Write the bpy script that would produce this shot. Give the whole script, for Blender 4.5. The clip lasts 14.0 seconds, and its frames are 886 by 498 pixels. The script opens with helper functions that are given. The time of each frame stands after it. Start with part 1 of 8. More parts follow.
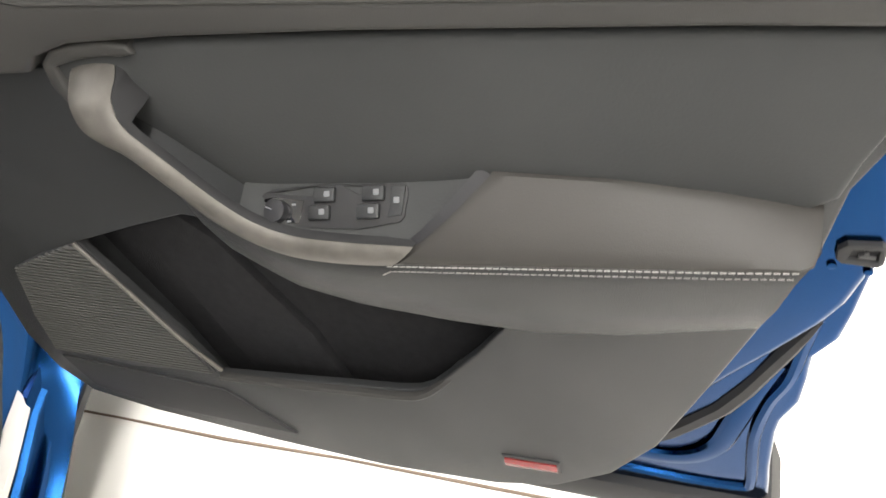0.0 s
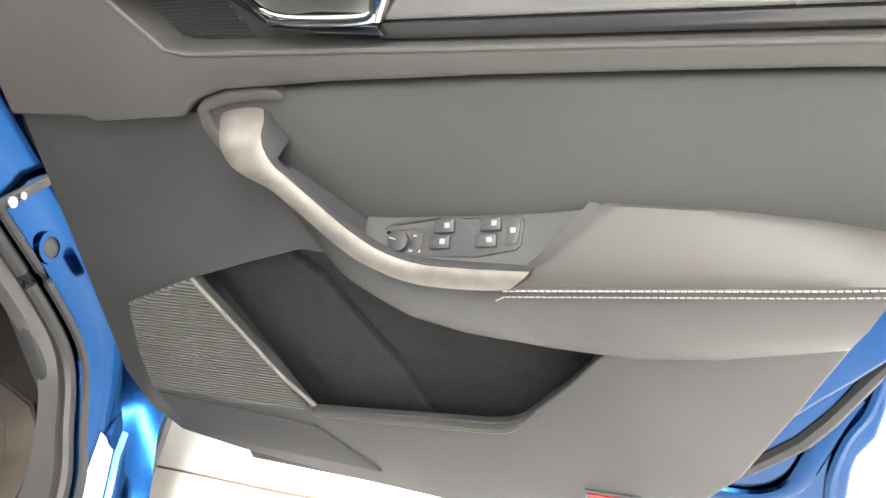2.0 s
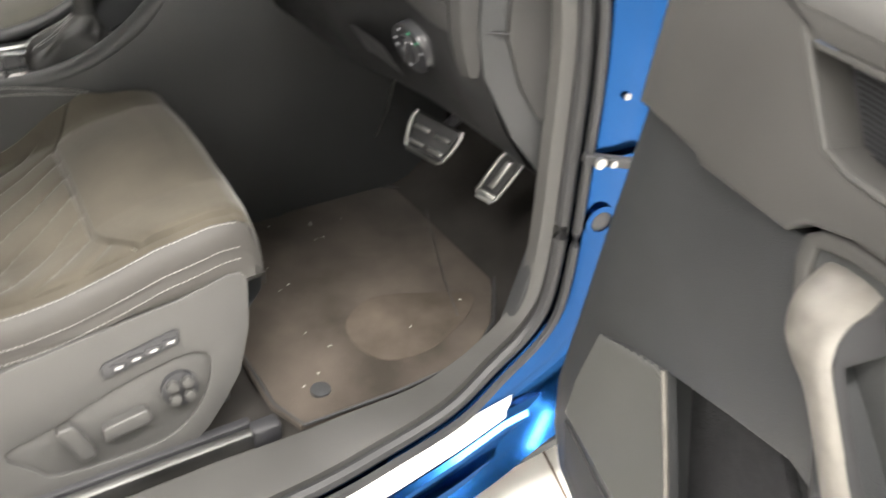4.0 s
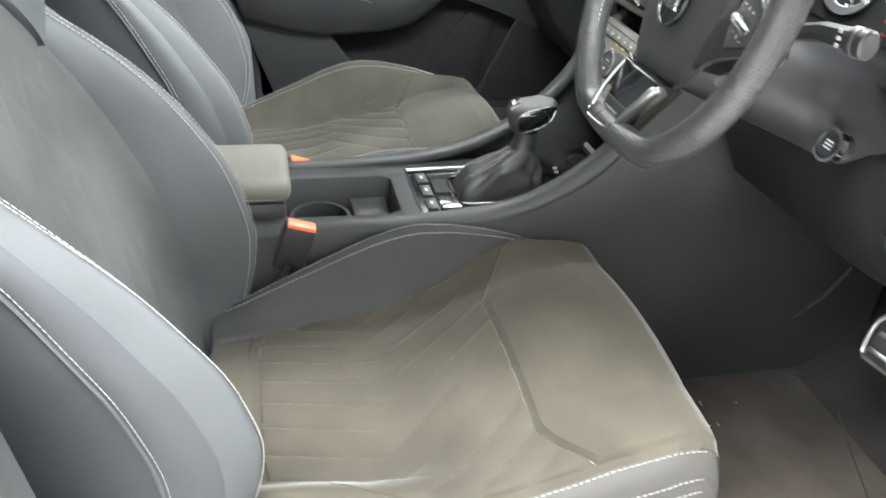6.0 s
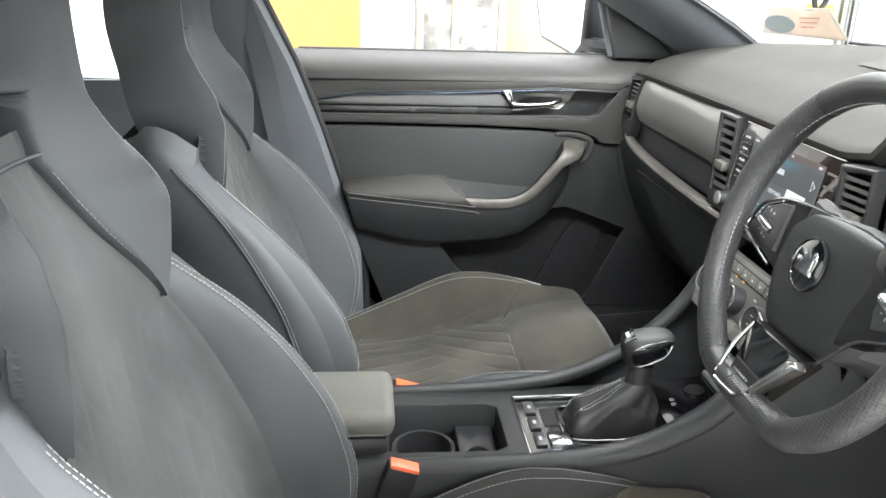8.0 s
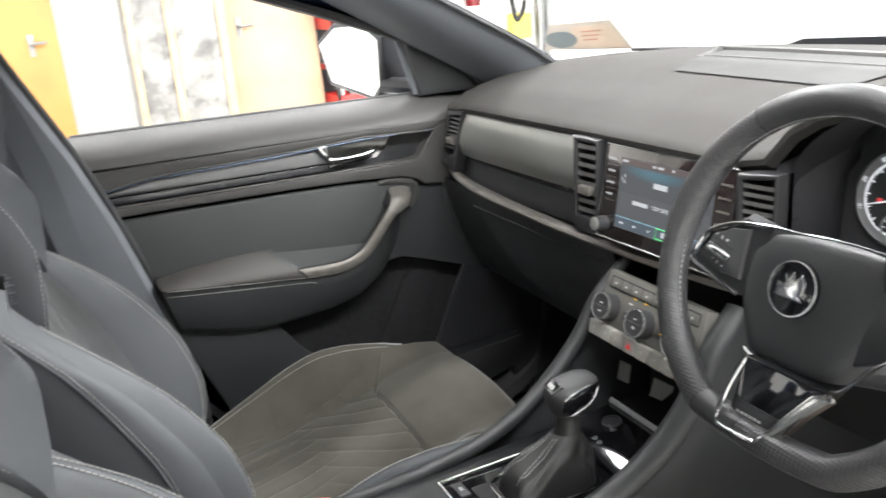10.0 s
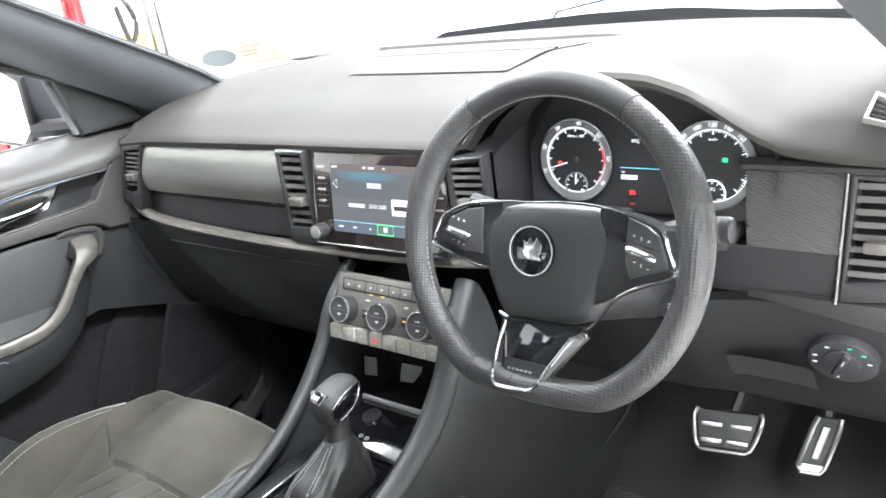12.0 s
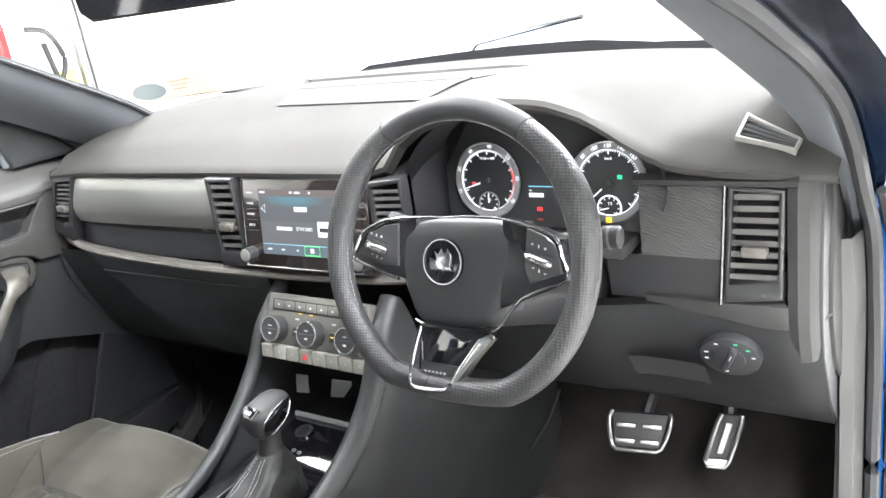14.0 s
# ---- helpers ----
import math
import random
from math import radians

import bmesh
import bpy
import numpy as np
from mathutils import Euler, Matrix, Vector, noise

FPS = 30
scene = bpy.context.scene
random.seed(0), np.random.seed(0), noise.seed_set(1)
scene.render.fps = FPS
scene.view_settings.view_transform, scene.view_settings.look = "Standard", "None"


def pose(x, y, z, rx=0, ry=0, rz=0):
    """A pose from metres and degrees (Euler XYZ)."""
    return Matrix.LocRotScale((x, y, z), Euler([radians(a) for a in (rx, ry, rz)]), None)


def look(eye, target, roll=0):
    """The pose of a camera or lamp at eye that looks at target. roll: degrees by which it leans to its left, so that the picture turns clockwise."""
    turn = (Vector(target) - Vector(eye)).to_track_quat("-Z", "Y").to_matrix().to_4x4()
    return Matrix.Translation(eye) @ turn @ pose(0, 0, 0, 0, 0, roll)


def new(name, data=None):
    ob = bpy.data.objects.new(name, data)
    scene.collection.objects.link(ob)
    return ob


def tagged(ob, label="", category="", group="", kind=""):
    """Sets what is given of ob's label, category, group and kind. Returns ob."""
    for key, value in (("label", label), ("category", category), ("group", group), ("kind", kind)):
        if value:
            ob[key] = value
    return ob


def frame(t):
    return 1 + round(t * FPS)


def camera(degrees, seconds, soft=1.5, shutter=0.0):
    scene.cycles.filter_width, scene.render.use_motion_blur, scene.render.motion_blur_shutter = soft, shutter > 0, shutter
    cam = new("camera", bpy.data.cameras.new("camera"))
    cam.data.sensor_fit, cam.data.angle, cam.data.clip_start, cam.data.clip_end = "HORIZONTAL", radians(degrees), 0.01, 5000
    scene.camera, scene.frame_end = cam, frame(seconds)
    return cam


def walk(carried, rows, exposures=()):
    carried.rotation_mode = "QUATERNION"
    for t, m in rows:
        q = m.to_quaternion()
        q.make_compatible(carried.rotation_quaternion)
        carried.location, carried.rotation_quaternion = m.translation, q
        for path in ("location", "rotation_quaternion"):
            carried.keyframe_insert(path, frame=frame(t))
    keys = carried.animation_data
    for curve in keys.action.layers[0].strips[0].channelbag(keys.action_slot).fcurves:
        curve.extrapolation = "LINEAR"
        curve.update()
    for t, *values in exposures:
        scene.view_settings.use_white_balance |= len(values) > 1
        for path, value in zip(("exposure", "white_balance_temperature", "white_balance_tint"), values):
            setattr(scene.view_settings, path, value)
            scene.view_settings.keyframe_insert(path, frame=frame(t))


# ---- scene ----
cam = camera(57.4, 14.0, shutter=0.3)
PATH = [
    (0, (1.677, -0.383, 1.273), (1.395, 1.042, -0.102), -13.4),
    (0.5, (1.653, -0.444, 1.273), (1.378, 1.013, -0.069), -17.1),
    (1, (1.64, -0.459, 1.277), (1.355, 1.015, -0.044), -15.8),
    (1.5, (1.623, -0.467, 1.287), (1.333, 1.059, 0.027), -14.3),
    (2, (1.601, -0.467, 1.293), (1.296, 1.094, 0.082), -12.5),
    (2.5, (1.587, -0.432, 1.295), (1.125, 1.136, 0.143), -11.3),
    (3, (1.586, -0.356, 1.3), (0.723, 1.105, 0.242), -8.3),
    (3.5, (1.574, -0.298, 1.286), (0.348, 0.903, 0.258), -3.1),
    (4, (1.526, -0.274, 1.266), (0.155, 0.638, 0.132), 3.8),
    (4.2, (1.501, -0.269, 1.256), (0.105, 0.529, 0.067), 6.4),
    (6.3, (1.163, -0.5, 1.315), (-0.533, -0.128, 0.322), 3.0),
    (6.5, (1.157, -0.504, 1.318), (-0.572, -0.14, 0.381), 2.5),
    (7, (1.138, -0.509, 1.337), (-0.664, -0.184, 0.532), 2.0),
    (7.5, (1.126, -0.496, 1.363), (-0.72, -0.199, 0.654), 2.9),
    (7.7, (1.122, -0.48, 1.378), (-0.749, -0.289, 0.696), 2.1),
    (9.8, (0.915, -0.625, 1.397), (-0.877, 0.024, 0.792), -3.8),
    (10, (0.906, -0.643, 1.407), (-0.825, 0.144, 0.788), -4.2),
    (10.5, (0.894, -0.65, 1.423), (-0.741, 0.311, 0.787), -6.5),
    (11, (0.882, -0.64, 1.427), (-0.668, 0.438, 0.766), -6.8),
    (11.5, (0.846, -0.69, 1.424), (-0.523, 0.595, 0.736), -8.5),
    (12, (0.855, -0.731, 1.426), (-0.37, 0.692, 0.74), -8.6),
    (12.5, (0.878, -0.758, 1.428), (-0.262, 0.759, 0.794), -8.5),
    (13, (0.898, -0.772, 1.428), (-0.203, 0.776, 0.801), -8.5),
    (13.5, (0.915, -0.778, 1.427), (-0.181, 0.771, 0.796), -8.5),
    (14, (0.926, -0.778, 1.427), (-0.189, 0.756, 0.793), -8.6),
]
walk(cam, [(t, look(eye, target, roll)) for t, eye, target, roll in PATH],
     [(0, -0.85, 6500, 10), (0.5, -1.0, 6500, 10), (1.0, -0.95, 6500, 10), (1.5, -0.3, 6500, 10), (2.0, 0.38, 6500, 10), (2.6, 0.75, 6500, 10), (3.2, 1.12, 6450, 10), (3.6, 0.5, 6450, 10), (4.2, 0.28, 6650, 10), (6.3, 1.02, 6000, 6), (7.0, 1.18, 6000, 6), (7.7, 0.72, 6050, 7), (9.8, 0.3, 6150, 10),
      (11.0, 0.35, 6100, 10), (11.6, 0.9, 5900, 9), (12.2, 1.18, 5900, 9), (14.0, 1.16, 6000, 9)])

# ---- world and lamps ----
world = bpy.data.worlds.new("hall_daylight")
scene.world = world
world.use_nodes = True
world.node_tree.nodes["Background"].inputs[0].default_value = (0.95, 0.98, 1.0, 1)
world.node_tree.nodes["Background"].inputs[1].default_value = 2.0


def strip_lamp(x, y, z, length, watts, turn=0):
    lamp = bpy.data.lights.new("strip_lamp_glow", "AREA")
    lamp.shape, lamp.size, lamp.size_y, lamp.energy = "RECTANGLE", 0.35, length, watts
    lamp.color = (1.0, 0.97, 0.93)
    ob = new("strip_lamp_glow", lamp)
    ob.matrix_basis = pose(x, y, z, 0, 0, turn)
    return ob


# Out of view; those at y 2.2 and 3.9 added to light the backrests.
LAMPS = [(2.15, -1.0, 410), (2.5, 2.2, 310), (2.8, -3.9, 220), (-2.8, 0.6, 230), (-2.8, -3.6, 170), (-1.6, 3.9, 480), (1.6, 3.9, 560), (0.0, -4.6, 220)]
for lx, ly, lw in LAMPS:
    strip_lamp(lx, ly, 3.9, 3.0, lw)


# ---- materials ----
def nodes_of(name):
    m = bpy.data.materials.new(name)
    m.use_nodes = True
    t = m.node_tree
    return m, t, t.nodes["Principled BSDF"]


def surf(name, colour, rough=0.55, metal=0.0, vary=0.12, scale=6.0, grain=500.0, bump=0.1, coat=0.0, spec=0.5, sheen=0.0, rvary=0.08, cells=False):
    """A surface with slow blotches of tone and gloss and a fine relief."""
    m, t, b = nodes_of(name)
    n, l = t.nodes, t.links
    co = n.new("ShaderNodeTexCoord")
    big = n.new("ShaderNodeTexNoise")
    big.inputs["Scale"].default_value, big.inputs["Detail"].default_value = scale, 6.0
    l.new(co.outputs["Object"], big.inputs["Vector"])
    ramp = n.new("ShaderNodeMapRange")
    ramp.inputs[1].default_value, ramp.inputs[2].default_value = 0.3, 0.7
    ramp.inputs[3].default_value, ramp.inputs[4].default_value = 1 - vary, 1 + vary
    l.new(big.outputs["Fac"], ramp.inputs[0])
    mul = n.new("ShaderNodeVectorMath")
    mul.operation = "SCALE"
    mul.inputs[0].default_value = colour
    l.new(ramp.outputs[0], mul.inputs["Scale"])
    l.new(mul.outputs[0], b.inputs["Base Color"])
    rr = n.new("ShaderNodeMapRange")
    rr.inputs[1].default_value, rr.inputs[2].default_value = 0.3, 0.7
    rr.inputs[3].default_value, rr.inputs[4].default_value = max(0.02, rough - rvary), min(1, rough + rvary)
    l.new(big.outputs["Fac"], rr.inputs[0])
    l.new(rr.outputs[0], b.inputs["Roughness"])
    b.inputs["Metallic"].default_value = metal
    b.inputs["Specular IOR Level"].default_value = spec
    b.inputs["Coat Weight"].default_value = coat
    b.inputs["Coat Roughness"].default_value = 0.05
    b.inputs["Sheen Weight"].default_value = sheen
    b.inputs["Sheen Roughness"].default_value = 0.4
    if bump:
        fine = n.new("ShaderNodeTexVoronoi" if cells else "ShaderNodeTexNoise")
        fine.inputs["Scale"].default_value = grain
        l.new(co.outputs["Object"], fine.inputs["Vector"])
        bp = n.new("ShaderNodeBump")
        bp.inputs["Strength"].default_value, bp.inputs["Distance"].default_value = bump, 0.001
        l.new(fine.outputs[0], bp.inputs["Height"])
        l.new(bp.outputs[0], b.inputs["Normal"])
    return m


def ribbed(name, colour, rough, turn, scale, bump=0.6, spec=0.5):
    """Fine parallel ribs, as of pressed or woven trim."""
    m = surf(name, colour, rough, vary=0.08, bump=0, spec=spec)
    n, l = m.node_tree.nodes, m.node_tree.links
    co = n.new("ShaderNodeTexCoord")
    mp = n.new("ShaderNodeMapping")
    mp.inputs["Rotation"].default_value = [radians(a) for a in turn]
    w = n.new("ShaderNodeTexWave")
    w.inputs["Scale"].default_value = scale
    bp = n.new("ShaderNodeBump")
    bp.inputs["Strength"].default_value, bp.inputs["Distance"].default_value = bump, 0.001
    l.new(co.outputs["Object"], mp.inputs["Vector"])
    l.new(mp.outputs[0], w.inputs["Vector"])
    l.new(w.outputs["Fac"], bp.inputs["Height"])
    l.new(bp.outputs[0], n["Principled BSDF"].inputs["Normal"])
    return m


def glow(name, colour, strength):
    m, t, b = nodes_of(name)
    b.inputs["Base Color"].default_value = (0.02, 0.02, 0.02, 1)
    b.inputs["Emission Color"].default_value = (*colour, 1)
    b.inputs["Emission Strength"].default_value = strength
    return m


def clear_glass(name, tint=(0.97, 0.99, 0.98)):
    m = bpy.data.materials.new(name)
    m.use_nodes = True
    n, l = m.node_tree.nodes, m.node_tree.links
    n.remove(n["Principled BSDF"])
    tr, gl, mx = (n.new("ShaderNode" + k) for k in ("BsdfTransparent", "BsdfGlossy", "MixShader"))
    tr.inputs[0].default_value = (*tint, 1)
    gl.inputs["Roughness"].default_value = 0.02
    mx.inputs[0].default_value = 0.04
    l.new(tr.outputs[0], mx.inputs[1])
    l.new(gl.outputs[0], mx.inputs[2])
    l.new(mx.outputs[0], n["Material Output"].inputs[0])
    return m


PLASTIC = surf("dark_grained_plastic", (0.023, 0.024, 0.025), 0.46, spec=0.4, grain=900, bump=0.25, vary=0.08, cells=True)
SOFT = surf("soft_dash_skin", (0.042, 0.041, 0.039), 0.52, grain=1100, bump=0.14, vary=0.06, cells=True, spec=0.25)
DASHTOP = surf("matt_dash_top_skin", (0.037, 0.0355, 0.033), 0.72, grain=1100, bump=0.2, vary=0.07, cells=True, spec=0.12)
HARD = surf("black_hard_plastic", (0.022, 0.022, 0.024), 0.42, grain=700, bump=0.12)
# Also painted where depth would lie in shade: vents, cubby, headrest opening.
DEEP = surf("matt_black_and_recess_shade", (0.014, 0.014, 0.015), 0.8, bump=0)
GLOSS = surf("piano_black", (0.006, 0.006, 0.007), 0.08, vary=0.05, bump=0, coat=1.0, rvary=0.03)
DLEATHER = surf("warm_grey_door_leather", (0.031, 0.0288, 0.0258), 0.6, grain=800, bump=0.08, vary=0.06, cells=True, rvary=0.05)
LEATHER = surf("grey_black_leather", (0.062, 0.066, 0.070), 0.6, spec=0.3, grain=650, bump=0.15, vary=0.1, cells=True, rvary=0.06)
SUEDE = surf("charcoal_suede", (0.072, 0.075, 0.075), 0.95, grain=260, bump=0.25, vary=0.22, scale=7, sheen=0.12, spec=0.1)
DSUEDE = surf("brown_grey_suede", (0.047, 0.042, 0.033), 0.95, grain=260, bump=0.25, vary=0.25, scale=8, sheen=0.2, spec=0.1)
INSERT = surf("dark_insert_fabric", (0.037, 0.0385, 0.0385), 0.75, grain=400, bump=0.2, vary=0.14, scale=5, sheen=0.1, spec=0.3)
SATIN = surf("satin_bronze_grey_plastic", (0.115, 0.107, 0.096), 0.45, 0.3, vary=0.2, scale=60, grain=900, bump=0.15)
BRUSH = surf("brushed_dark_trim", (0.27, 0.27, 0.255), 0.36, 0.6, vary=0.04, scale=4, grain=900, bump=0.03, rvary=0.03)
SCOOP = surf("satin_scoop_metal", (0.24, 0.237, 0.23), 0.38, 0.7, vary=0.05, scale=4, bump=0, rvary=0.04)
CHROME = surf("bright_chrome", (0.58, 0.58, 0.59), 0.12, 1.0, vary=0.04, bump=0, rvary=0.04)
STEEL = surf("brushed_pedal_steel", (0.26, 0.26, 0.255), 0.38, 1.0, vary=0.1, grain=300, bump=0.1)
TRIMCHROME = surf("dark_trim_chrome", (0.36, 0.36, 0.37), 0.16, 1.0, vary=0.04, bump=0, rvary=0.04)
SKIRT = surf("grey_skirt_plastic", (0.047, 0.046, 0.044), 0.42, grain=900, bump=0.15, vary=0.06, cells=True)
RUBBER = surf("black_rubber", (0.016, 0.016, 0.017), 0.65, grain=300, bump=0.15)
CARPET = surf("dusty_brown_carpet", (0.044, 0.037, 0.031), 1.0, grain=320, bump=1.0, vary=0.45, scale=7, sheen=0.12, spec=0.05)
DARKCARPET = surf("black_car_carpet", (0.020, 0.0185, 0.017), 1.0, grain=320, bump=1.0, vary=0.3, scale=9, sheen=0.05, spec=0.05)
FELT = surf("pocket_felt", (0.019, 0.019, 0.020), 1.0, grain=500, bump=0.9, vary=0.16, scale=90, spec=0.05)
BLUE = surf("blue_metallic_paint", (0.005, 0.031, 0.100), 0.17, 1.0, vary=0.06, scale=3, grain=1500, bump=0.02, coat=0.06)
DSATIN = surf("dark_satin_band", (0.03, 0.03, 0.032), 0.24, vary=0.08, bump=0, rvary=0.05)
CRACK = surf("grey_brown_crack", (0.16, 0.12, 0.09), 0.9, bump=0)
THREAD = surf("pale_thread", (0.24, 0.235, 0.225), 0.8, bump=0)
def dotted(name, colour, rough, pitch):
    """Leather pricked with a regular lattice of small holes."""
    m = surf(name, colour, rough, bump=0, vary=0.06)
    n, l = m.node_tree.nodes, m.node_tree.links
    co, mp, vo, bp = (n.new("ShaderNode" + k) for k in ("TexCoord", "Mapping", "TexVoronoi", "Bump"))
    mp.inputs["Rotation"].default_value = (radians(17), 0, radians(45))
    vo.inputs["Scale"].default_value, vo.inputs["Randomness"].default_value = 1 / pitch, 0.0
    bp.inputs["Strength"].default_value, bp.inputs["Distance"].default_value = 0.6, 0.0012
    l.new(co.outputs["Object"], mp.inputs["Vector"])
    l.new(mp.outputs[0], vo.inputs["Vector"])
    pit = n.new("ShaderNodeMapRange")
    pit.inputs[1].default_value, pit.inputs[2].default_value = 0.15, 0.45
    pit.inputs[3].default_value, pit.inputs[4].default_value = 0.5, 1.1
    l.new(vo.outputs["Distance"], pit.inputs[0])
    dark = n.new("ShaderNodeVectorMath")
    dark.operation = "SCALE"
    dark.inputs[0].default_value = colour
    l.new(pit.outputs[0], dark.inputs["Scale"])
    l.new(dark.outputs[0], n["Principled BSDF"].inputs["Base Color"])
    l.new(vo.outputs["Distance"], bp.inputs["Height"])
    l.new(bp.outputs[0], n["Principled BSDF"].inputs["Normal"])
    return m


PERF = dotted("perforated_leather", (0.031, 0.031, 0.032), 0.42, 0.0034)
GREYTHREAD = surf("grey_thread", (0.3, 0.3, 0.3), 0.8, bump=0)
DULLMARK = surf("pale_print", (0.42, 0.42, 0.41), 0.5, bump=0)
WLEATHER = surf("smooth_wheel_leather", (0.026, 0.026, 0.027), 0.4, grain=800, bump=0.2, vary=0.08, cells=True)
GRILLE = surf("speaker_grille_plastic", (0.066, 0.066, 0.062), 0.5, grain=900, bump=0.2)
WOVEN = ribbed("diagonal_pressed_trim", (0.052, 0.051, 0.049), 0.44, (0, 62, 0), 92, 0.8)
WOVENBAND = ribbed("diagonal_weave_band", (0.10, 0.10, 0.10), 0.34, (0, 38, 0), 120, 0.07)
WHITEMARK = glow("white_symbol", (1, 1, 1), 0.5)
GREENMARK = glow("green_symbol", (0.05, 0.8, 0.35), 0.6)
REDMARK = glow("red_symbol", (0.9, 0.04, 0.04), 0.6)
AMBER = glow("amber_symbol", (1.0, 0.55, 0.02), 0.9)
RED = surf("red_reflector", (0.16, 0.006, 0.008), 0.2, bump=0, coat=0.3)
ORANGE = surf("orange_red_button", (0.8, 0.14, 0.05), 0.4, bump=0)
PALE = surf("pale_card", (0.6, 0.6, 0.58), 0.5)
SCUFF = surf("pale_aluminium_scuff", (0.62, 0.6, 0.56), 0.45, 0.4)
CONCRETE = surf("white_hall_floor", (0.76, 0.74, 0.70), 0.45, vary=0.12, scale=1.6, grain=60, bump=0.1)
WALLW = surf("white_hall_wall", (0.8, 0.8, 0.78), 0.8, vary=0.05, scale=1.0, grain=40, bump=0.1)
CEILW = surf("white_ceiling", (0.8, 0.8, 0.8), 0.9, bump=0)
TUBE = glow("lamp_diffuser", (1, 0.98, 0.95), 6.0)
GREYC = surf("grey_pillar_trim", (0.10, 0.107, 0.116), 0.65, grain=500, bump=0.2)
COWL = surf("matt_black_cowl", (0.010, 0.010, 0.011), 0.9, bump=0, spec=0.05)
GLASS = clear_glass("window_glass")
MIRROR = surf("mirror_glass", (0.9, 0.9, 0.9), 0.02, 1.0, bump=0, vary=0.0, rvary=0.0)
BLACKLINE = surf("seam_black", (0.01, 0.01, 0.011), 0.7, bump=0)


# ---- mesh helpers ----
def empty(name, at=(0, 0, 0)):
    ob = new(name)
    ob.location = at
    ob.empty_display_size = 0.05
    return ob


def part(name, bm, material, parent=None, label="", flat=False, angle=35):
    me = bpy.data.meshes.new(name)
    bmesh.ops.recalc_face_normals(bm, faces=bm.faces)
    bm.to_mesh(me)
    bm.free()
    if not flat:
        me.shade_smooth()
        me.set_sharp_from_angle(angle=radians(angle))
    me.materials.append(material)
    ob = new(name, me)
    if parent:
        ob.parent = parent
        up = parent
        m = Matrix.Identity(4)
        while up:
            m = up.matrix_basis @ m if not up.parent else up.parent.matrix_basis @ up.matrix_parent_inverse @ up.matrix_basis @ m
            up = None
        ob.matrix_parent_inverse = m.inverted()
    if label:
        tagged(ob, label)
    return ob


def axes(o, x, y, z):
    m = Matrix.Identity(4)
    for i, v in enumerate((x, y, z, o)):
        for k in range(3):
            m[k][i] = v[k]
    return m


def block(a0, a1, b0, b1, c0, c1, bevel=0.0, m=None, seg=2, bm=None):
    """A box, bevelled, in the frame m."""
    bm = bm or bmesh.new()
    mm = Matrix.LocRotScale(((a0 + a1) / 2, (b0 + b1) / 2, (c0 + c1) / 2), None, (abs(a1 - a0), abs(b1 - b0), abs(c1 - c0)))
    r = bmesh.ops.create_cube(bm, size=1, matrix=mm)
    vs = r["verts"]
    if bevel:
        es = list({e for v in vs for e in v.link_edges})
        q = bmesh.ops.bevel(bm, geom=es, offset=bevel, segments=seg, affect="EDGES", profile=0.5)
        vs = list({v for v in vs if v.is_valid} | set(q["verts"]))
    if m:
        bmesh.ops.transform(bm, matrix=m, verts=vs)
    return bm


def plate(outer, holes, c0, c1, m=None, bevel=0.0, seg=2):
    """A flat piece with holes: outlines in the first two axes, thick from c0 to c1; the face at c1 has softened edges."""
    bm = bmesh.new()
    edges = []
    for loop in (outer, *holes):
        vs = [bm.verts.new((a, b, c0)) for a, b in loop]
        edges += [bm.edges.new((vs[i], vs[(i + 1) % len(vs)])) for i in range(len(vs))]
    bmesh.ops.triangle_fill(bm, use_beauty=True, edges=edges)
    rim = [e for e in bm.edges if len(e.link_faces) == 1]
    g = bmesh.ops.extrude_face_region(bm, geom=list(bm.faces))
    top = [v for v in g["geom"] if isinstance(v, bmesh.types.BMVert)]
    bmesh.ops.translate(bm, verts=top, vec=(0, 0, c1 - c0))
    if bevel:
        tops = set(top)
        lip = [e for e in bm.edges if e.verts[0] in tops and e.verts[1] in tops and len(e.link_faces) == 2
               and abs(abs(e.link_faces[0].calc_center_median().z - e.link_faces[1].calc_center_median().z)) > 1e-6]
        bmesh.ops.bevel(bm, geom=lip, offset=bevel, segments=seg, affect="EDGES", profile=0.5, clamp_overlap=True)
    if m:
        bm.transform(m)
    return bm


def sheet(p, close_i=False, close_j=False, cap=False, bm=None):
    """A mesh over a grid of places p[i][j]."""
    bm = bm or bmesh.new()
    v = [[bm.verts.new(q) for q in row] for row in p]
    ni, nj = len(v), len(v[0])
    for i in range(ni if close_i else ni - 1):
        for j in range(nj if close_j else nj - 1):
            bm.faces.new((v[i][j], v[(i + 1) % ni][j], v[(i + 1) % ni][(j + 1) % nj], v[i][(j + 1) % nj]))
    if cap:
        bm.faces.new(v[0])
        bm.faces.new(v[-1])
    return bm


def spline(pts, n=6, closed=False):
    """A smooth curve through the points."""
    p = [Vector(q) for q in pts]
    k = len(p)
    out = []
    for i in range(k if closed else k - 1):
        a, b = p[i], p[(i + 1) % k]
        z = p[i - 1] if closed or i else a
        c = p[(i + 2) % k] if closed or i + 2 < k else b
        for s in range(n):
            t = s / n
            out.append(0.5 * (2 * a + (b - z) * t + (2 * z - 5 * a + 4 * b - c) * t * t + (3 * a - z - 3 * b + c) * t ** 3))
    if not closed:
        out.append(p[-1])
    return out


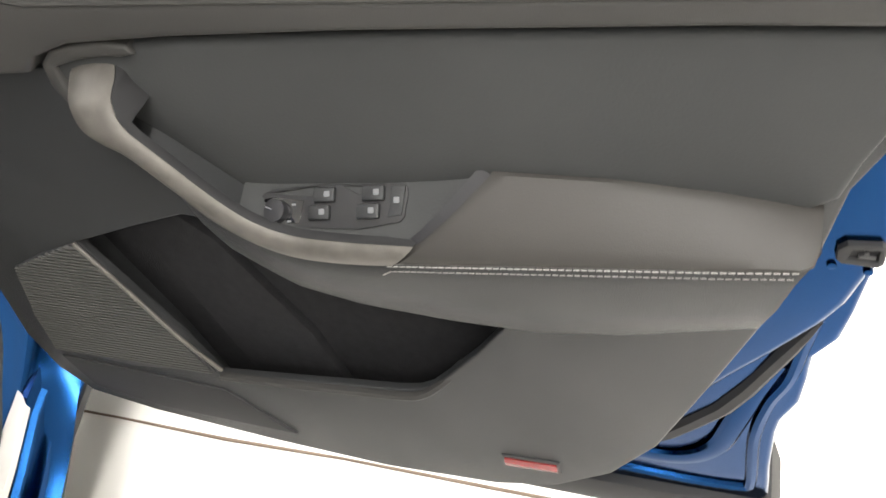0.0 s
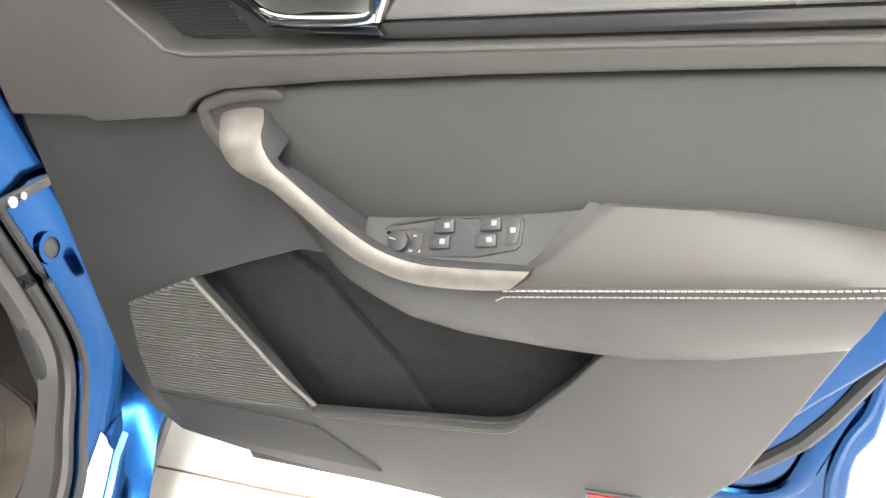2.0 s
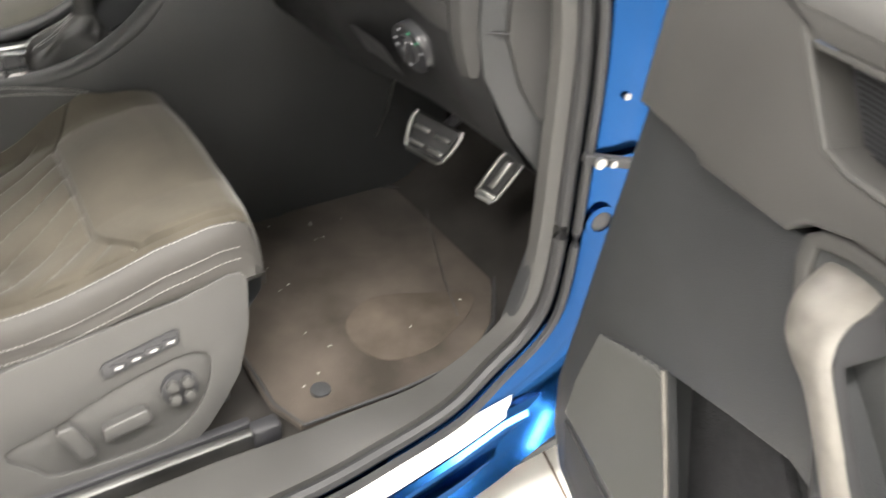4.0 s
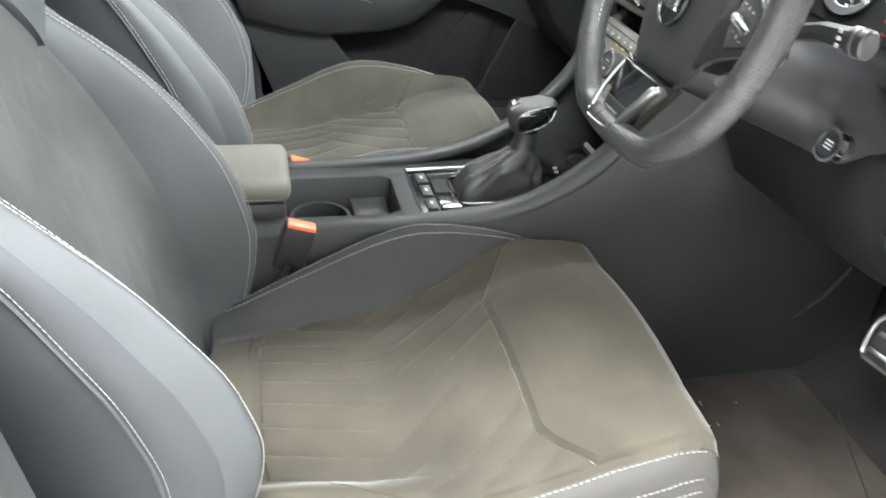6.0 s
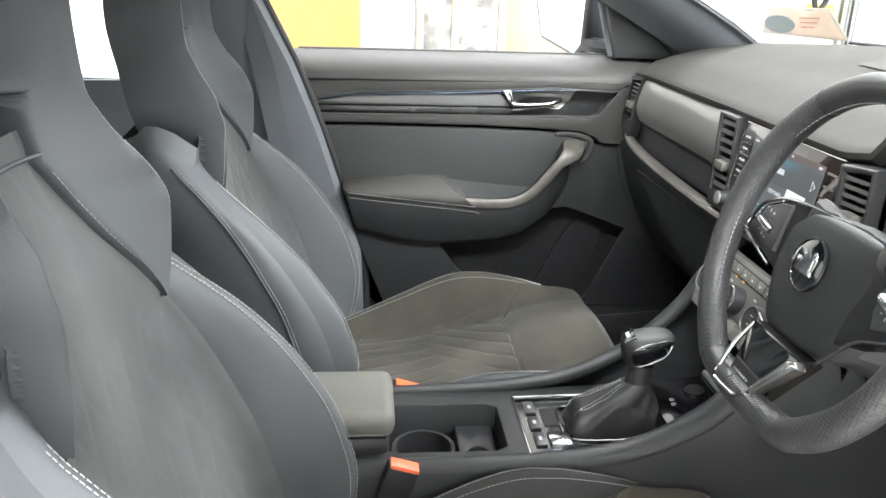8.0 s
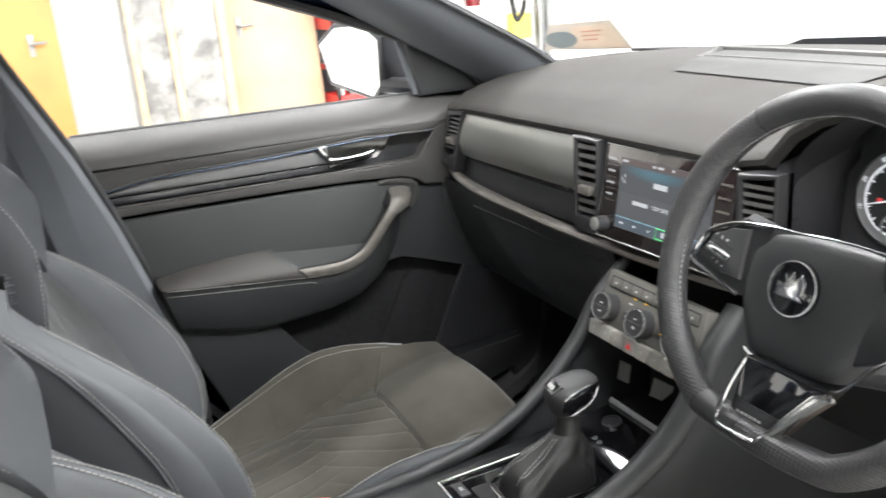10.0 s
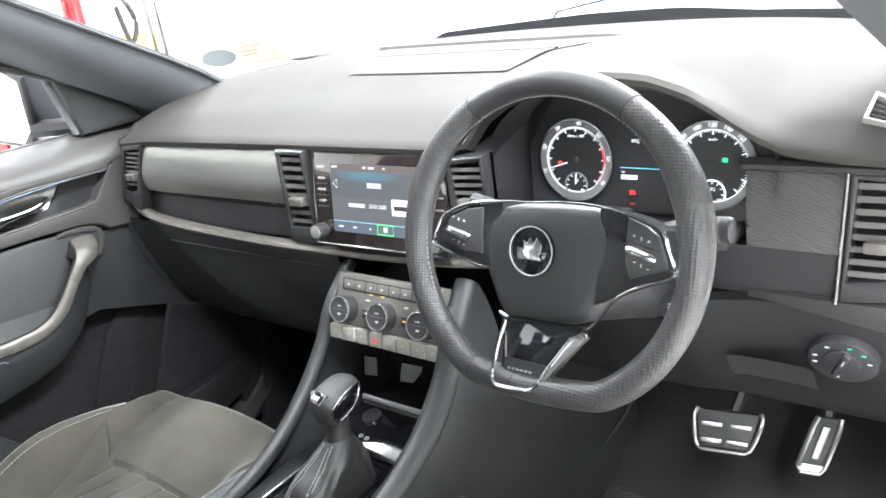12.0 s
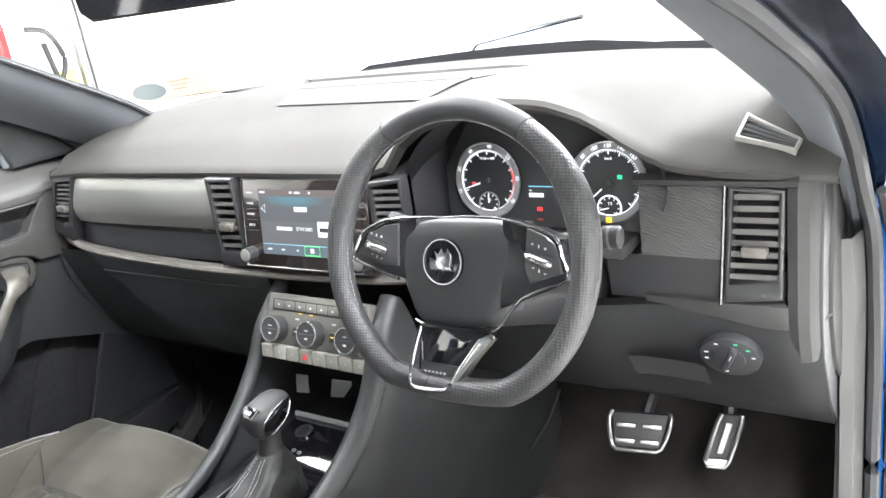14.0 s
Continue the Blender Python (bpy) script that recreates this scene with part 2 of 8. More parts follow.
def tube(path, ra, rb=None, n=8, closed=False, up=(0, 0, 1), bm=None):
    """A round or oval bar along a path; ra across, rb along up, single values or one a place."""
    path = [Vector(q) for q in path]
    k = len(path)
    ra = [ra] * k if isinstance(ra, (int, float)) else ra
    rb = ra if rb is None else [rb] * k if isinstance(rb, (int, float)) else rb
    rings = []
    for i, q in enumerate(path):
        t = (path[(i + 1) % k] - path[i - 1]) if closed else path[min(i + 1, k - 1)] - path[max(i - 1, 0)]
        t.normalize()
        a = t.cross(Vector(up))
        a = a.normalized() if a.length > 1e-4 else Vector((1, 0, 0))
        b = a.cross(t).normalized()
        rings.append([q + a * ra[i] * math.cos(2 * math.pi * j / n) + b * rb[i] * math.sin(2 * math.pi * j / n) for j in range(n)])
    return sheet(rings, close_i=closed, close_j=True, cap=not closed, bm=bm)


def disc(r, c0, c1, m=None, n=28, bevel=0.0, ry=None):
    return plate([(r * math.cos(2 * math.pi * i / n), (ry or r) * math.sin(2 * math.pi * i / n)) for i in range(n)], (), c0, c1, m, bevel)


def ring(r0, r1, c0, c1, m=None, n=36):
    f = lambda r: [(r * math.cos(2 * math.pi * i / n), r * math.sin(2 * math.pi * i / n)) for i in range(n)]
    return plate(f(r1), [f(r0)], c0, c1, m)


def stitches(path, lift=(0, 0, 0), step=0.0065, length=0.0045, r=0.0008):
    """Short threads one after another along a path."""
    path = [Vector(q) + Vector(lift) for q in path]
    far = np.concatenate([[0.0], np.cumsum([(b - a).length for a, b in zip(path, path[1:])])])
    xyz = np.array([tuple(q) for q in path])
    at = lambda d: Vector([float(np.interp(d, far, xyz[:, k])) for k in range(3)])
    bm = bmesh.new()
    for k in range(int(far[-1] / step)):
        tube([at(k * step), at(k * step + length)], r, n=4, bm=bm)
    return bm


def words(text, size, m, material, parent, name="lettering", spread=1.0):
    c = bpy.data.curves.new(name, "FONT")
    c.body, c.size, c.align_x, c.align_y, c.extrude = text, size, "CENTER", "CENTER", 0.0002
    c.space_character = spread
    tmp = new(name, c)
    me = bpy.data.meshes.new_from_object(tmp.evaluated_get(bpy.context.evaluated_depsgraph_get()))
    bpy.data.objects.remove(tmp)
    bm = bmesh.new()
    bm.from_mesh(me)
    bm.transform(m)
    return part(name, bm, material, parent, flat=True)


def table(x, pts):
    return float(np.interp(x, [p[0] for p in pts], [p[1] for p in pts]))


def soft(x, pts, h):
    """A table with rounded kinks."""
    return (table(x - h, pts) + table(x - h / 2, pts) + 2 * table(x, pts) + table(x + h / 2, pts) + table(x + h, pts)) / 6


def shut(ob):
    ob.visible_shadow = False
    return ob


# ---- the hall ----
tagged(part("floor", block(-8, 7, -7, 9, -0.12, 0.0), CONCRETE, flat=True), "pale painted concrete workshop floor with joints", "floor", kind="structure")
for name, b in (("wall_west", (-8.2, -8, -7, 9)), ("wall_east", (7, 7.2, -7, 9)), ("wall_south", (-8.2, 7.2, -7.2, -7))):
    tagged(part(name, block(*b, 0, 4.2), WALLW, flat=True), "plain white painted workshop wall", "wall", kind="structure")
tagged(part("ceiling", block(-8.2, 7.2, -7.2, 9.2, 4.2, 4.4), CEILW, flat=True), "plain white workshop ceiling", "ceiling", kind="structure")
gate = plate([(-8.2, 0), (-7.4, 0), (-7.4, 3.7), (6.2, 3.7), (6.2, 0), (7.2, 0), (7.2, 4.2), (-8.2, 4.2)], (), 0, 0.2, axes((0, 9, 0), (1, 0, 0), (0, 0, 1), (0, 1, 0)))
tagged(part("wall_north", gate, WALLW, flat=True), "white workshop wall with a wide open gate to daylight", "wall", kind="structure")
tagged(part("ground", block(-60, 60, 9.2, 120, -0.14, -0.02), CONCRETE, flat=True), "pale concrete yard outside the gate", "ground", kind="structure")
# joint in the floor slab, running past the open door
jm = bmesh.new()
jp = [(-5 + 0.25 * i, 0.559 - 0.262 * (-5 + 0.25 * i - 0.65) + 0.003 * math.sin(i * 2.3) + 0.003 * math.sin(i * 0.37), 0.001) for i in range(44)]
tube(jp, [0.0022 + 0.0018 * abs(math.sin(i * 1.9)) for i in range(44)], 0.0012, n=6, bm=jm)
tagged(part("floor_joint", jm, CRACK), "dark worn joint line in the pale floor", "joint", kind="structure")

for lx, ly, lw in LAMPS:
    e = tagged(empty("strip_light", (lx, ly, 4.1)), "long white strip light added out of view under the ceiling", "strip light", "strip lights of the workshop")
    part("lamp_housing", block(lx - 0.2, lx + 0.2, ly - 1.55, ly + 1.55, 3.98, 4.198, 0.01), WALLW, e)
    part("lamp_diffuser", block(lx - 0.17, lx + 0.17, ly - 1.5, ly + 1.5, 3.94, 3.978, 0.01), TUBE, e)

# ---- car body ----
car = tagged(empty("car_body", (0, 0, 0.0)), "bright blue metallic car body with an open front door", "car")


def both(name, make, material, label=""):
    """A part on the near side and its mirror image on the far side."""
    part(name, make(), material, car, label)
    bm = make()
    bm.transform(Matrix.Diagonal((-1, 1, 1, 1)))
    part(name, bm, material, car, label)


# floor pan, tunnel, firewall and toe board
part("floor_pan", block(-0.78, 0.78, -2.3, 0.6, 0.25, 0.31, 0.01), HARD, car)
part("carpet", sheet([[(x, y, z) for y, z in ((-1.3, 0.335), (-0.6, 0.335), (0.1, 0.338), (0.42, 0.345), (0.52, 0.37), (0.7, 0.52), (0.78, 0.75))]
                      for x in (-0.78, -0.4, 0, 0.4, 0.765)]), DARKCARPET, car, "black footwell carpet")
part("firewall", block(-0.78, 0.78, 0.8, 0.84, 0.3, 1.2), DEEP, car)
both("kick_panel", lambda: plate([(0.33, 0.33), (0.8, 0.33), (0.8, 1.1), (0.42, 1.1), (0.40, 0.6), (0.36, 0.45)], (), 0.750, 0.775,
                                 axes((0, 0, 0), (0, 1, 0), (0, 0, 1), (1, 0, 0)), 0.01), PLASTIC)

# the front edge of the door opening: sill, curve, hinge post, screen pillar
def sill_out(y):
    """How far the sill bows outwards, growing rearwards."""
    return table(y, [(-1.1, 0.075), (-0.1, 0.068), (0.06, 0.052), (0.15, 0.038), (0.222, 0.025), (0.306, 0.006), (0.4, 0.0)])


EDGE = [(0.80 + sill_out(y), y, z) for y, z in ((-1.1, 0.385), (-0.4, 0.382), (-0.05, 0.381), (0.10, 0.380), (0.222, 0.384), (0.306, 0.413))] + [
        (0.80, 0.37, 0.452), (0.80, 0.402, 0.505),
        (0.80, 0.411, 0.6), (0.80, 0.409, 0.731), (0.80, 0.402, 0.9), (0.797, 0.380, 1.015), (0.792, 0.310, 1.105), (0.786, 0.256, 1.183), (0.780, 0.185, 1.243), (0.773, 0.06, 1.304), (0.768, -0.05, 1.345), (0.763, -0.163, 1.384), (0.745, -0.4, 1.455), (0.72, -0.75, 1.51)]


def seal():
    bm = tube(spline(EDGE, 5), 0.011, n=8)
    return tube([q + Vector((0.02, 0.012, -0.008)) for q in spline(EDGE[:13], 5)], 0.007, n=6, bm=bm)


both("door_seal", seal, RUBBER, "double black rubber door seal")


def inner_lip():
    p = spline(EDGE[:12], 5)
    rows = []
    for q in p:
        k = min(1.0, max(0.0, (q.y - 0.1) / 0.3))
        a = Vector((-0.012, -0.004, 0.012))
        b = Vector((-0.030 + 0.006 * k, -0.018 * k, 0.012 * (1 - k)))
        c = Vector((-0.048 + 0.006 * k, -0.022 * k, -0.004 * (1 - k)))
        d = Vector((-0.056 + 0.008 * k, 0.02 * k, -0.06 * (1 - k)))
        o = Vector((-sill_out(q.y), 0, 0))
        c, d = c + o, d + o
        rows.append([q + a + Vector((0, 0.012, -0.012)), q + a, q + b, q + c, q + d])
    return sheet(rows)


both("sill_trim", inner_lip, SKIRT, "dark grey plastic sill and post trim")


def hinge_post():
    """A pressed post swept along the opening: square to it, outwards and away."""
    rows, path = [], spline(EDGE[3:], 6)
    for i, q in enumerate(path):
        t = (path[min(i + 1, len(path) - 1)] - path[max(i - 1, 0)]).normalized()
        n = Vector((0, t.z, -t.y)).normalized()
        k = 0.45 + 0.55 * min(1.0, max(0.0, (q.z - 0.38) / 0.12))
        g = min(1.0, max(0.0, (q.z - 1.06) / 0.1))
        low_, high_ = ((-0.02, 0.034), (0.002, 0.014), (0.014, 0.016), (0.0215, 0.024), (0.0235, 0.036), (0.026, 0.05), (0.0285, 0.066), (0.029, 0.082), (0.034, 0.098), (0.046, 0.112), (0.066, 0.124), (0.10, 0.16)), (
            (-0.02, 0.020), (0.002, 0.006), (0.012, 0.003), (0.030, -0.001), (0.050, -0.004), (0.066, -0.004), (0.076, 0.004), (0.078, 0.020), (0.070, 0.045), (0.040, 0.075), (-0.01, 0.092), (-0.08, 0.092))
        rows.append([q + Vector((a * (1 - g) + c * g, 0, 0)) + n * (b * k * (1 - g) + d * g) for (a, b), (c, d) in zip(low_, high_)])
    return sheet(rows)


both("hinge_post", hinge_post, BLUE)


def sill():
    prof = [(0.79, 0.35), (0.80, 0.368), (0.846, 0.366), (0.853, 0.353), (0.862, 0.349), (0.868, 0.334), (0.878, 0.327), (0.886, 0.302), (0.862, 0.27), (0.8, 0.25)]
    return sheet([[(x + sill_out(y), y, z) for x, z in prof] for y in (-1.15, -0.6, -0.1, 0.0, 0.1, 0.2, 0.3, 0.40, 0.5)])


both("sill", sill, BLUE)
both("sill_cladding", lambda: sheet([[(x + sill_out(y), y, z) for x, z in ((0.872, 0.298), (0.886, 0.296), (0.889, 0.284), (0.872, 0.264), (0.80, 0.25))] for y in (-1.15, -0.6, -0.1, 0.1, 0.2, 0.3, 0.45, 0.62)]), RUBBER)
both("scuff_plate", lambda: sheet([[(x + sill_out(y), y + f * 0.03 * (y > 0.3), z) for f, x, z in ((1, 0.823, 0.365), (1, 0.825, 0.3725), (0.5, 0.842, 0.3725), (0, 0.852, 0.3705), (0, 0.854, 0.360))] for y in (-0.95, -0.6, -0.1, 0.0, 0.1, 0.2, 0.27, 0.305)]), SCUFF, "pale brushed scuff plate on the sill")
POST = lambda y, z, x=0.829: axes((x, y, z), (0.17, 0.985, 0), (0, 0, 1), (0.985, -0.17, 0))
chk = part("door_check", block(-0.035, 0.10, -0.007, 0.007, -0.004, 0.012, 0.003, POST(0.445, 0.757) @ pose(0, 0, 0, 0, -14, -8)), RUBBER, car, "black door check arm")
part("check_roller", disc(0.0085, 0.010, 0.016, POST(0.424, 0.762), 16, 0.002), STEEL, chk)
part("check_bolt", disc(0.006, 0.012, 0.018, POST(0.447, 0.757), 6), STEEL, chk)
plug = part("plug_surround", ring(0.0165, 0.0255, -0.004, 0.004, POST(0.456, 0.655), 28), BLUE, car, "raised ring round the plug")
part("rubber_plug", disc(0.017, -0.004, 0.001, POST(0.456, 0.655), 24, 0.002), RUBBER, plug, "round black rubber plug")
for z in (0.56, 0.99):
    part("door_hinge", block(0.875, 0.90, 0.52, 0.56, z - 0.025, z + 0.025, 0.008), BLUE, car)
part("post_rivet", disc(0.005, 0.0, 0.004, POST(0.460, 0.846), 12, 0.001), STEEL, car)
part("door_gap_panel", block(-0.86, -0.80, 0.31, 0.5, 0.37, 1.12, 0.01), BLUE, car)
part("door_gap_trim", block(-0.80, -0.772, 0.30, 0.5, 0.36, 1.12, 0.006), HARD, car)


def pillar_at(y, side):
    """Windscreen edge (x, z) and door edge (x, z) of the pillar trim at y."""
    b, a = 1.418 - 0.50 * y - 0.30 * max(0.0, y - 0.28) ** 1.5, 1.326 - 0.55 * y
    if side > 0:
        a = 1.325 - 0.41 * y - 0.9 * max(0.0, y - 0.14) ** 1.4
    if y < -0.1:
        b, a = b - (y + 0.1) ** 2 * 0.55, a - (y + 0.1) ** 2 * 0.35
    return 0.70 - (b - 1.15) * 0.286, b, 0.788 - max(0.0, a - 1.15) * 0.135, a


def screen_pillar(side):
    rows = []
    for i in range(13):
        y = 0.56 - i * 0.085
        u, b, v, a = pillar_at(y, side)
        rows.append([(u - 0.004, y + 0.02, b + 0.004), (u, y, b), (u + (v - u) * 0.14, y - 0.016, b - 0.03), (u + (v - u) * 0.5, y - 0.024, (a + b) / 2 - 0.012), (v - 0.018, y - 0.012, a + 0.014), (v - 0.010, y, a + 0.002), (v - 0.007, y + 0.012, a + 0.006), (v + 0.006, y + 0.03, a + 0.03)])
    return sheet(rows)


for side in (1, -1):
    bm_ = screen_pillar(side)
    bm_.transform(Matrix.Diagonal((side, 1, 1, 1)))
    part("screen_pillar_trim", bm_, GREYC, car)
both("pillar_edge", lambda: tube([(pillar_at(y, 1)[0] - 0.003, y + 0.006, pillar_at(y, 1)[1] + 0.002) for y in np.linspace(0.56, -0.46, 14)], 0.005, n=6), RUBBER)


# roof, headlining, rear posts, tail
def roof_rows(d):
    rows = []
    for y in (-0.32, -0.6, -1.1, -1.7, -2.3, -2.55):
        h = 1.615 - 0.04 * ((y + 1.2) / 1.2) ** 2 - d
        rows.append([(x, y, h - 0.1 * (abs(x) / 0.7) ** 3) for x in (-0.69, -0.6, -0.4, 0, 0.4, 0.6, 0.69)])
    return rows


part("roof", sheet(roof_rows(0)), BLUE, car)
part("headlining", sheet(roof_rows(0.03)), GREYC, car, "light grey fabric headlining")


def centre_post():
    rows = []
    for z, y, x in ((0.36, -0.60, 0.83), (0.7, -0.60, 0.83), (1.0, -0.65, 0.80), (1.15, -0.70, 0.785), (1.35, -0.79, 0.73), (1.53, -0.86, 0.67)):
        y -= 0.05
        rows.append([(x - 0.05, y - 0.16, z), (x - 0.06, y - 0.02, z), (x - 0.045, y, z), (x, y + 0.01, z), (x + 0.005, y - 0.1, z), (x, y - 0.17, z)])
    return sheet(rows, close_j=True, cap=True)


both("centre_post", centre_post, BLUE)


def post_trim(shift=0.0, low=0.0):
    rows = []
    for z, y, x in ((0.4, -0.56, 0.775), (0.7, -0.57, 0.775), (1.0, -0.63, 0.75), (1.15, -0.685, 0.73), (1.35, -0.775, 0.675), (1.53, -0.85, 0.61)):
        y += low * (z < 0.9) - shift
        rows.append([(x - 0.01, y - 0.17, z), (x - 0.022, y - 0.1, z), (x - 0.018, y + 0.01, z), (x, y + 0.022, z), (x + 0.03, y + 0.02, z), (x + 0.03, y - 0.17, z)])
    return sheet(rows, close_j=True, cap=True)


# Same trim as on the far post; darker plastic stands for shade here.
part("centre_post_trim", post_trim(0.06), PLASTIC, car, "grey centre post trim darkened for shade")
bm_ = post_trim(-0.028, 0.03)
bm_.transform(Matrix.Diagonal((-1, 1, 1, 1)))
part("centre_post_trim", bm_, GREYC, car, "grey centre post trim")
part("post_seal", tube(spline([(-x - 0.012, y + 0.052 + 0.03 * (z < 0.9), z) for z, y, x in ((0.4, -0.56, 0.775), (0.7, -0.57, 0.775), (1.0, -0.63, 0.75), (1.15, -0.685, 0.73), (1.35, -0.775, 0.675), (1.53, -0.85, 0.61))], 4), 0.010, n=8), RUBBER, car, "black rubber seal along the centre post")
both("rear_trim", lambda: plate([(-0.80, 0.36), (-2.6, 0.45), (-2.6, 1.08), (-0.80, 1.11)], (), 0.735, 0.775, axes((0, 0, 0), (0, 1, 0), (0, 0, 1), (1, 0, 0)), 0.02), GREYC, "grey rear side trim")
both("rear_side", lambda: plate([(-0.86, 0.2), (-2.75, 0.35), (-2.75, 1.05), (-2.5, 1.4), (-2.35, 1.5), (-2.05, 1.46), (-2.2, 1.12), (-0.86, 1.10)], (), 0.78, 0.86,
                                axes((0, 0, 0), (0, 1, 0), (0, 0, 1), (1, 0, 0)), 0.02), BLUE)
part("tailgate", plate([(-0.78, 0.4), (0.78, 0.4), (0.78, 1.08), (0.66, 1.5), (-0.66, 1.5), (-0.78, 1.08)], [[(-0.6, 1.12), (0.6, 1.12), (0.52, 1.42), (-0.52, 1.42)]],
                       -0.04, 0.04, axes((0, -2.72, 0), (1, 0, 0), (0, 0, 1), (0, -1, 0)), 0.02), BLUE, car)
part("rear_bench", block(-0.66, 0.66, -1.75, -1.3, 0.34, 0.68, 0.05), LEATHER, car)
part("rear_bench_back", block(-0.66, 0.66, -1.95, -1.75, 0.5, 1.2, 0.06), LEATHER, car)

# nose: bonnet, wings, wheels
def nose_rows():
    rows = []
    for y, h, w in ((0.86, 1.10, 0.86), (1.2, 1.08, 0.88), (1.6, 1.04, 0.89), (1.9, 0.97, 0.86), (2.05, 0.85, 0.8), (2.1, 0.6, 0.76), (2.08, 0.3, 0.72)):
        rows.append([(-w, y, min(0.3, h)), (-w, y, h * 0.75), (-w + 0.06, y, h - 0.02), (-0.4, y, h), (0, y, h + 0.015), (0.4, y, h), (w - 0.06, y, h - 0.02), (w, y, h * 0.75), (w, y, min(0.3, h))])
    return rows


part("bonnet", sheet(nose_rows()), BLUE, car)
both("front_wing", lambda: plate([(0.66, 0.2), (0.9, 0.22), (0.9, 1.09), (0.60, 1.09)], (), 0.86, 0.89, axes((0, 0, 0), (0, 1, 0), (0, 0, 1), (1, 0, 0)), 0.01), BLUE)
for wx in (-0.78, 0.78):
    for wy in (1.3, -1.95):
        tyre = part("wheel", disc(0.34, -0.11, 0.11, pose(wx, wy, 0.341, 0, 90, 0), 40, 0.03), RUBBER, car, "black tyre on an alloy rim")
        part("rim", disc(0.23, -0.115, 0.115, pose(wx, wy, 0.341, 0, 90, 0), 30, 0.02), STEEL, tyre)


def base_y(x):
    return 0.80 - 0.21 * (abs(x) / 0.72) ** 2.2


ws = tagged(empty("windscreen", (0, 0.5, 1.2)), "large clear curved windscreen with a black edge", "windscreen")
screen = part("screen_glass", sheet([[(x * (1 - 0.14 * k), base_y(x) * (1 - k) + (-0.34 + 0.0 * x) * k, 1.235 * (1 - k) + 1.57 * k - 0.04 * (abs(x) / 0.7) ** 2 * k + 0.05 * math.sin(k * math.pi))
                                          for x in np.linspace(-0.70, 0.70, 13)] for k in np.linspace(0, 1, 8)]), GLASS, ws)
shut(screen)
wb = [(x, base_y(x) + 0.02, 1.229) for x in np.linspace(-0.70, 0.70, 25)]
part("screen_edge", tube(wb, 0.008, 0.004), RUBBER, ws, "black windscreen lower edge")
part("wiper_cowl", sheet([[(x, base_y(x) + dy, z) for dy, z in ((0.03, 1.215), (0.05, table(x, [(-0.48, 1.20), (-0.36, 1.246), (0.0, 1.258), (0.2, 1.258), (0.36, 1.247), (0.6, 1.245)])), (0.09, 1.22), (0.25, 1.10))] for x in np.linspace(-0.72, 0.72, 29)]), COWL, car)
wip = tagged(empty("windscreen_wiper", (-0.15, 1.2, 1.2)), "thin grey wiper arm resting before the windscreen", "wiper")
part("wiper_arm", tube([(-0.30, 1.10, 1.17), (-0.24, 1.12, 1.243), (0.0, 1.16, 1.275)], 0.008, 0.005), STEEL, wip)
part("wiper_blade", tube([(-0.10, 1.15, 1.265), (0.05, 1.16, 1.282)], 0.01, 0.006), RUBBER, wip)
sx = axes((-0.815, 0.545, 1.262), (0.97, 0.22, 0.06), (0.0, -0.38, 0.92), (0.2, -0.9, -0.38))
stk = tagged(empty("screen_sticker", (-0.79, 0.53, 1.24)), "pale pink and white paper dealer sticker in the windscreen corner", "sticker")
part("sticker_paper", plate([(-0.13, -0.03), (0.16, -0.04), (0.12, 0.036), (-0.08, 0.038)], (), -0.001, 0.0, sx), surf("sticker_paper", (0.36, 0.32, 0.27), 0.7, bump=0), stk)
part("sticker_band", plate([(-0.02, -0.028), (0.145, -0.035), (0.112, 0.028), (-0.01, 0.028)], (), 0.001, 0.002, sx), surf("pink_print", (0.42, 0.33, 0.25), 0.7, bump=0), stk)
part("sticker_oval", disc(0.055, 0.001, 0.0025, sx @ pose(-0.055, -0.004, 0), 24, ry=0.022), surf("grey_oval_print", (0.1, 0.12, 0.12), 0.6, bump=0), stk)
for k in range(3):
    part("print_bar", block(0.02, 0.085 - 0.01 * k, 0.012 - 0.011 * k, 0.015 - 0.011 * k, 0.002, 0.003, m=sx), surf("print_brown", (0.3, 0.15, 0.1), 0.6, bump=0), stk)

# ---- doors ----
GRIP_LOW = [(0.309, 0.977, 0.004), (0.3125, 0.967, 0.022), (0.319, 0.957, 0.038), (0.330, 0.943, 0.048), (0.347, 0.934, 0.052), (0.367, 0.924, 0.053), (0.385, 0.904, 0.053), (0.406, 0.878, 0.053), (0.426, 0.854, 0.053),
            (0.448, 0.838, 0.053), (0.473, 0.826, 0.053), (0.498, 0.8205, 0.053), (0.529, 0.8195, 0.053), (0.555, 0.821, 0.053), (0.5755, 0.8235, 0.053)]
GRIP_UP = [(0.360, 0.983, 0.004), (0.3685, 0.976, 0.022), (0.371, 0.968, 0.038), (0.377, 0.958, 0.048), (0.384, 0.947, 0.052), (0.394, 0.935, 0.053), (0.4045, 0.922, 0.053), (0.418, 0.905, 0.053), (0.437, 0.883, 0.053),
           (0.458, 0.864, 0.053), (0.482, 0.8525, 0.053), (0.507, 0.848, 0.053), (0.548, 0.8475, 0.053), (0.575, 0.8485, 0.053), (0.602, 0.8495, 0.053)]
BULGE = [(0.33, 0.872), (0.381, 0.812), (0.402, 0.791), (0.431, 0.768), (0.461, 0.748), (0.517, 0.733), (0.602, 0.724), (0.683, 0.721), (0.759, 0.732), (0.855, 0.759), (0.9, 0.775)]
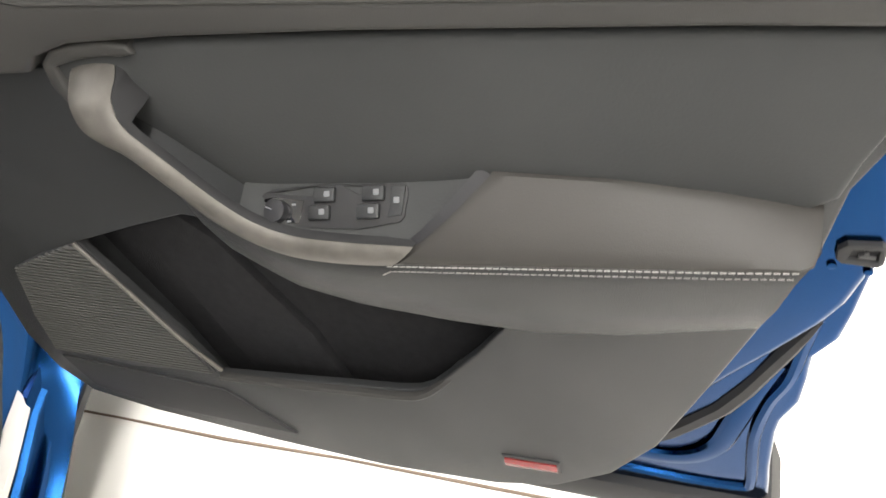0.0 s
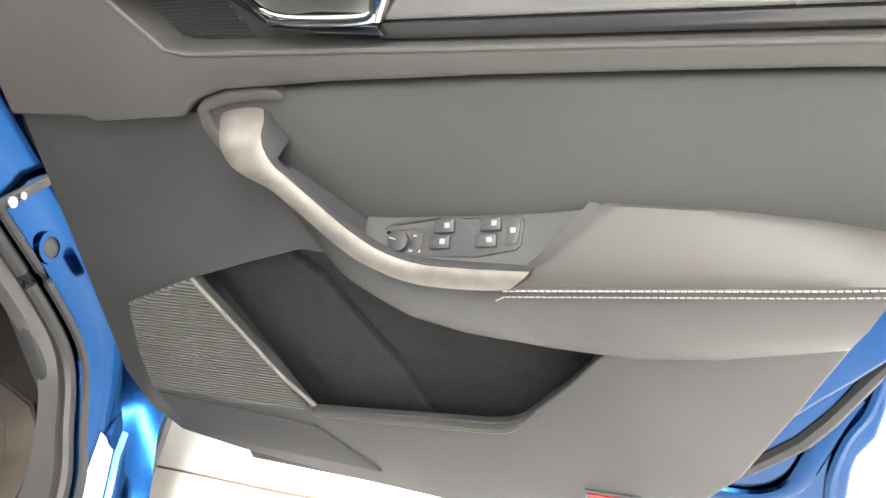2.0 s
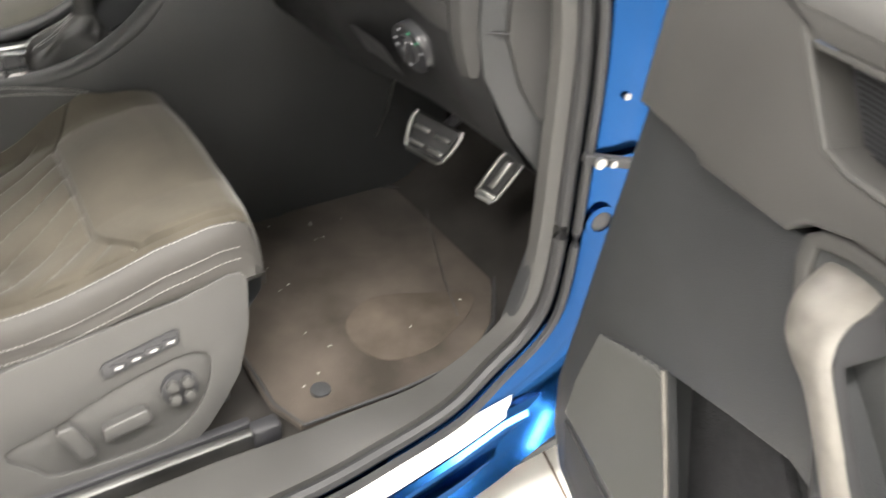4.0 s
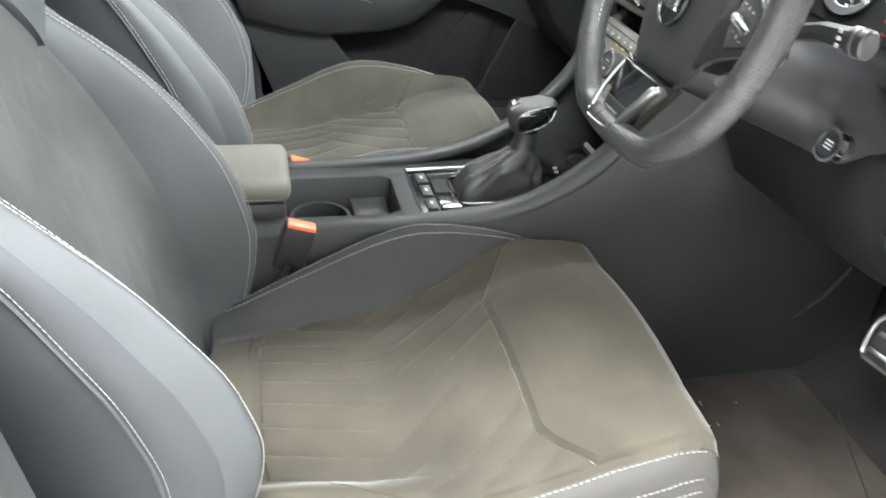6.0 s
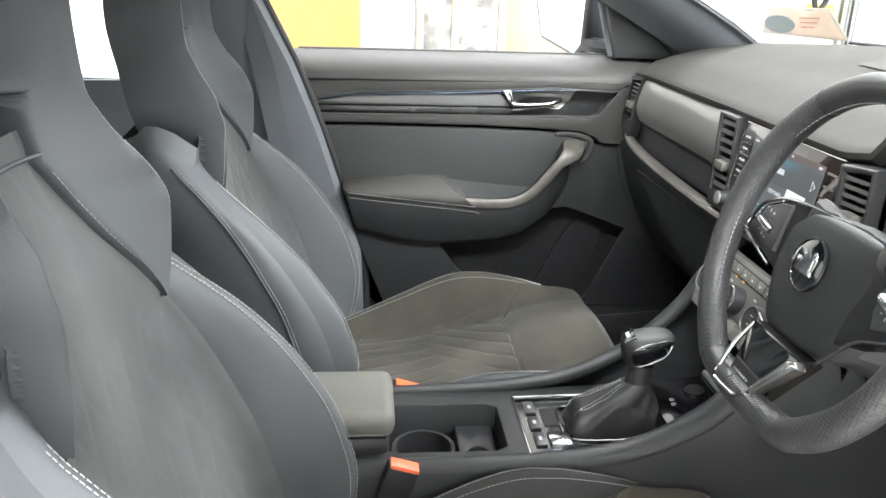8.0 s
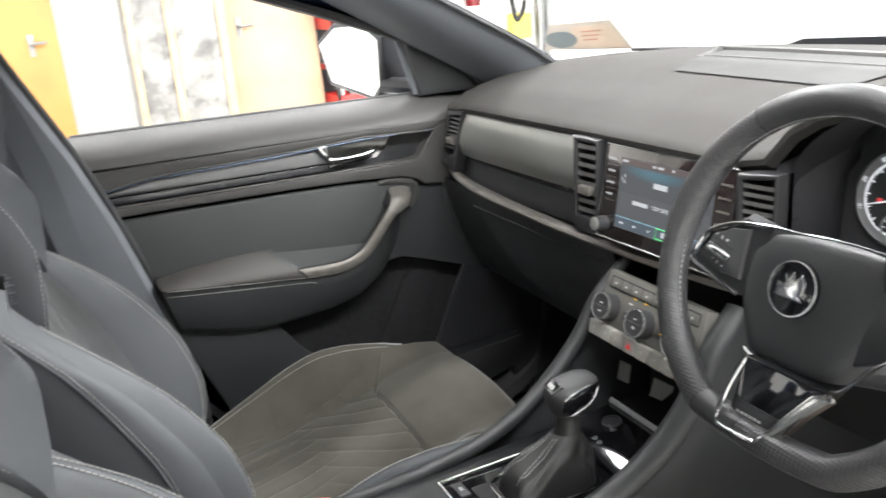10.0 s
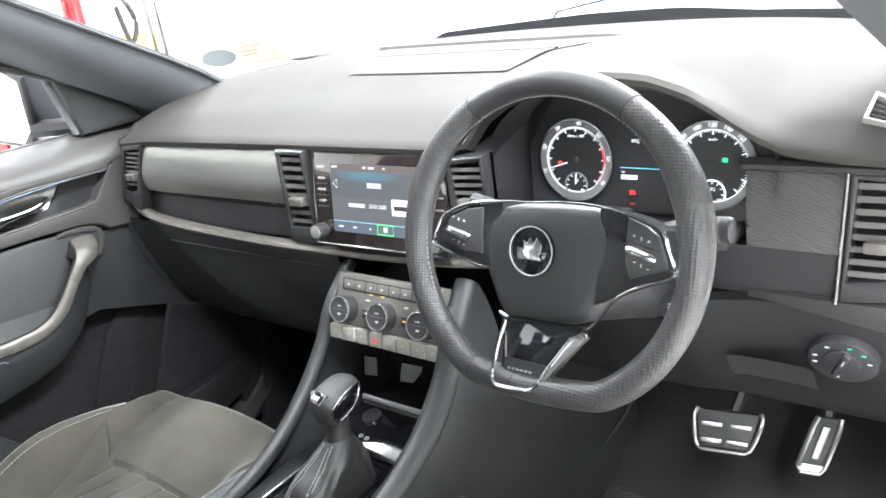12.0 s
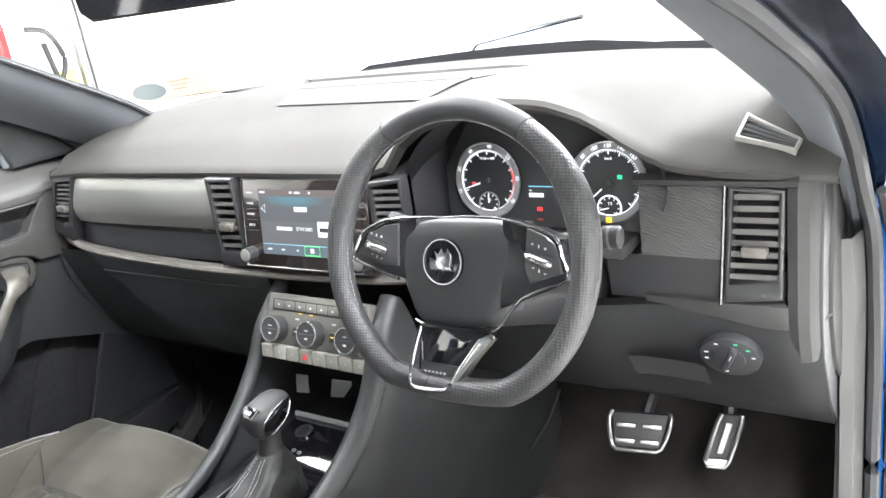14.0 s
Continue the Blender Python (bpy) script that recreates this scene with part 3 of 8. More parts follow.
STITCH = [(0.33, 0.94), (0.38, 0.898), (0.45, 0.833), (0.49, 0.819), (0.56, 0.8165), (0.572, 0.8245), (0.654, 0.8335), (0.745, 0.8435), (0.827, 0.8525), (0.90, 0.862)]


def make_door(name, m, label, rear_metal):
    d = tagged(empty(name, m @ Vector((0.45, 0.35, 0.0))), label, "car door")
    # metal shell
    shell = [(-0.03, 0.40), (0.03, 0.372), (0.2, 0.352), (0.45, 0.34), (0.70, 0.335), (0.890, 0.345), (0.902, 0.374), (0.897, 0.43), (0.896, 0.50), (0.899, 0.525), (0.912, 0.56), (0.914, 0.60), (0.914, 0.632), (0.932, 0.662),
             (0.938, 0.70), (0.943, 0.75), (0.953, 0.82), (0.985, 0.95), (1.02, 1.13), (0.04, 1.13), (0.0, 1.05), (-0.03, 0.9)]
    skin = part("door_shell", plate(shell, (), -0.13, -0.056, m, 0.010, 3), BLUE, d)
    part("door_flange", plate([(0.66, 0.45), (0.78, 0.54), (0.820, 0.592), (0.846, 0.629), (0.879, 0.671), (0.909, 0.713), (0.924, 0.742), (0.936, 0.785), (0.952, 0.86), (0.985, 1.0), (1.0, 1.12), (0.70, 1.12), (0.66, 0.7)], (), -0.058, -0.026, m, 0.008, 3), BLUE, skin)
    part("flange_step", plate([(0.64, 0.43), (0.74, 0.475), (0.786, 0.508), (0.832, 0.560), (0.867, 0.622), (0.886, 0.672), (0.904, 0.708), (0.915, 0.735), (0.80, 0.70), (0.66, 0.55)], (), -0.058, -0.036, m, 0.006, 3), BLUE, skin)
    part("shell_seal", sheet([[m @ Vector((u - 0.004 * w, z + 0.004 * w, -0.040)), m @ Vector((u, z, -0.031)), m @ Vector((u + 0.006 * w, z - 0.004 * w, -0.030)), m @ Vector((u + 0.011 * w, z - 0.007 * w, -0.036)), m @ Vector((u + 0.013 * w, z - 0.008 * w, -0.05))]
                              for u, z, w in ((0.70, 0.452, 1.2), (0.745, 0.476, 1.2), (0.786, 0.507, 1.2), (0.810, 0.534, 1.2), (0.836, 0.565, 1.2), (0.856, 0.60, 1.1), (0.872, 0.635, 1.0), (0.888, 0.670, 0.9), (0.902, 0.70, 0.6), (0.909, 0.714, 0.2))]), RUBBER, skin, "black rubber seal on the shut face")
    part("shell_rim", tube([m @ Vector(q) for q in spline([(0.70, 0.392, -0.056), (0.80, 0.384, -0.056), (0.868, 0.386, -0.056), (0.880, 0.40, -0.056), (0.876, 0.49, -0.056), (0.884, 0.555, -0.056), (0.898, 0.60, -0.056), (0.905, 0.66, -0.056), (0.915, 0.72, -0.054), (0.93, 0.76, -0.052)], 6)], 0.007, 0.006, up=m.to_3x3() @ Vector((0, 0, 1))), BLUE, skin)
    part("pan_ridge", tube([m @ Vector(q) for q in spline([(0.73, 0.425, -0.056), (0.80, 0.430, -0.054), (0.838, 0.462, -0.052), (0.856, 0.52, -0.052), (0.870, 0.575, -0.054), (0.884, 0.62, -0.056)], 6)], 0.012, 0.005, up=m.to_3x3() @ Vector((0, 0, 1))), BLUE, skin)
    part("lower_cladding", plate([(0.08, 0.335), (0.55, 0.320), (0.850, 0.314), (0.852, 0.322), (0.866, 0.322), (0.868, 0.312), (0.921, 0.312), (0.906, 0.364), (0.88, 0.364), (0.656, 0.366), (0.08, 0.375)], (), -0.145, -0.042, m, 0.006), RUBBER, d)
    lt = part("latch", plate([(0.907, 0.799), (0.911, 0.795), (0.936, 0.793), (0.940, 0.797), (0.940, 0.812), (0.936, 0.816), (0.913, 0.815), (0.907, 0.809)], [[(0.915, 0.800), (0.935, 0.799), (0.935, 0.810), (0.917, 0.810)]], -0.03, -0.020, m, 0.002), RUBBER, d, "black door latch")
    part("latch_well", plate([(0.913, 0.798), (0.937, 0.797), (0.937, 0.812), (0.915, 0.812)], (), -0.03, -0.0245, m), DEEP, lt)
    part("latch_claw", plate([(0.922, 0.8005), (0.934, 0.800), (0.934, 0.8045), (0.929, 0.8045), (0.929, 0.808), (0.9255, 0.808), (0.9255, 0.8045), (0.922, 0.8045)], (), -0.026, -0.0215, m, 0.001), HARD, lt)
    for u, z in ((0.906, 0.788), (0.932, 0.784)):
        part("latch_screw", disc(0.0035, -0.027, -0.0235, m @ pose(u, z, 0), 10, 0.0008), BLUE, lt)
    # lower trim card with the pocket opening
    card = [(0.062, 0.971), (0.05, 0.90), (0.037, 0.83), (0.013, 0.69), (-0.008, 0.57), (0.002, 0.50), (0.035, 0.455), (0.127, 0.432), (0.3, 0.41), (0.46, 0.397), (0.60, 0.404), (0.672, 0.425),
            (0.735, 0.472), (0.782, 0.54), (0.826, 0.65), (0.862, 0.745), (0.892, 0.83), (0.902, 0.89), (0.94, 0.968), (0.6, 0.975)]
    pocket = [(0.185, 0.757), (0.27, 0.788), (0.342, 0.812), (0.40, 0.806), (0.5, 0.76), (0.64, 0.742), (0.656, 0.718), (0.61, 0.655), (0.57, 0.608), (0.552, 0.588), (0.535, 0.577), (0.51, 0.571), (0.432, 0.563), (0.36, 0.555), (0.276, 0.547), (0.25, 0.62)]
    trim = part("door_card", plate(card, [pocket], -0.004, 0.006, m, 0.003, 3), PLASTIC, d, "dark grey hard plastic door card")
    well = [(0.43 + (a - 0.43) * 1.18, 0.68 + (b - 0.68) * 1.5 if b > 0.68 else 0.68 + (b - 0.68) * 1.75) for a, b in pocket]
    part("card_back", plate(card, [well], -0.05, -0.003, m), PLASTIC, trim)
    part("pocket_liner", plate(well, (), -0.048, -0.042, m), FELT, d, "dark felt lined door pocket")
    # Added felt plate, shaped after the diagonal shadow bands in the pocket.
    part("pocket_shadow_plate", plate([(0.30, 0.48), (0.43, 0.47), (0.40, 0.60), (0.33, 0.74), (0.27, 0.80), (0.22, 0.79)], (), -0.044, -0.03, m, 0.006), FELT, d)
    part("pocket_lip", tube([m @ Vector(q) for q in spline([(0.275, 0.543, 0.005), (0.36, 0.550, 0.006), (0.45, 0.559, 0.007), (0.515, 0.565, 0.007), (0.540, 0.573, 0.006), (0.562, 0.592, 0.003), (0.590, 0.622, -0.006)], 5)], 0.007, 0.005), SOFT, d, "rolled lip of the door pocket")
    part("kick_insert", plate([(0.03, 0.535), (0.20, 0.522), (0.27, 0.515), (0.345, 0.44), (0.15, 0.45), (0.05, 0.475)], (), 0.005, 0.009, m, 0.002), RUBBER, d)
    # loudspeaker grille with fine ribs
    g = part("speaker_grille", plate([(0.067, 0.706), (0.12, 0.733), (0.184, 0.758), (0.25, 0.62), (0.272, 0.552), (0.15, 0.538), (0.03, 0.548), (0.04, 0.62)], (), 0.0, 0.009, m, 0.003), HARD, d, "ribbed loudspeaker grille")
    ribs = bmesh.new()
    for k in range(40):
        z = 0.553 + k * 0.0051
        u0 = table(z, [(0.548, 0.032), (0.62, 0.043), (0.706, 0.07), (0.733, 0.125), (0.757, 0.18)])
        u1 = table(z, [(0.552, 0.268), (0.62, 0.247), (0.757, 0.184)])
        if u1 - u0 > 0.01:
            block(u0, u1, z - 0.0009, z + 0.0009, 0.007, 0.0116, m=m, bm=ribs)
    # Passenger ribs in black: the footwell's shade put into the colour.
    part("grille_rib", ribs, GRILLE if name == "driver_door" else HARD, g, flat=True)["kind"] = "stuff"
    # Passenger strip black too, for the same footwell shade.
    part("grille_strip", tube([m @ Vector(q) for q in spline([(0.185, 0.76, 0.01), (0.222, 0.685, 0.011), (0.253, 0.615, 0.011), (0.285, 0.562, 0.01)], 5)], 0.0026, 0.003), SATIN if name == "driver_door" else HARD, d, "strip along the grille")
    # upper trim with the handle bay
    bay = [(0.252, 1.098), (0.235, 1.104), (0.285, 1.042), (0.31, 1.037), (0.86, 1.037), (0.95, 1.038), (0.957, 1.072), (0.86, 1.088), (0.62, 1.094), (0.515, 1.098), (0.41, 1.104)]
    part("upper_trim", plate([(0.065, 0.976), (0.16, 0.974), (0.17, 0.968), (0.276, 0.975), (0.292, 0.99), (0.33, 1.002), (0.43, 1.009), (0.58, 1.014), (0.82, 1.017), (0.955, 1.016), (0.968, 1.02), (0.995, 1.112), (0.5, 1.118), (0.2, 1.122), (0.082, 1.12), (0.075, 1.06)],
                             [bay], -0.06, 0.02, m, 0.006, 3), SOFT, d, "soft dark grey upper door trim")
    part("door_shoulder", sheet([[m @ Vector((u, z + (0.004 if u > 0.15 else -0.004), c)) for z, c in ((1.108, 0.014), (1.113, 0.0205), (1.121, 0.019), (1.136, 0.006), (1.152, -0.018), (1.164, -0.045), (1.168, -0.07), (1.15, -0.078))]
                                for u in (0.07, 0.075, 0.1, 0.2, 0.4, 0.6, 0.8, 0.95, 1.005)]), SOFT, d, "soft sloping door shoulder")
    part("window_rubber", tube([m @ Vector((0.05, 1.170, -0.078)), m @ Vector((0.99, 1.170, -0.078))], 0.008, 0.006), RUBBER, d)
    part("handle_bay", plate(bay, [[(0.335, 1.0965), (0.505, 1.0915), (0.503, 1.052), (0.375, 1.050), (0.35, 1.07)]], -0.058, -0.012, m), DSATIN, d, "dark satin handle bay")
    part("bay_rim", tube([m @ Vector((u, z, 0.018)) for u, z in bay], 0.0028, closed=True), SOFT, d)
    # The blue is a reflected sheen put into the line's colour.
    part("bay_line", tube([m @ Vector(q) for q in ((0.25, 1.1, 0.019), (0.41, 1.1, 0.02), (0.62, 1.09, 0.02), (0.86, 1.084, 0.02), (0.953, 1.07, 0.02))], 0.001), surf("blue_sheen_strip", (0.10, 0.13, 0.19), 0.35, 0.8, bump=0) if name == "driver_door" else bpy.data.materials["blue_sheen_strip"], d, "thin trim line with a blue sheen in its colour")
    gv = bmesh.new()
    for k in range(18):
        a = 0.0034 * k
        block(0.248 + a * 0.72, 0.330 + a * 0.55, 1.0965 - a, 1.0978 - a, -0.012, -0.010, m=m, bm=gv)
    part("bay_ribs", gv, DSATIN, d, flat=True)["kind"] = "stuff"
    part("woven_band", plate([(0.492, 1.0565), (0.86, 1.0565), (0.948, 1.056), (0.95, 1.069), (0.86, 1.083), (0.62, 1.089), (0.523, 1.092)], (), -0.014, 0.012, m, 0.008, 3), WOVENBAND, d, "satin trim band with a diagonal weave")
    part("dark_band", plate([(0.486, 1.040), (0.86, 1.040), (0.945, 1.042), (0.947, 1.0555), (0.86, 1.0555), (0.492, 1.0555)], (), -0.014, 0.008, m, 0.004, 2), DSATIN, d, "dark satin strip under the band")
    bowl = []
    for i in range(9):
        a = i / 8
        bowl.append([m @ Vector((0.325 + 0.185 * a, 1.1 - 0.052 * b / 6, -0.014 - 0.03 * math.sin(math.pi * a) * math.sin(math.pi * min(1, b / 6 + 0.1)) )) for b in range(7)])
    part("handle_bowl", sheet(bowl), SCOOP, d, "satin hollow behind the door handle")
    h = part("door_handle", tube([m @ Vector(q) for q in spline([(0.375, 1.074, 0.0), (0.40, 1.068, 0.016), (0.43, 1.0645, 0.02), (0.485, 1.064, 0.02), (0.497, 1.07, 0.018)], 5)], 0.0035, 0.005, n=10), CHROME, d, "chrome door handle lever")
    part("handle_end", plate([(0.487, 1.06), (0.499, 1.06), (0.520, 1.098), (0.500, 1.1)], (), -0.01, 0.022, m, 0.004), CHROME, h)
    part("handle_foot", plate([(0.39, 1.058), (0.42, 1.052), (0.497, 1.046), (0.492, 1.057), (0.43, 1.061)], (), -0.006, 0.015, m, 0.003), GLOSS, h)
    # padded insert
    part("door_insert", plate([(0.292, 0.972), (0.30, 0.985), (0.335, 0.994), (0.43, 1.002), (0.58, 1.007), (0.82, 1.010), (0.945, 1.009), (0.905, 0.915), (0.896, 0.885), (0.86, 0.86), (0.6, 0.84), (0.48, 0.815), (0.45, 0.825), (0.42, 0.842), (0.39, 0.868), (0.36, 0.90), (0.33, 0.93)], (), 0.0, 0.0115, m, 0.006, 3), INSERT, d, "dark fabric door insert")
    part("grip_collar", plate([(0.288, 0.962), (0.291, 0.982), (0.305, 0.994), (0.33, 1.0), (0.366, 1.003), (0.384, 1.0), (0.388, 0.992), (0.374, 0.989), (0.362, 0.990), (0.33, 0.986), (0.304, 0.979), (0.304, 0.962), (0.312, 0.942), (0.322, 0.930), (0.31, 0.926), (0.296, 0.940)],
                              (), 0.004, 0.0165, m, 0.004, 3), SOFT, d, "soft collar round the grip root")
    # switch ledge: a slope from the insert down to the grip
    LEDGE_T = [(0.436, 0.866, 0.0125), (0.458, 0.866, 0.0125), (0.51, 0.8705, 0.0125), (0.588, 0.878, 0.0125), (0.641, 0.886, 0.0125), (0.662, 0.8925, 0.0125)]
    LEDGE_B = [(0.444, 0.860, 0.046), (0.460, 0.848, 0.047), (0.502, 0.8425, 0.0475), (0.555, 0.8435, 0.0475), (0.590, 0.8465, 0.0475), (0.606, 0.849, 0.0475)]
    top_, bot_ = spline(LEDGE_T, 4), spline(LEDGE_B, 4)
    part("switch_ledge", sheet([[m @ a.lerp(b, f) for f in (0.0, 0.25, 0.5, 0.75, 1.0)] + [m @ (b + Vector((0, -0.008, -0.006)))] for a, b in zip(top_, bot_)]), INSERT, d, "sloping switch ledge")
    if name == "driver_door":
        mm = m @ axes((0.465, 0.8655, 0.0165), (0.995, 0.099, -0.032), (-0.089, 0.644, -0.759), (-0.055, 0.758, 0.65))
        out = [(-0.015, -0.012), (-0.008, -0.005), (0.002, -0.001), (0.0457, 0.001), (0.120, -0.0005), (0.1245, -0.003), (0.1255, -0.0085), (0.1225, -0.0275), (0.1185, -0.0315), (0.0823, -0.0366), (0.0276, -0.0345), (0.005, -0.0325), (-0.0075, -0.0255)]
        w1, w2 = [(0.0015, -0.0045), (0.0457, 0.0), (0.0405, -0.0075), (0.0313, -0.0085)], [(0.0685, -0.0012), (0.0868, -0.0014), (0.0885, -0.009), (0.0805, -0.008)]
        bank = part("switch_bank", plate(out, [w1, w2], -0.004, 0.0012, mm, 0.0009), RUBBER, d, "black window switch bank")
        part("bank_hollow", plate(w1, (), -0.0042, -0.003, mm), DEEP, bank)
        part("bank_hollow", plate(w2, (), -0.0042, -0.003, mm), DEEP, bank)
        part("mirror_dial_base", plate([(-0.0095, -0.0145), (-0.006, -0.0095), (0.003, -0.008), (0.0315, -0.0125), (0.028, -0.0305), (0.012, -0.0315), (-0.002, -0.0285), (-0.008, -0.0225)], (), 0.0005, 0.0017, mm, 0.0004), GLOSS, bank)
        dial = part("mirror_dial", disc(0.0098, 0.0012, 0.0105, mm @ pose(0.0085, -0.0205, 0), 24, 0.002), HARD, bank, "round mirror dial")
        part("dial_line", block(-0.0005, 0.0005, 0.002, 0.0085, 0.0105, 0.0109, 0, mm @ pose(0.0085, -0.0205, 0, 0, 0, 70)), WHITEMARK, dial)
        for a, b in ((0.0005, -0.0115), (0.0225, -0.0153), (-0.0072, -0.0192), (0.0185, -0.0292)):
            part("dial_mark", block(a - 0.0018, a + 0.0018, b - 0.0008, b + 0.0009, 0.0017, 0.0021, 0, mm), WHITEMARK, bank)
        for bx, by in ((0.052, -0.0081), (0.0478, -0.0226), (0.0963, -0.0079), (0.0922, -0.0225)):
            b = part("window_switch", block(bx - 0.0105, bx + 0.0095, by - 0.0062, by + 0.0062, 0.0, 0.0052, 0.0018, mm), PLASTIC, bank)
            part("switch_mark", block(bx + 0.0005, bx + 0.0055, by - 0.002, by + 0.0028, 0.0051, 0.0055, 0.0008, mm), WHITEMARK, b)
        b = part("child_lock_switch", plate([(0.1115, -0.0022), (0.1235, -0.0028), (0.1205, -0.0262), (0.1085, -0.0275)], (), 0.0, 0.0024, mm, 0.0008), PLASTIC, bank)
        part("switch_mark", block(0.1135, 0.1185, -0.0165, -0.0115, 0.0023, 0.0027, 0.0008, mm), WHITEMARK, b)

    # armrest: plastic below the seam, leather above it
    def rear(z):
        return table(z, [(0.72, 0.842), (0.76, 0.855), (0.80, 0.866), (0.844, 0.8765), (0.87, 0.888), (0.90, 0.893)])

    arm = []
    for k in range(45):
        f = k / 44
        u0 = 0.345 + (0.8765 - 0.345) * f
        zs = table(u0, STITCH)
        c = 0.047 if u0 > 0.4 else 0.047 - (0.4 - u0) * 0.5
        row = []
        for g, cc in ((-0.2, 0.006), (-0.14, c - 0.004), (0.0, c), (0.25, c - 0.002), (0.6, c - 0.008), (0.9, c - 0.018), (0.97, c - 0.022), (1.0, c - 0.027), (1.02, 0.0)):
            z = zs
            u = u0
            for it in range(2):
                zb = table(u, BULGE)
                z = zs + (zb - zs) * g if g >= 0 else zs - g * 0.06
                u = 0.345 + (rear(z) - 0.345) * f
            row.append(m @ Vector((u, z, cc)))
        arm.append(row)
    part("armrest", sheet(arm), PLASTIC, d, "dark grey lower armrest")
    pad = []
    for k in range(37):
        f = k / 36
        row = []
        e = 0.005 * max(0, 1 - min(f, 1 - f) / 0.02)
        for g, cc in ((1.0, 0.008), (1.005, 0.016), (0.93, 0.0215), (0.78, 0.031), (0.55, 0.043), (0.33, 0.0515), (0.17, 0.0558), (0.06, 0.0562), (0.0, 0.0545), (-0.06, 0.049), (-0.1, 0.044)):
            u0 = 0.572 + 0.088 * min(1.0, max(0.0, g)) ** 0.95
            z = 0.0
            u = u0
            for it in range(2):
                zs = table(u, STITCH) + 0.001
                zt = table(u, [(0.57, 0.893), (0.66, 0.8935), (0.745, 0.893), (0.826, 0.886), (0.893, 0.8755)])
                z = zs + (zt - zs) * g
                u = u0 + (rear(z) - 0.0015 - u0) * f
            row.append(m @ Vector((u, z, cc - e)))
        pad.append(row)
    part("armrest_pad", sheet(pad), DLEATHER, d, "padded grey leather armrest")
    part("pad_side", sheet([[m @ Vector((a - 0.011 * (1 - f * 0.6), b + 0.002, c - 0.004)), m @ Vector((a, b, c)), m @ Vector((a + 0.002, b, c - 0.006))] for f, a, b, c in ((0.0, 0.659, 0.8925, 0.014), (0.3, 0.636, 0.874, 0.034), (0.6, 0.613, 0.856, 0.048), (1.0, 0.588, 0.837, 0.053))]), HARD, d)
    for dz, cc in ((0.0016, 0.0570), (-0.0125, 0.0492)):
        line = [m @ Vector((u, table(u, STITCH) + dz, cc)) for u in np.linspace(0.575 if dz > 0 else 0.564, 0.8755, 40)]
        part("stitching", stitches(line, step=0.0056, length=0.0042, r=0.0008), THREAD, d, "pale double stitching")
    # pull grip: a flat satin band that rises from the collar and runs into the armrest
    lo_, up_ = spline(GRIP_LOW, 4), spline(GRIP_UP, 4)
    grip, lip = [], []
    for i, (a, b) in enumerate(zip(lo_, up_)):
        f = i / (len(lo_) - 1)
        deep = min(0.022, a.z - 0.001) if f > 0.25 else a.z - 0.001
        thin = 0.009 if f > 0.25 else deep
        w = b - a
        n_ = Vector((0, 0, 1)) if f > 0.3 else Vector((0, 0.35 * (1 - f / 0.3), 1)).normalized()
        row = [a + Vector((0.004, 0.002, -deep)), a + w * 0.0 - n_ * 0.006, a + w * 0.03 - n_ * 0.001, a + w * 0.12 + n_ * 0.003, a + w * 0.35 + n_ * 0.0055, a + w * 0.65 + n_ * 0.0055, a + w * 0.86 + n_ * 0.0035, a + w * 0.95 + n_ * 0.0005]
        grip.append([m @ q for q in row])
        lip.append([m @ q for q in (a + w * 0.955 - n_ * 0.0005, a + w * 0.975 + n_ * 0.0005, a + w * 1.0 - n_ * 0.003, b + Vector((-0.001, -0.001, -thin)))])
    part("pull_grip", sheet(grip), SATIN, d, "satin bronze-grey pull grip")
    # Inner edge in matt black, for the shade of the recess behind it.
    part("grip_inner_edge", sheet(lip), DEEP, d, "inner edge of the grip, recess shade in its colour")
    part("reflector_frame", plate([(0.614, 0.455), (0.681, 0.457), (0.680, 0.478), (0.614, 0.476)], (), 0.004, 0.0085, m, 0.002), HARD, d)
    part("reflector", plate([(0.617, 0.458), (0.678, 0.460), (0.677, 0.475), (0.617, 0.473)], (), 0.006, 0.0105, m, 0.002), RED, d, "red reflector")
    return d


DRIVER = axes((1.0, 0.27, 0), (0.966, -0.259, 0), (0, 0, 1), (-0.259, -0.966, 0))
PASSENGER = axes((-0.775, 0.355, 0), (0, -1, 0), (0, 0, 1), (1, 0, 0))
make_door("driver_door", DRIVER, "open blue front car door with dark grey trim", True)
pd = make_door("passenger_door", PASSENGER, "closed blue front car door with dark grey trim", True)
part("mirror_triangle", plate([(0.25, 1.17), (0.06, 1.17), (0.10, 1.20), (0.275, 1.315), (0.285, 1.30)], (), -0.07, -0.02, PASSENGER, 0.01), PLASTIC, pd)
part("mirror_triangle_edge", tube([PASSENGER @ Vector((0.252, 1.175, -0.045)), PASSENGER @ Vector((0.292, 1.312, -0.045))], 0.009), GREYC, pd)

em = tagged(empty("wing_mirror", (-0.98, 0.05, 1.15)), "black wing mirror with bright glass on the passenger door", "mirror")
MM = axes((-1.0, 0.03, 1.25), (0.93, 0.36, 0), (0, 0, 1), (0.36, -0.93, 0))
mo = [(-0.125, 0.035), (-0.09, -0.055), (0.06, -0.085), (0.085, -0.06), (0.09, 0.045), (0.04, 0.08), (-0.06, 0.075)]
part("mirror_case", plate([(a * 1.16, b * 1.18) for a, b in mo], (), -0.09, 0.008, MM, 0.012, 3), HARD, em)
part("mirror_glass", plate(mo, (), 0.003, 0.0095, MM), MIRROR, em, "bright mirror glass")
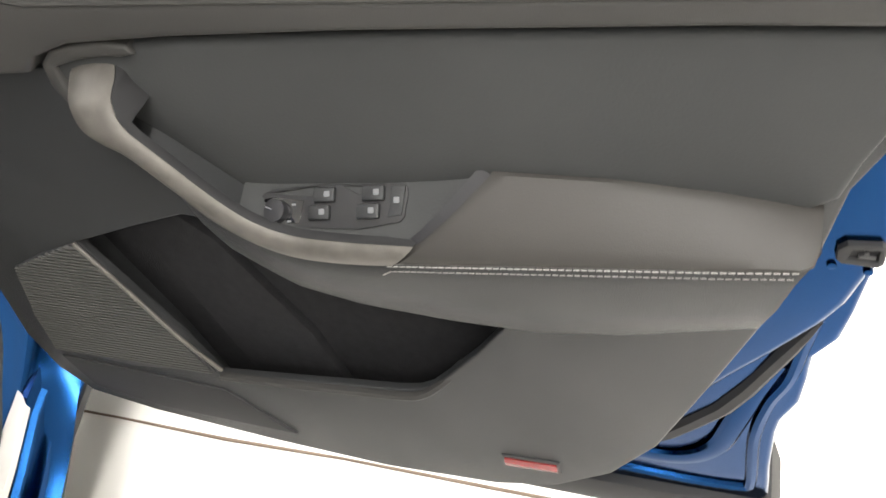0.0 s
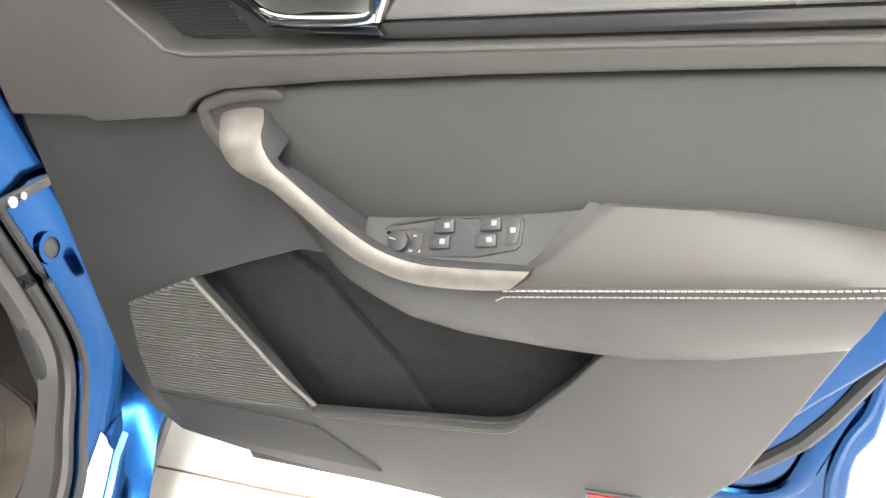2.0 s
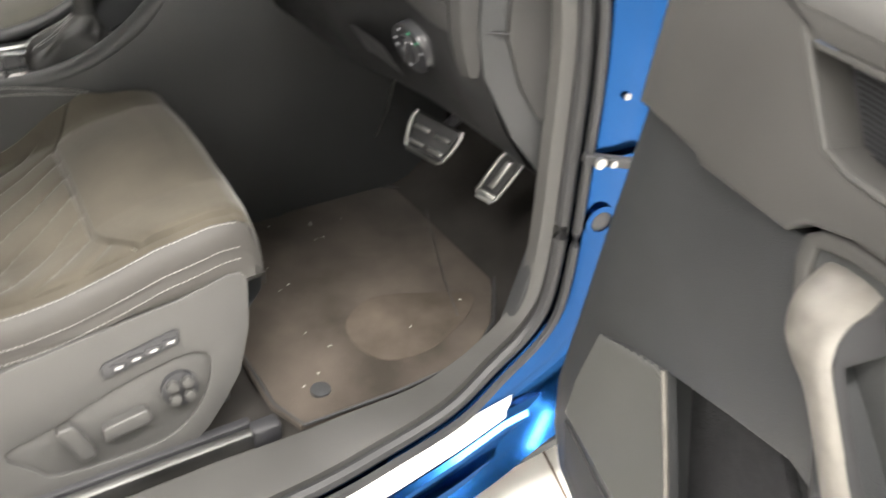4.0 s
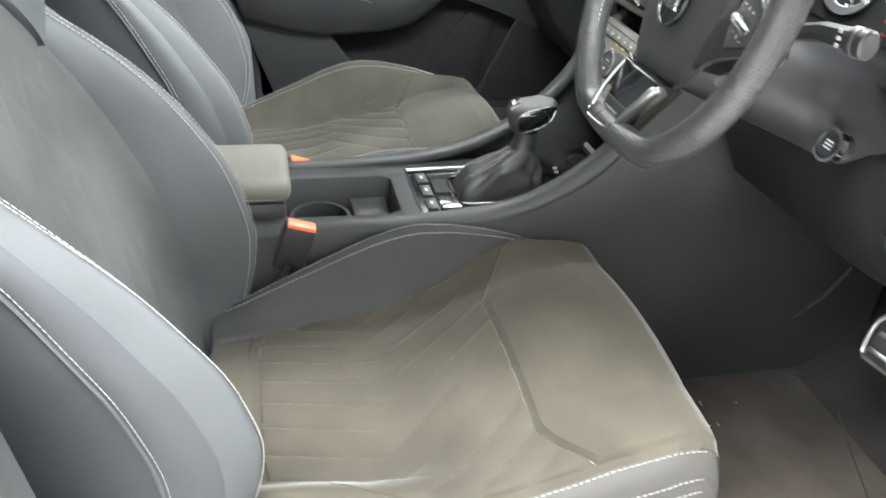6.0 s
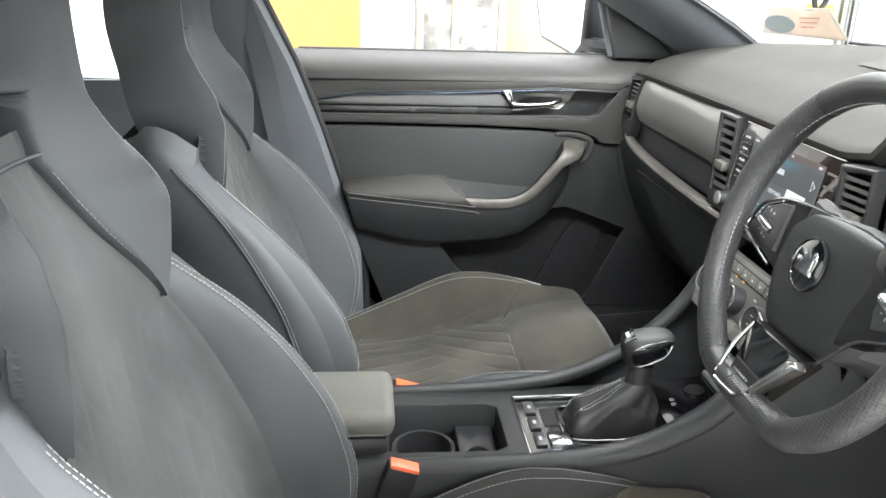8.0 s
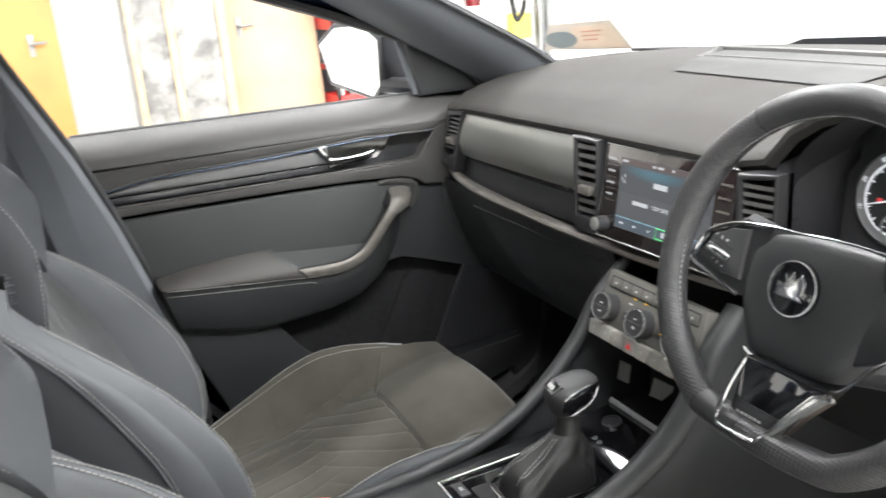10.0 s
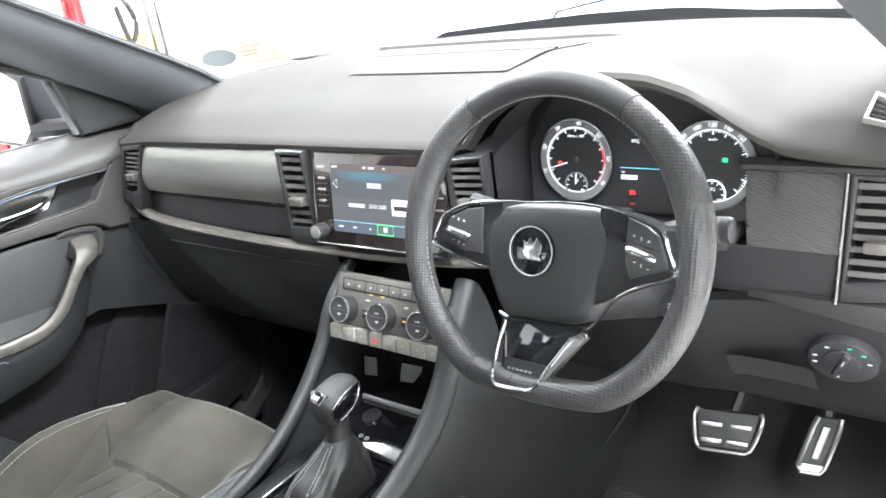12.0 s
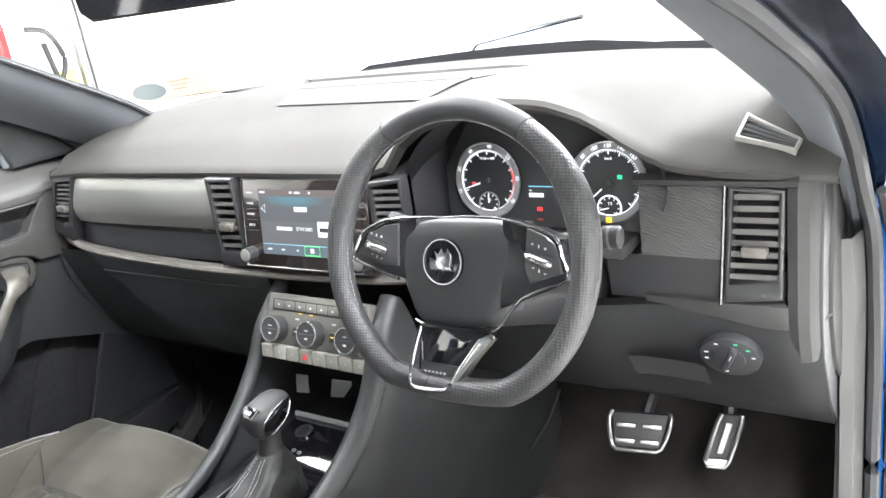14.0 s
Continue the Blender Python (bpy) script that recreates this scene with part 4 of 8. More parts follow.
part("mirror_foot", tube([(-0.93, 0.07, 1.19), (-0.84, 0.16, 1.18)], 0.03, 0.02), HARD, em)

# ---- dashboard ----
dash = tagged(empty("dashboard", (0, 0.3, 0.9)), "dark grey soft-touch dashboard with vents and instrument hood", "dashboard")


def lip_z(x):
    """Height of the front lip of the top pad, with the instrument hood."""
    return table(x, [(-0.76, 1.150), (-0.6, 1.165), (-0.2, 1.168), (0.12, 1.166), (0.165, 1.175), (0.195, 1.214), (0.23, 1.236), (0.29, 1.256), (0.36, 1.264), (0.43, 1.258),
                     (0.475, 1.243), (0.51, 1.214), (0.54, 1.184), (0.575, 1.160), (0.64, 1.150), (0.70, 1.147), (0.77, 1.138)])


def lip_y(x):
    return table(x, [(-0.76, 0.166), (-0.738, 0.142), (-0.70, 0.126), (-0.6, 0.118), (-0.2, 0.128), (0.12, 0.14), (0.2, 0.155), (0.36, 0.150), (0.47, 0.162), (0.52, 0.19), (0.56, 0.216), (0.6, 0.226), (0.7, 0.234), (0.77, 0.262)])


def top_z(x, k):
    """Height of the top pad at k from the lip (0) to the windscreen (1)."""
    hood = max(0.0, lip_z(x) - 1.172) - max(0.0, x - 0.5) * 0.09
    z = 1.172 + 0.066 * min(1, k / 0.5) ** 0.7 + hood * max(0, 1 - (k / 0.62) ** 2) * 0.86
    return max(z, 1.172 + hood * max(0, 1 - (k / 0.55))) - 0.02 * (abs(x) / 0.76) ** 4


def on_top(x, y, lift=0.0):
    yl, yb = lip_y(x), base_y(x) + 0.02
    return Vector((x, y, top_z(x, min(1, max(0.02, (y - yl) / (yb - yl)))) + lift))


top = []
XS = sorted(set(np.linspace(-0.76, 0.77, 70).tolist() + [0.165, 0.195, 0.23, 0.52, 0.56]))
for x in XS:
    yl, zl, yb = lip_y(x), lip_z(x), base_y(x) + 0.02
    hood = max(0.0, zl - 1.172)
    row = [(x, yl + 0.02, zl - 0.022), (x, yl + 0.003, zl - 0.014), (x, yl, zl - 0.006), (x, yl + 0.006, zl), (x, yl + 0.02, zl + 0.004 - 0.1 * hood)]
    for k in (0.10, 0.18, 0.28, 0.4, 0.52, 0.66, 0.8, 1.0):
        row.append((x, yl + (yb - yl) * k, top_z(x, k)))
    top.append(row)
part("top_pad", sheet(top), DASHTOP, dash, "soft dark grey dashboard top")


def laid(x0a, x1a, ya, x0b, x1b, yb_, lift, nx=16, ny=8):
    """A thin panel laid on the top pad between two cross lines."""
    rows = []
    for j in range(ny + 1):
        f = j / ny
        rows.append([on_top(x0a + (x0b - x0a) * f + (x1a + (x1b - x1a) * f - x0a - (x0b - x0a) * f) * i / nx, ya + (yb_ - ya) * f, lift) for i in range(nx + 1)])
    return sheet(rows)


LIDSKIN = surf("lid_skin", (0.036, 0.036, 0.035), 0.68, grain=900, bump=0.1, vary=0.05, spec=0.18)
# storage lid and shallow tray behind it
part("top_lid", laid(-0.273, 0.089, 0.385, -0.335, 0.11, 0.512, 0.0025, 20, 10), LIDSKIN, dash, "smooth lid in the dashboard top")
part("top_tray", laid(-0.335, 0.11, 0.516, -0.40, 0.20, 0.625, 0.002, 20, 6), LIDSKIN, dash, "shallow tray behind the lid")
part("tray_lip", sheet([[on_top(a, 0.509, 0.001), on_top(a, 0.512, 0.005), on_top(a, 0.516, 0.0055), on_top(a, 0.520, 0.001)] for a in np.linspace(-0.335, 0.11, 20)]), SOFT, dash)
part("tray_wall", sheet([[on_top(-0.345 - 0.06 * f - 0.03, 0.525 + 0.1 * f, 0.0), on_top(-0.345 - 0.06 * f, 0.525 + 0.1 * f, 0.014 * f), on_top(-0.345 - 0.06 * f + 0.005, 0.525 + 0.1 * f, -0.001)] for f in np.linspace(0, 1, 8)]), SOFT, dash)
part("tray_ridge", sheet([[on_top(a, 0.622, -0.001), on_top(a, 0.626, 0.008 * min(1, (0.245 - a) / 0.12)), on_top(a, 0.645, 0.009 * min(1, (0.245 - a) / 0.12)), on_top(a, 0.70, 0.0)] for a in np.linspace(-0.41, 0.24, 40)]), SOFT, dash)

# face under the lip: dark backing that follows the lip in plan
back = []
for x in np.linspace(-0.75, 0.745, 50):
    y = lip_y(x)
    if 0.19 < x < 0.72:
        y = 0.265
    zl = lip_z(x) - 0.018
    low = 0.985 if x < 0.15 else 0.97
    back.append([(x, y + 0.025, zl), (x, y + 0.02, 1.1), (x, y + 0.022, low), (x, y + 0.05, low - 0.01)])
part("dash_face", sheet(back), HARD, dash)


def face(x0, x1, z0, z1, dy=0.0, thick=0.02, bevel=0.004, mat_=None, name="trim_panel", label="", nx=18, parent=None, skew=0.0):
    """A shallow panel that follows the dash in plan."""
    rows = []
    for x in np.linspace(x0, x1, nx):
        y = lip_y(x) + dy
        rows.append([(x + skew * 1, y + thick, z1), (x, y + 0.003, z1), (x, y, z1 - bevel), (x, y - 0.003, (z0 + z1) / 2), (x, y, z0 + bevel), (x, y + 0.003, z0), (x, y + thick, z0)])
    return part(name, sheet(rows, cap=True), mat_, parent or dash, label)


# passenger side: curved satin panel, satin strip beneath
rows = []
for x in np.linspace(-0.650, -0.218, 28):
    k = (x + 0.65) / 0.432
    y = lip_y(x) + 0.004
    low_ = 0.016 * (1 - k) ** 3
    row = [(x, y + 0.02, 1.152), (x, y + 0.004, 1.151), (x, y - 0.002, 1.145), (x, y - 0.006, 1.125), (x, y - 0.0085, 1.10), (x, y - 0.007, 1.082), (x, y - 0.002, 1.068), (x, y + 0.008, 1.052), (x, y + 0.022, 1.032 + low_ * 0.5), (x, y + 0.034, 1.003 + low_)]
    rows.append([(a + (0.038 - 0.46 * (1.152 - c)) * (1 - k) ** 2, b, c) for a, b, c in row])
part("passenger_trim", sheet([r[:8] for r in rows]), BRUSH, dash, "satin dark grey trim panel that curves under", angle=60)
# Same panel as above; its dark reflection is put in as darker material.
part("passenger_trim_lower", sheet([r[7:] for r in rows]), DSATIN, dash, "lower trim with its darker shading in the colour", angle=60)


def strip(xs, dy, label):
    p = [(x, lip_y(x) + dy + 0.012, z) for x, z in xs]
    q = spline(p, 5)
    k = [0.25 + 0.75 * min(1.0, i / 14) for i in range(len(q))]
    return part("trim_strip", tube(q, [0.014 * a for a in k], [0.0085 * a for a in k], n=10), SATIN, dash, label)


strip([(-0.748, 1.060), (-0.730, 1.026), (-0.68, 1.006), (-0.55, 0.992), (-0.3, 0.981), (-0.1, 0.981), (0.1, 0.986), (0.2, 0.99)], -0.012, "satin bronze-grey trim strip")


def vent(name, corners, n, y0, y1, label, yaw=0.0, wheel=True):
    """An upright vent: corner places as (x, z): tl, tr, br, bl; y0, y1 at left and right."""
    tl, tr, br, bl = corners
    v = part("air_vent", plate([tl, tr, br, bl], [[(tl[0] + 0.008, tl[1] - 0.008), (tr[0] - 0.008, tr[1] - 0.008), (br[0] - 0.008, br[1] + 0.028), (bl[0] + 0.008, bl[1] + 0.028)]], -0.02, 0.006,
                               axes((0, y0 - (y1 - y0) / (tr[0] - tl[0]) * tl[0], 0), (1, (y1 - y0) / (tr[0] - tl[0]), 0), (0, 0, 1), (0, -1, 0)), 0.004), VENTFRAME, dash, label)
    # Black plate that paints the shade behind the slats.
    part("vent_shade_plate", plate([tl, tr, br, bl], (), -0.03, -0.022, axes((0, y0, 0), (1, 0, 0), (0, 0, 1), (0, -1, 0))), DEEP, v)
    for k in range(n):
        f = (k + 0.5) / n
        zt, zb = tl[1] - 0.010, bl[1] + 0.03
        z = zt + (zb - zt) * f
        xl = tl[0] + (bl[0] - tl[0]) * f + 0.007
        xr = tr[0] + (br[0] - tr[0]) * f - 0.007
        h = (zt - zb) / n
        yl = y0 + (y1 - y0) * (xl - tl[0]) / (tr[0] - tl[0])
        yr = y0 + (y1 - y0) * (xr - tl[0]) / (tr[0] - tl[0])
        part("slat", sheet([[(xl, yl + 0.016, z - 0.15 * h), (xl, yl - 0.001, z + 0.34 * h), (xl, yl - 0.001, z - 0.16 * h), (xl, yl + 0.016, z - 0.40 * h)],
                            [(xr, yr + 0.016, z - 0.15 * h), (xr, yr - 0.001, z + 0.34 * h), (xr, yr - 0.001, z - 0.16 * h), (xr, yr + 0.016, z - 0.40 * h)]], close_j=True, cap=True), SATINSLAT, v, flat=True)
    xm, zm = (tl[0] + tr[0] + bl[0] + br[0]) / 4, tl[1] * 0.45 + bl[1] * 0.55
    ym = (y0 + y1) / 2
    part("vent_tab", block(xm - 0.016, xm + 0.016, ym - 0.012, ym + 0.004, zm - 0.006, zm + 0.009, 0.003), SATIN, v)
    part("vent_dial", block(xm - 0.016, xm + 0.016, ym - 0.006, ym + 0.004, bl[1] + 0.010, bl[1] + 0.022, 0.003), HARD, v)
    return v


SATINSLAT = surf("vent_slat_plastic", (0.075, 0.074, 0.07), 0.42, bump=0, spec=0.35)
VENTFRAME = surf("satin_black_vent_frame", (0.022, 0.022, 0.023), 0.32, bump=0)
vent("air_vent", [(-0.212, 1.155), (-0.148, 1.154), (-0.150, 0.992), (-0.215, 0.992)], 8, 0.122, 0.126, "tall slatted centre air vent")
vent("air_vent", [(0.142, 1.150), (0.203, 1.156), (0.203, 1.03), (0.142, 1.03)], 7, 0.132, 0.142, "tall slatted centre air vent")
vent("air_vent", [(-0.690, 1.146), (-0.616, 1.152), (-0.676, 1.010), (-0.736, 1.028)], 8, 0.1235, 0.1215, "tall slatted outer air vent")
vent("air_vent", [(0.644, 1.123), (0.714, 1.117), (0.710, 0.966), (0.634, 0.957)], 8, 0.248, 0.252, "tall slatted outer air vent")
part("vent_edge", tube([(0.641, 0.242, 1.124), (0.631, 0.242, 0.956)], 0.0028), GLOSS, dash)

# right-hand trim with diagonal pressing
rows, rows2 = [], []
for x in np.linspace(0.524, 0.640, 9):
    y, u = 0.246, x - 0.007 * (x - 0.524) / 0.116
    rows.append([(x, y + 0.03, 1.132), (x, y + 0.002, 1.130), (x, y - 0.002, 1.09), (u, y - 0.003, 1.02)])
    rows2.append([(u, y - 0.003, 1.02), (u, y - 0.002, 1.015), (u, y + 0.006, 0.958 if x > 0.56 else 0.95), (u, y + 0.03, 0.948)])
rows2.insert(0, [(0.47, 0.243, 1.02), (0.47, 0.244, 1.015), (0.47, 0.252, 0.95), (0.47, 0.276, 0.948)])
part("driver_trim", sheet(rows), WOVEN, dash, "dark diagonally pressed trim panel")
# One panel with the above; its gradient to dark is a darker material.
part("driver_trim_lower", sheet(rows2), DSATIN, dash, "lower trim with its darker shading in the colour")
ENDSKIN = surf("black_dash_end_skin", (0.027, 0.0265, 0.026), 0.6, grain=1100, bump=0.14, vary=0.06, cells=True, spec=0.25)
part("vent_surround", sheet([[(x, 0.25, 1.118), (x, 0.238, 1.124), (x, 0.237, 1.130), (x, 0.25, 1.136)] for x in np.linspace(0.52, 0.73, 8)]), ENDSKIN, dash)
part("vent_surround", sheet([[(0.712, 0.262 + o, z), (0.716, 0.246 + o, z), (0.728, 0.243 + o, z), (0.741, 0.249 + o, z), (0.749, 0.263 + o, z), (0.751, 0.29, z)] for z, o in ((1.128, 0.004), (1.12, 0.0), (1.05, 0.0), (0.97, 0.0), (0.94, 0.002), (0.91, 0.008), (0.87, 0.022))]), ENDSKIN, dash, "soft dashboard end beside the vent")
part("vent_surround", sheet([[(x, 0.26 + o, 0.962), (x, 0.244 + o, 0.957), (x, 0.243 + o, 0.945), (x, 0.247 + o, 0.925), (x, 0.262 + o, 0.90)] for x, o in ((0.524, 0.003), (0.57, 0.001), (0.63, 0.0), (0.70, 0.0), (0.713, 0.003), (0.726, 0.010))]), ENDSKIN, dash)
# panel that closes the right end and carries the outer vent
VQ = [on_top(a, b) for a, b in ((0.646, 0.276), (0.648, 0.332), (0.724, 0.294), (0.721, 0.270))]
vx = (VQ[3] - VQ[0]).normalized()
vn = vx.cross(VQ[1] - VQ[0] + VQ[2] - VQ[3]).normalized()
vn = vn if vn.z > 0 else -vn
vy = vn.cross(vx)
VF = axes(VQ[0] + vn * 0.004, vx, vy, vn)
vo = [tuple((VF.inverted() @ q)[:2]) for q in VQ]
vc = (sum(q[0] for q in vo) / 4, sum(q[1] for q in vo) / 4)
vi = [(vc[0] + (a - vc[0]) * 0.89, vc[1] + (b - vc[1]) * 0.80) for a, b in vo]
RINGSATIN = surf("satin_silver_frame", (0.34, 0.33, 0.31), 0.35, 0.6, bump=0)
part("top_vent_frame", plate(vo, [vi], -0.01, 0.004, VF, 0.002), RINGSATIN, dash, "satin silver frame of the top vent")
# Black plate for the shade under the top slats.
part("top_vent_well", plate(vi, (), -0.006, 0.0, VF), DEEP, dash)
for k in range(4):
    f = (k + 0.6) / 4.2
    a = VF @ Vector((vi[0][0] + (vi[1][0] - vi[0][0]) * f, vi[0][1] + (vi[1][1] - vi[0][1]) * f, 0.001))
    b = VF @ Vector((vi[3][0] + (vi[2][0] - vi[3][0]) * f, vi[3][1] + (vi[2][1] - vi[3][1]) * f, 0.001))
    part("top_vent_slat", tube([a, b], 0.0013, 0.002, n=6), HARD, dash)

# lower dash: driver's knee panel, passenger glovebox
knee = []
for x in np.linspace(0.17, 0.752, 24):
    y = table(x, [(0.17, 0.19), (0.45, 0.20), (0.53, 0.228), (0.60, 0.240), (0.72, 0.248), (0.752, 0.275)])
    knee.append([(x, y + 0.03, 0.95), (x, y + 0.012, 0.946), (x, y + 0.004, 0.936), (x, y + 0.001, 0.92), (x, y + 0.010, 0.87), (x, y + 0.05, 0.79), (x, 0.372, 0.722), (x, 0.395, 0.705), (x, 0.42, 0.70), (x, 0.56, 0.72)])
# Darker copy of PLASTIC: the shade on the knee panel is in its colour.
KNEE = surf("shaded_knee_plastic", (0.010, 0.010, 0.0105), 0.6, spec=0.2, grain=900, bump=0.2, vary=0.08, cells=True)
part("knee_panel", sheet(knee), KNEE, dash, "knee panel with shade in its dark grey")
glove = []
for x in np.linspace(-0.76, -0.12, 20):
    glove.append([(x, 0.128, 0.985), (x, 0.13, 0.965), (x, 0.15, 0.90), (x, 0.18, 0.82), (x, 0.24, 0.73), (x, 0.33, 0.66), (x, 0.5, 0.60)])
part("glovebox", sheet(glove), PLASTIC, dash, "black glovebox under the dashboard")
part("glovebox_gap", tube([(-0.62, 0.132, 0.944), (-0.16, 0.135, 0.944)], 0.002), BLACKLINE, dash)
cap_ = plate([(0.285, 1.14), (0.27, 1.02), (0.272, 0.93), (0.285, 0.87), (0.34, 0.775), (0.40, 0.705), (0.6, 0.70), (0.6, 1.2), (0.35, 1.2)], (), 0.0, 0.006, axes((0.748, 0, 0), (0, 1, 0), (0, 0, 1), (1, 0, 0)), 0.002)
part("end_cap", cap_, PLASTIC, dash)
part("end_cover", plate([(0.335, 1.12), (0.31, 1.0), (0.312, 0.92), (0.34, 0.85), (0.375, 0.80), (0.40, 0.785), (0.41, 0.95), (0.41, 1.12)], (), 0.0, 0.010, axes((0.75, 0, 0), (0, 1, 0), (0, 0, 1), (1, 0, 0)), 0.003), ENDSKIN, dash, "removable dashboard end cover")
part("cover_notch", tube([(0.752, 0.278, 0.93), (0.758, 0.312, 0.926)], 0.0016), BLACKLINE, dash)
cap2 = plate([(0.16, 1.15), (0.12, 1.02), (0.13, 0.93), (0.15, 0.86), (0.24, 0.73), (0.42, 0.62), (0.6, 0.62), (0.6, 1.2), (0.35, 1.2)], (), 0.0, 0.006, axes((-0.762, 0, 0), (0, 1, 0), (0, 0, 1), (-1, 0, 0)), 0.002)
part("end_cap", cap2, PLASTIC, dash)

# shallow coin recess beside the column
part("knee_recess", sheet([[(x, 0.222 + 0.03 * f, 0.868 - 0.045 * f + 0.008 * g) for f in (0.0, 0.35, 0.7, 1.0)] for x, g in ((0.50, 0.0), (0.52, 0.4), (0.56, 0.5), (0.60, 0.4), (0.612, 0.0))]), HARD, dash)
# light switch
LS = axes((0.641, 0.2435, 0.878), (1, 0.04, 0), (0.0, -0.30, 0.954), (0, -0.954, -0.30))
ls = tagged(empty("light_switch", (0.655, 0.222, 0.87)), "round black headlamp switch with glowing green symbols", "light switch")
part("switch_plate", disc(0.041, -0.012, 0.003, LS, 32, 0.003, ry=0.034), HARD, ls)
dial = part("switch_dial", disc(0.021, 0.0, 0.006, LS, 28, 0.002), HARD, ls)
part("dial_grip", block(-0.0045, 0.0045, -0.021, 0.021, 0.004, 0.012, 0.003, LS @ pose(0, 0, 0, 0, 0, -25)), HARD, dial)
part("dial_line", block(-0.0006, 0.0006, 0.003, 0.012, 0.0115, 0.0124, 0, LS @ pose(0, 0, 0, 0, 0, -25)), WHITEMARK, dial)
for a, mk in ((165, WHITEMARK), (190, WHITEMARK), (120, WHITEMARK), (72, GREENMARK), (38, GREENMARK), (8, WHITEMARK), (258, WHITEMARK)):
    part("switch_symbol", block(-0.0026, 0.0026, -0.0011, 0.0011, 0.003, 0.0037, 0, LS @ pose(0.032 * math.cos(radians(a)), 0.027 * math.sin(radians(a)), 0)), mk, ls)

# start button on the column
SB = axes((0.466, 0.142, 0.968), (1, 0, 0), (0, 0.3, 0.954), (0, -0.954, 0.3))
sb = tagged(empty("start_button", (0.448, 0.15, 0.94)), "round black start button with a chrome ring", "button")
part("button_ring", ring(0.0165, 0.0205, -0.006, 0.004, SB), CHROME, sb)
part("button_cap", disc(0.0168, -0.02, 0.002, SB, 24, 0.002), HARD, sb)
for k in (-1, 0, 1):
    part("print_bar", block(-0.006, 0.006, 0.004 * k - 0.0008, 0.004 * k + 0.0008, 0.002, 0.0026, 0, SB), WHITEMARK, sb)

# ---- instruments ----
clus = tagged(empty("instrument_cluster", (0.38, 0.26, 1.05)), "black instrument cluster with two white-lit round dials", "instruments")
CL = axes((0.379, 0.257, 1.120), (1, 0, 0), (0, 0.12, 0.993), (0, -0.993, 0.12))
part("dial_backing", plate([(-0.175, -0.07), (0.165, -0.07), (0.172, 0.02), (0.13, 0.085), (0.04, 0.11), (-0.05, 0.112), (-0.135, 0.085), (-0.178, 0.02)], (), -0.012, -0.002, CL), DEEP, clus)
cave = []
for a in np.linspace(0, 1, 30):
    th = math.pi * (1.08 - 1.16 * a)
    xx, zz = 0.368 + 0.193 * math.cos(th), 1.116 + 0.13 * math.sin(th)
    yf = max(0.185, lip_y(xx) + 0.022)
    cave.append([(xx, 0.27, zz), (xx + 0.002 * math.cos(th), (0.27 + yf) / 2, zz), (xx + 0.004 * math.cos(th), yf, zz + 0.002)])
part("cluster_shroud", sheet(cave), HARD, clus)
part("cluster_ledge", block(0.20, 0.515, 0.20, 0.27, 1.025, 1.046, 0.006), HARD, clus)
DIALW = glow("dial_white", (1, 1, 1), 0.85)
DIALG = surf("dial_grey_ring", (0.17, 0.17, 0.17), 0.4, 0.2, bump=0)
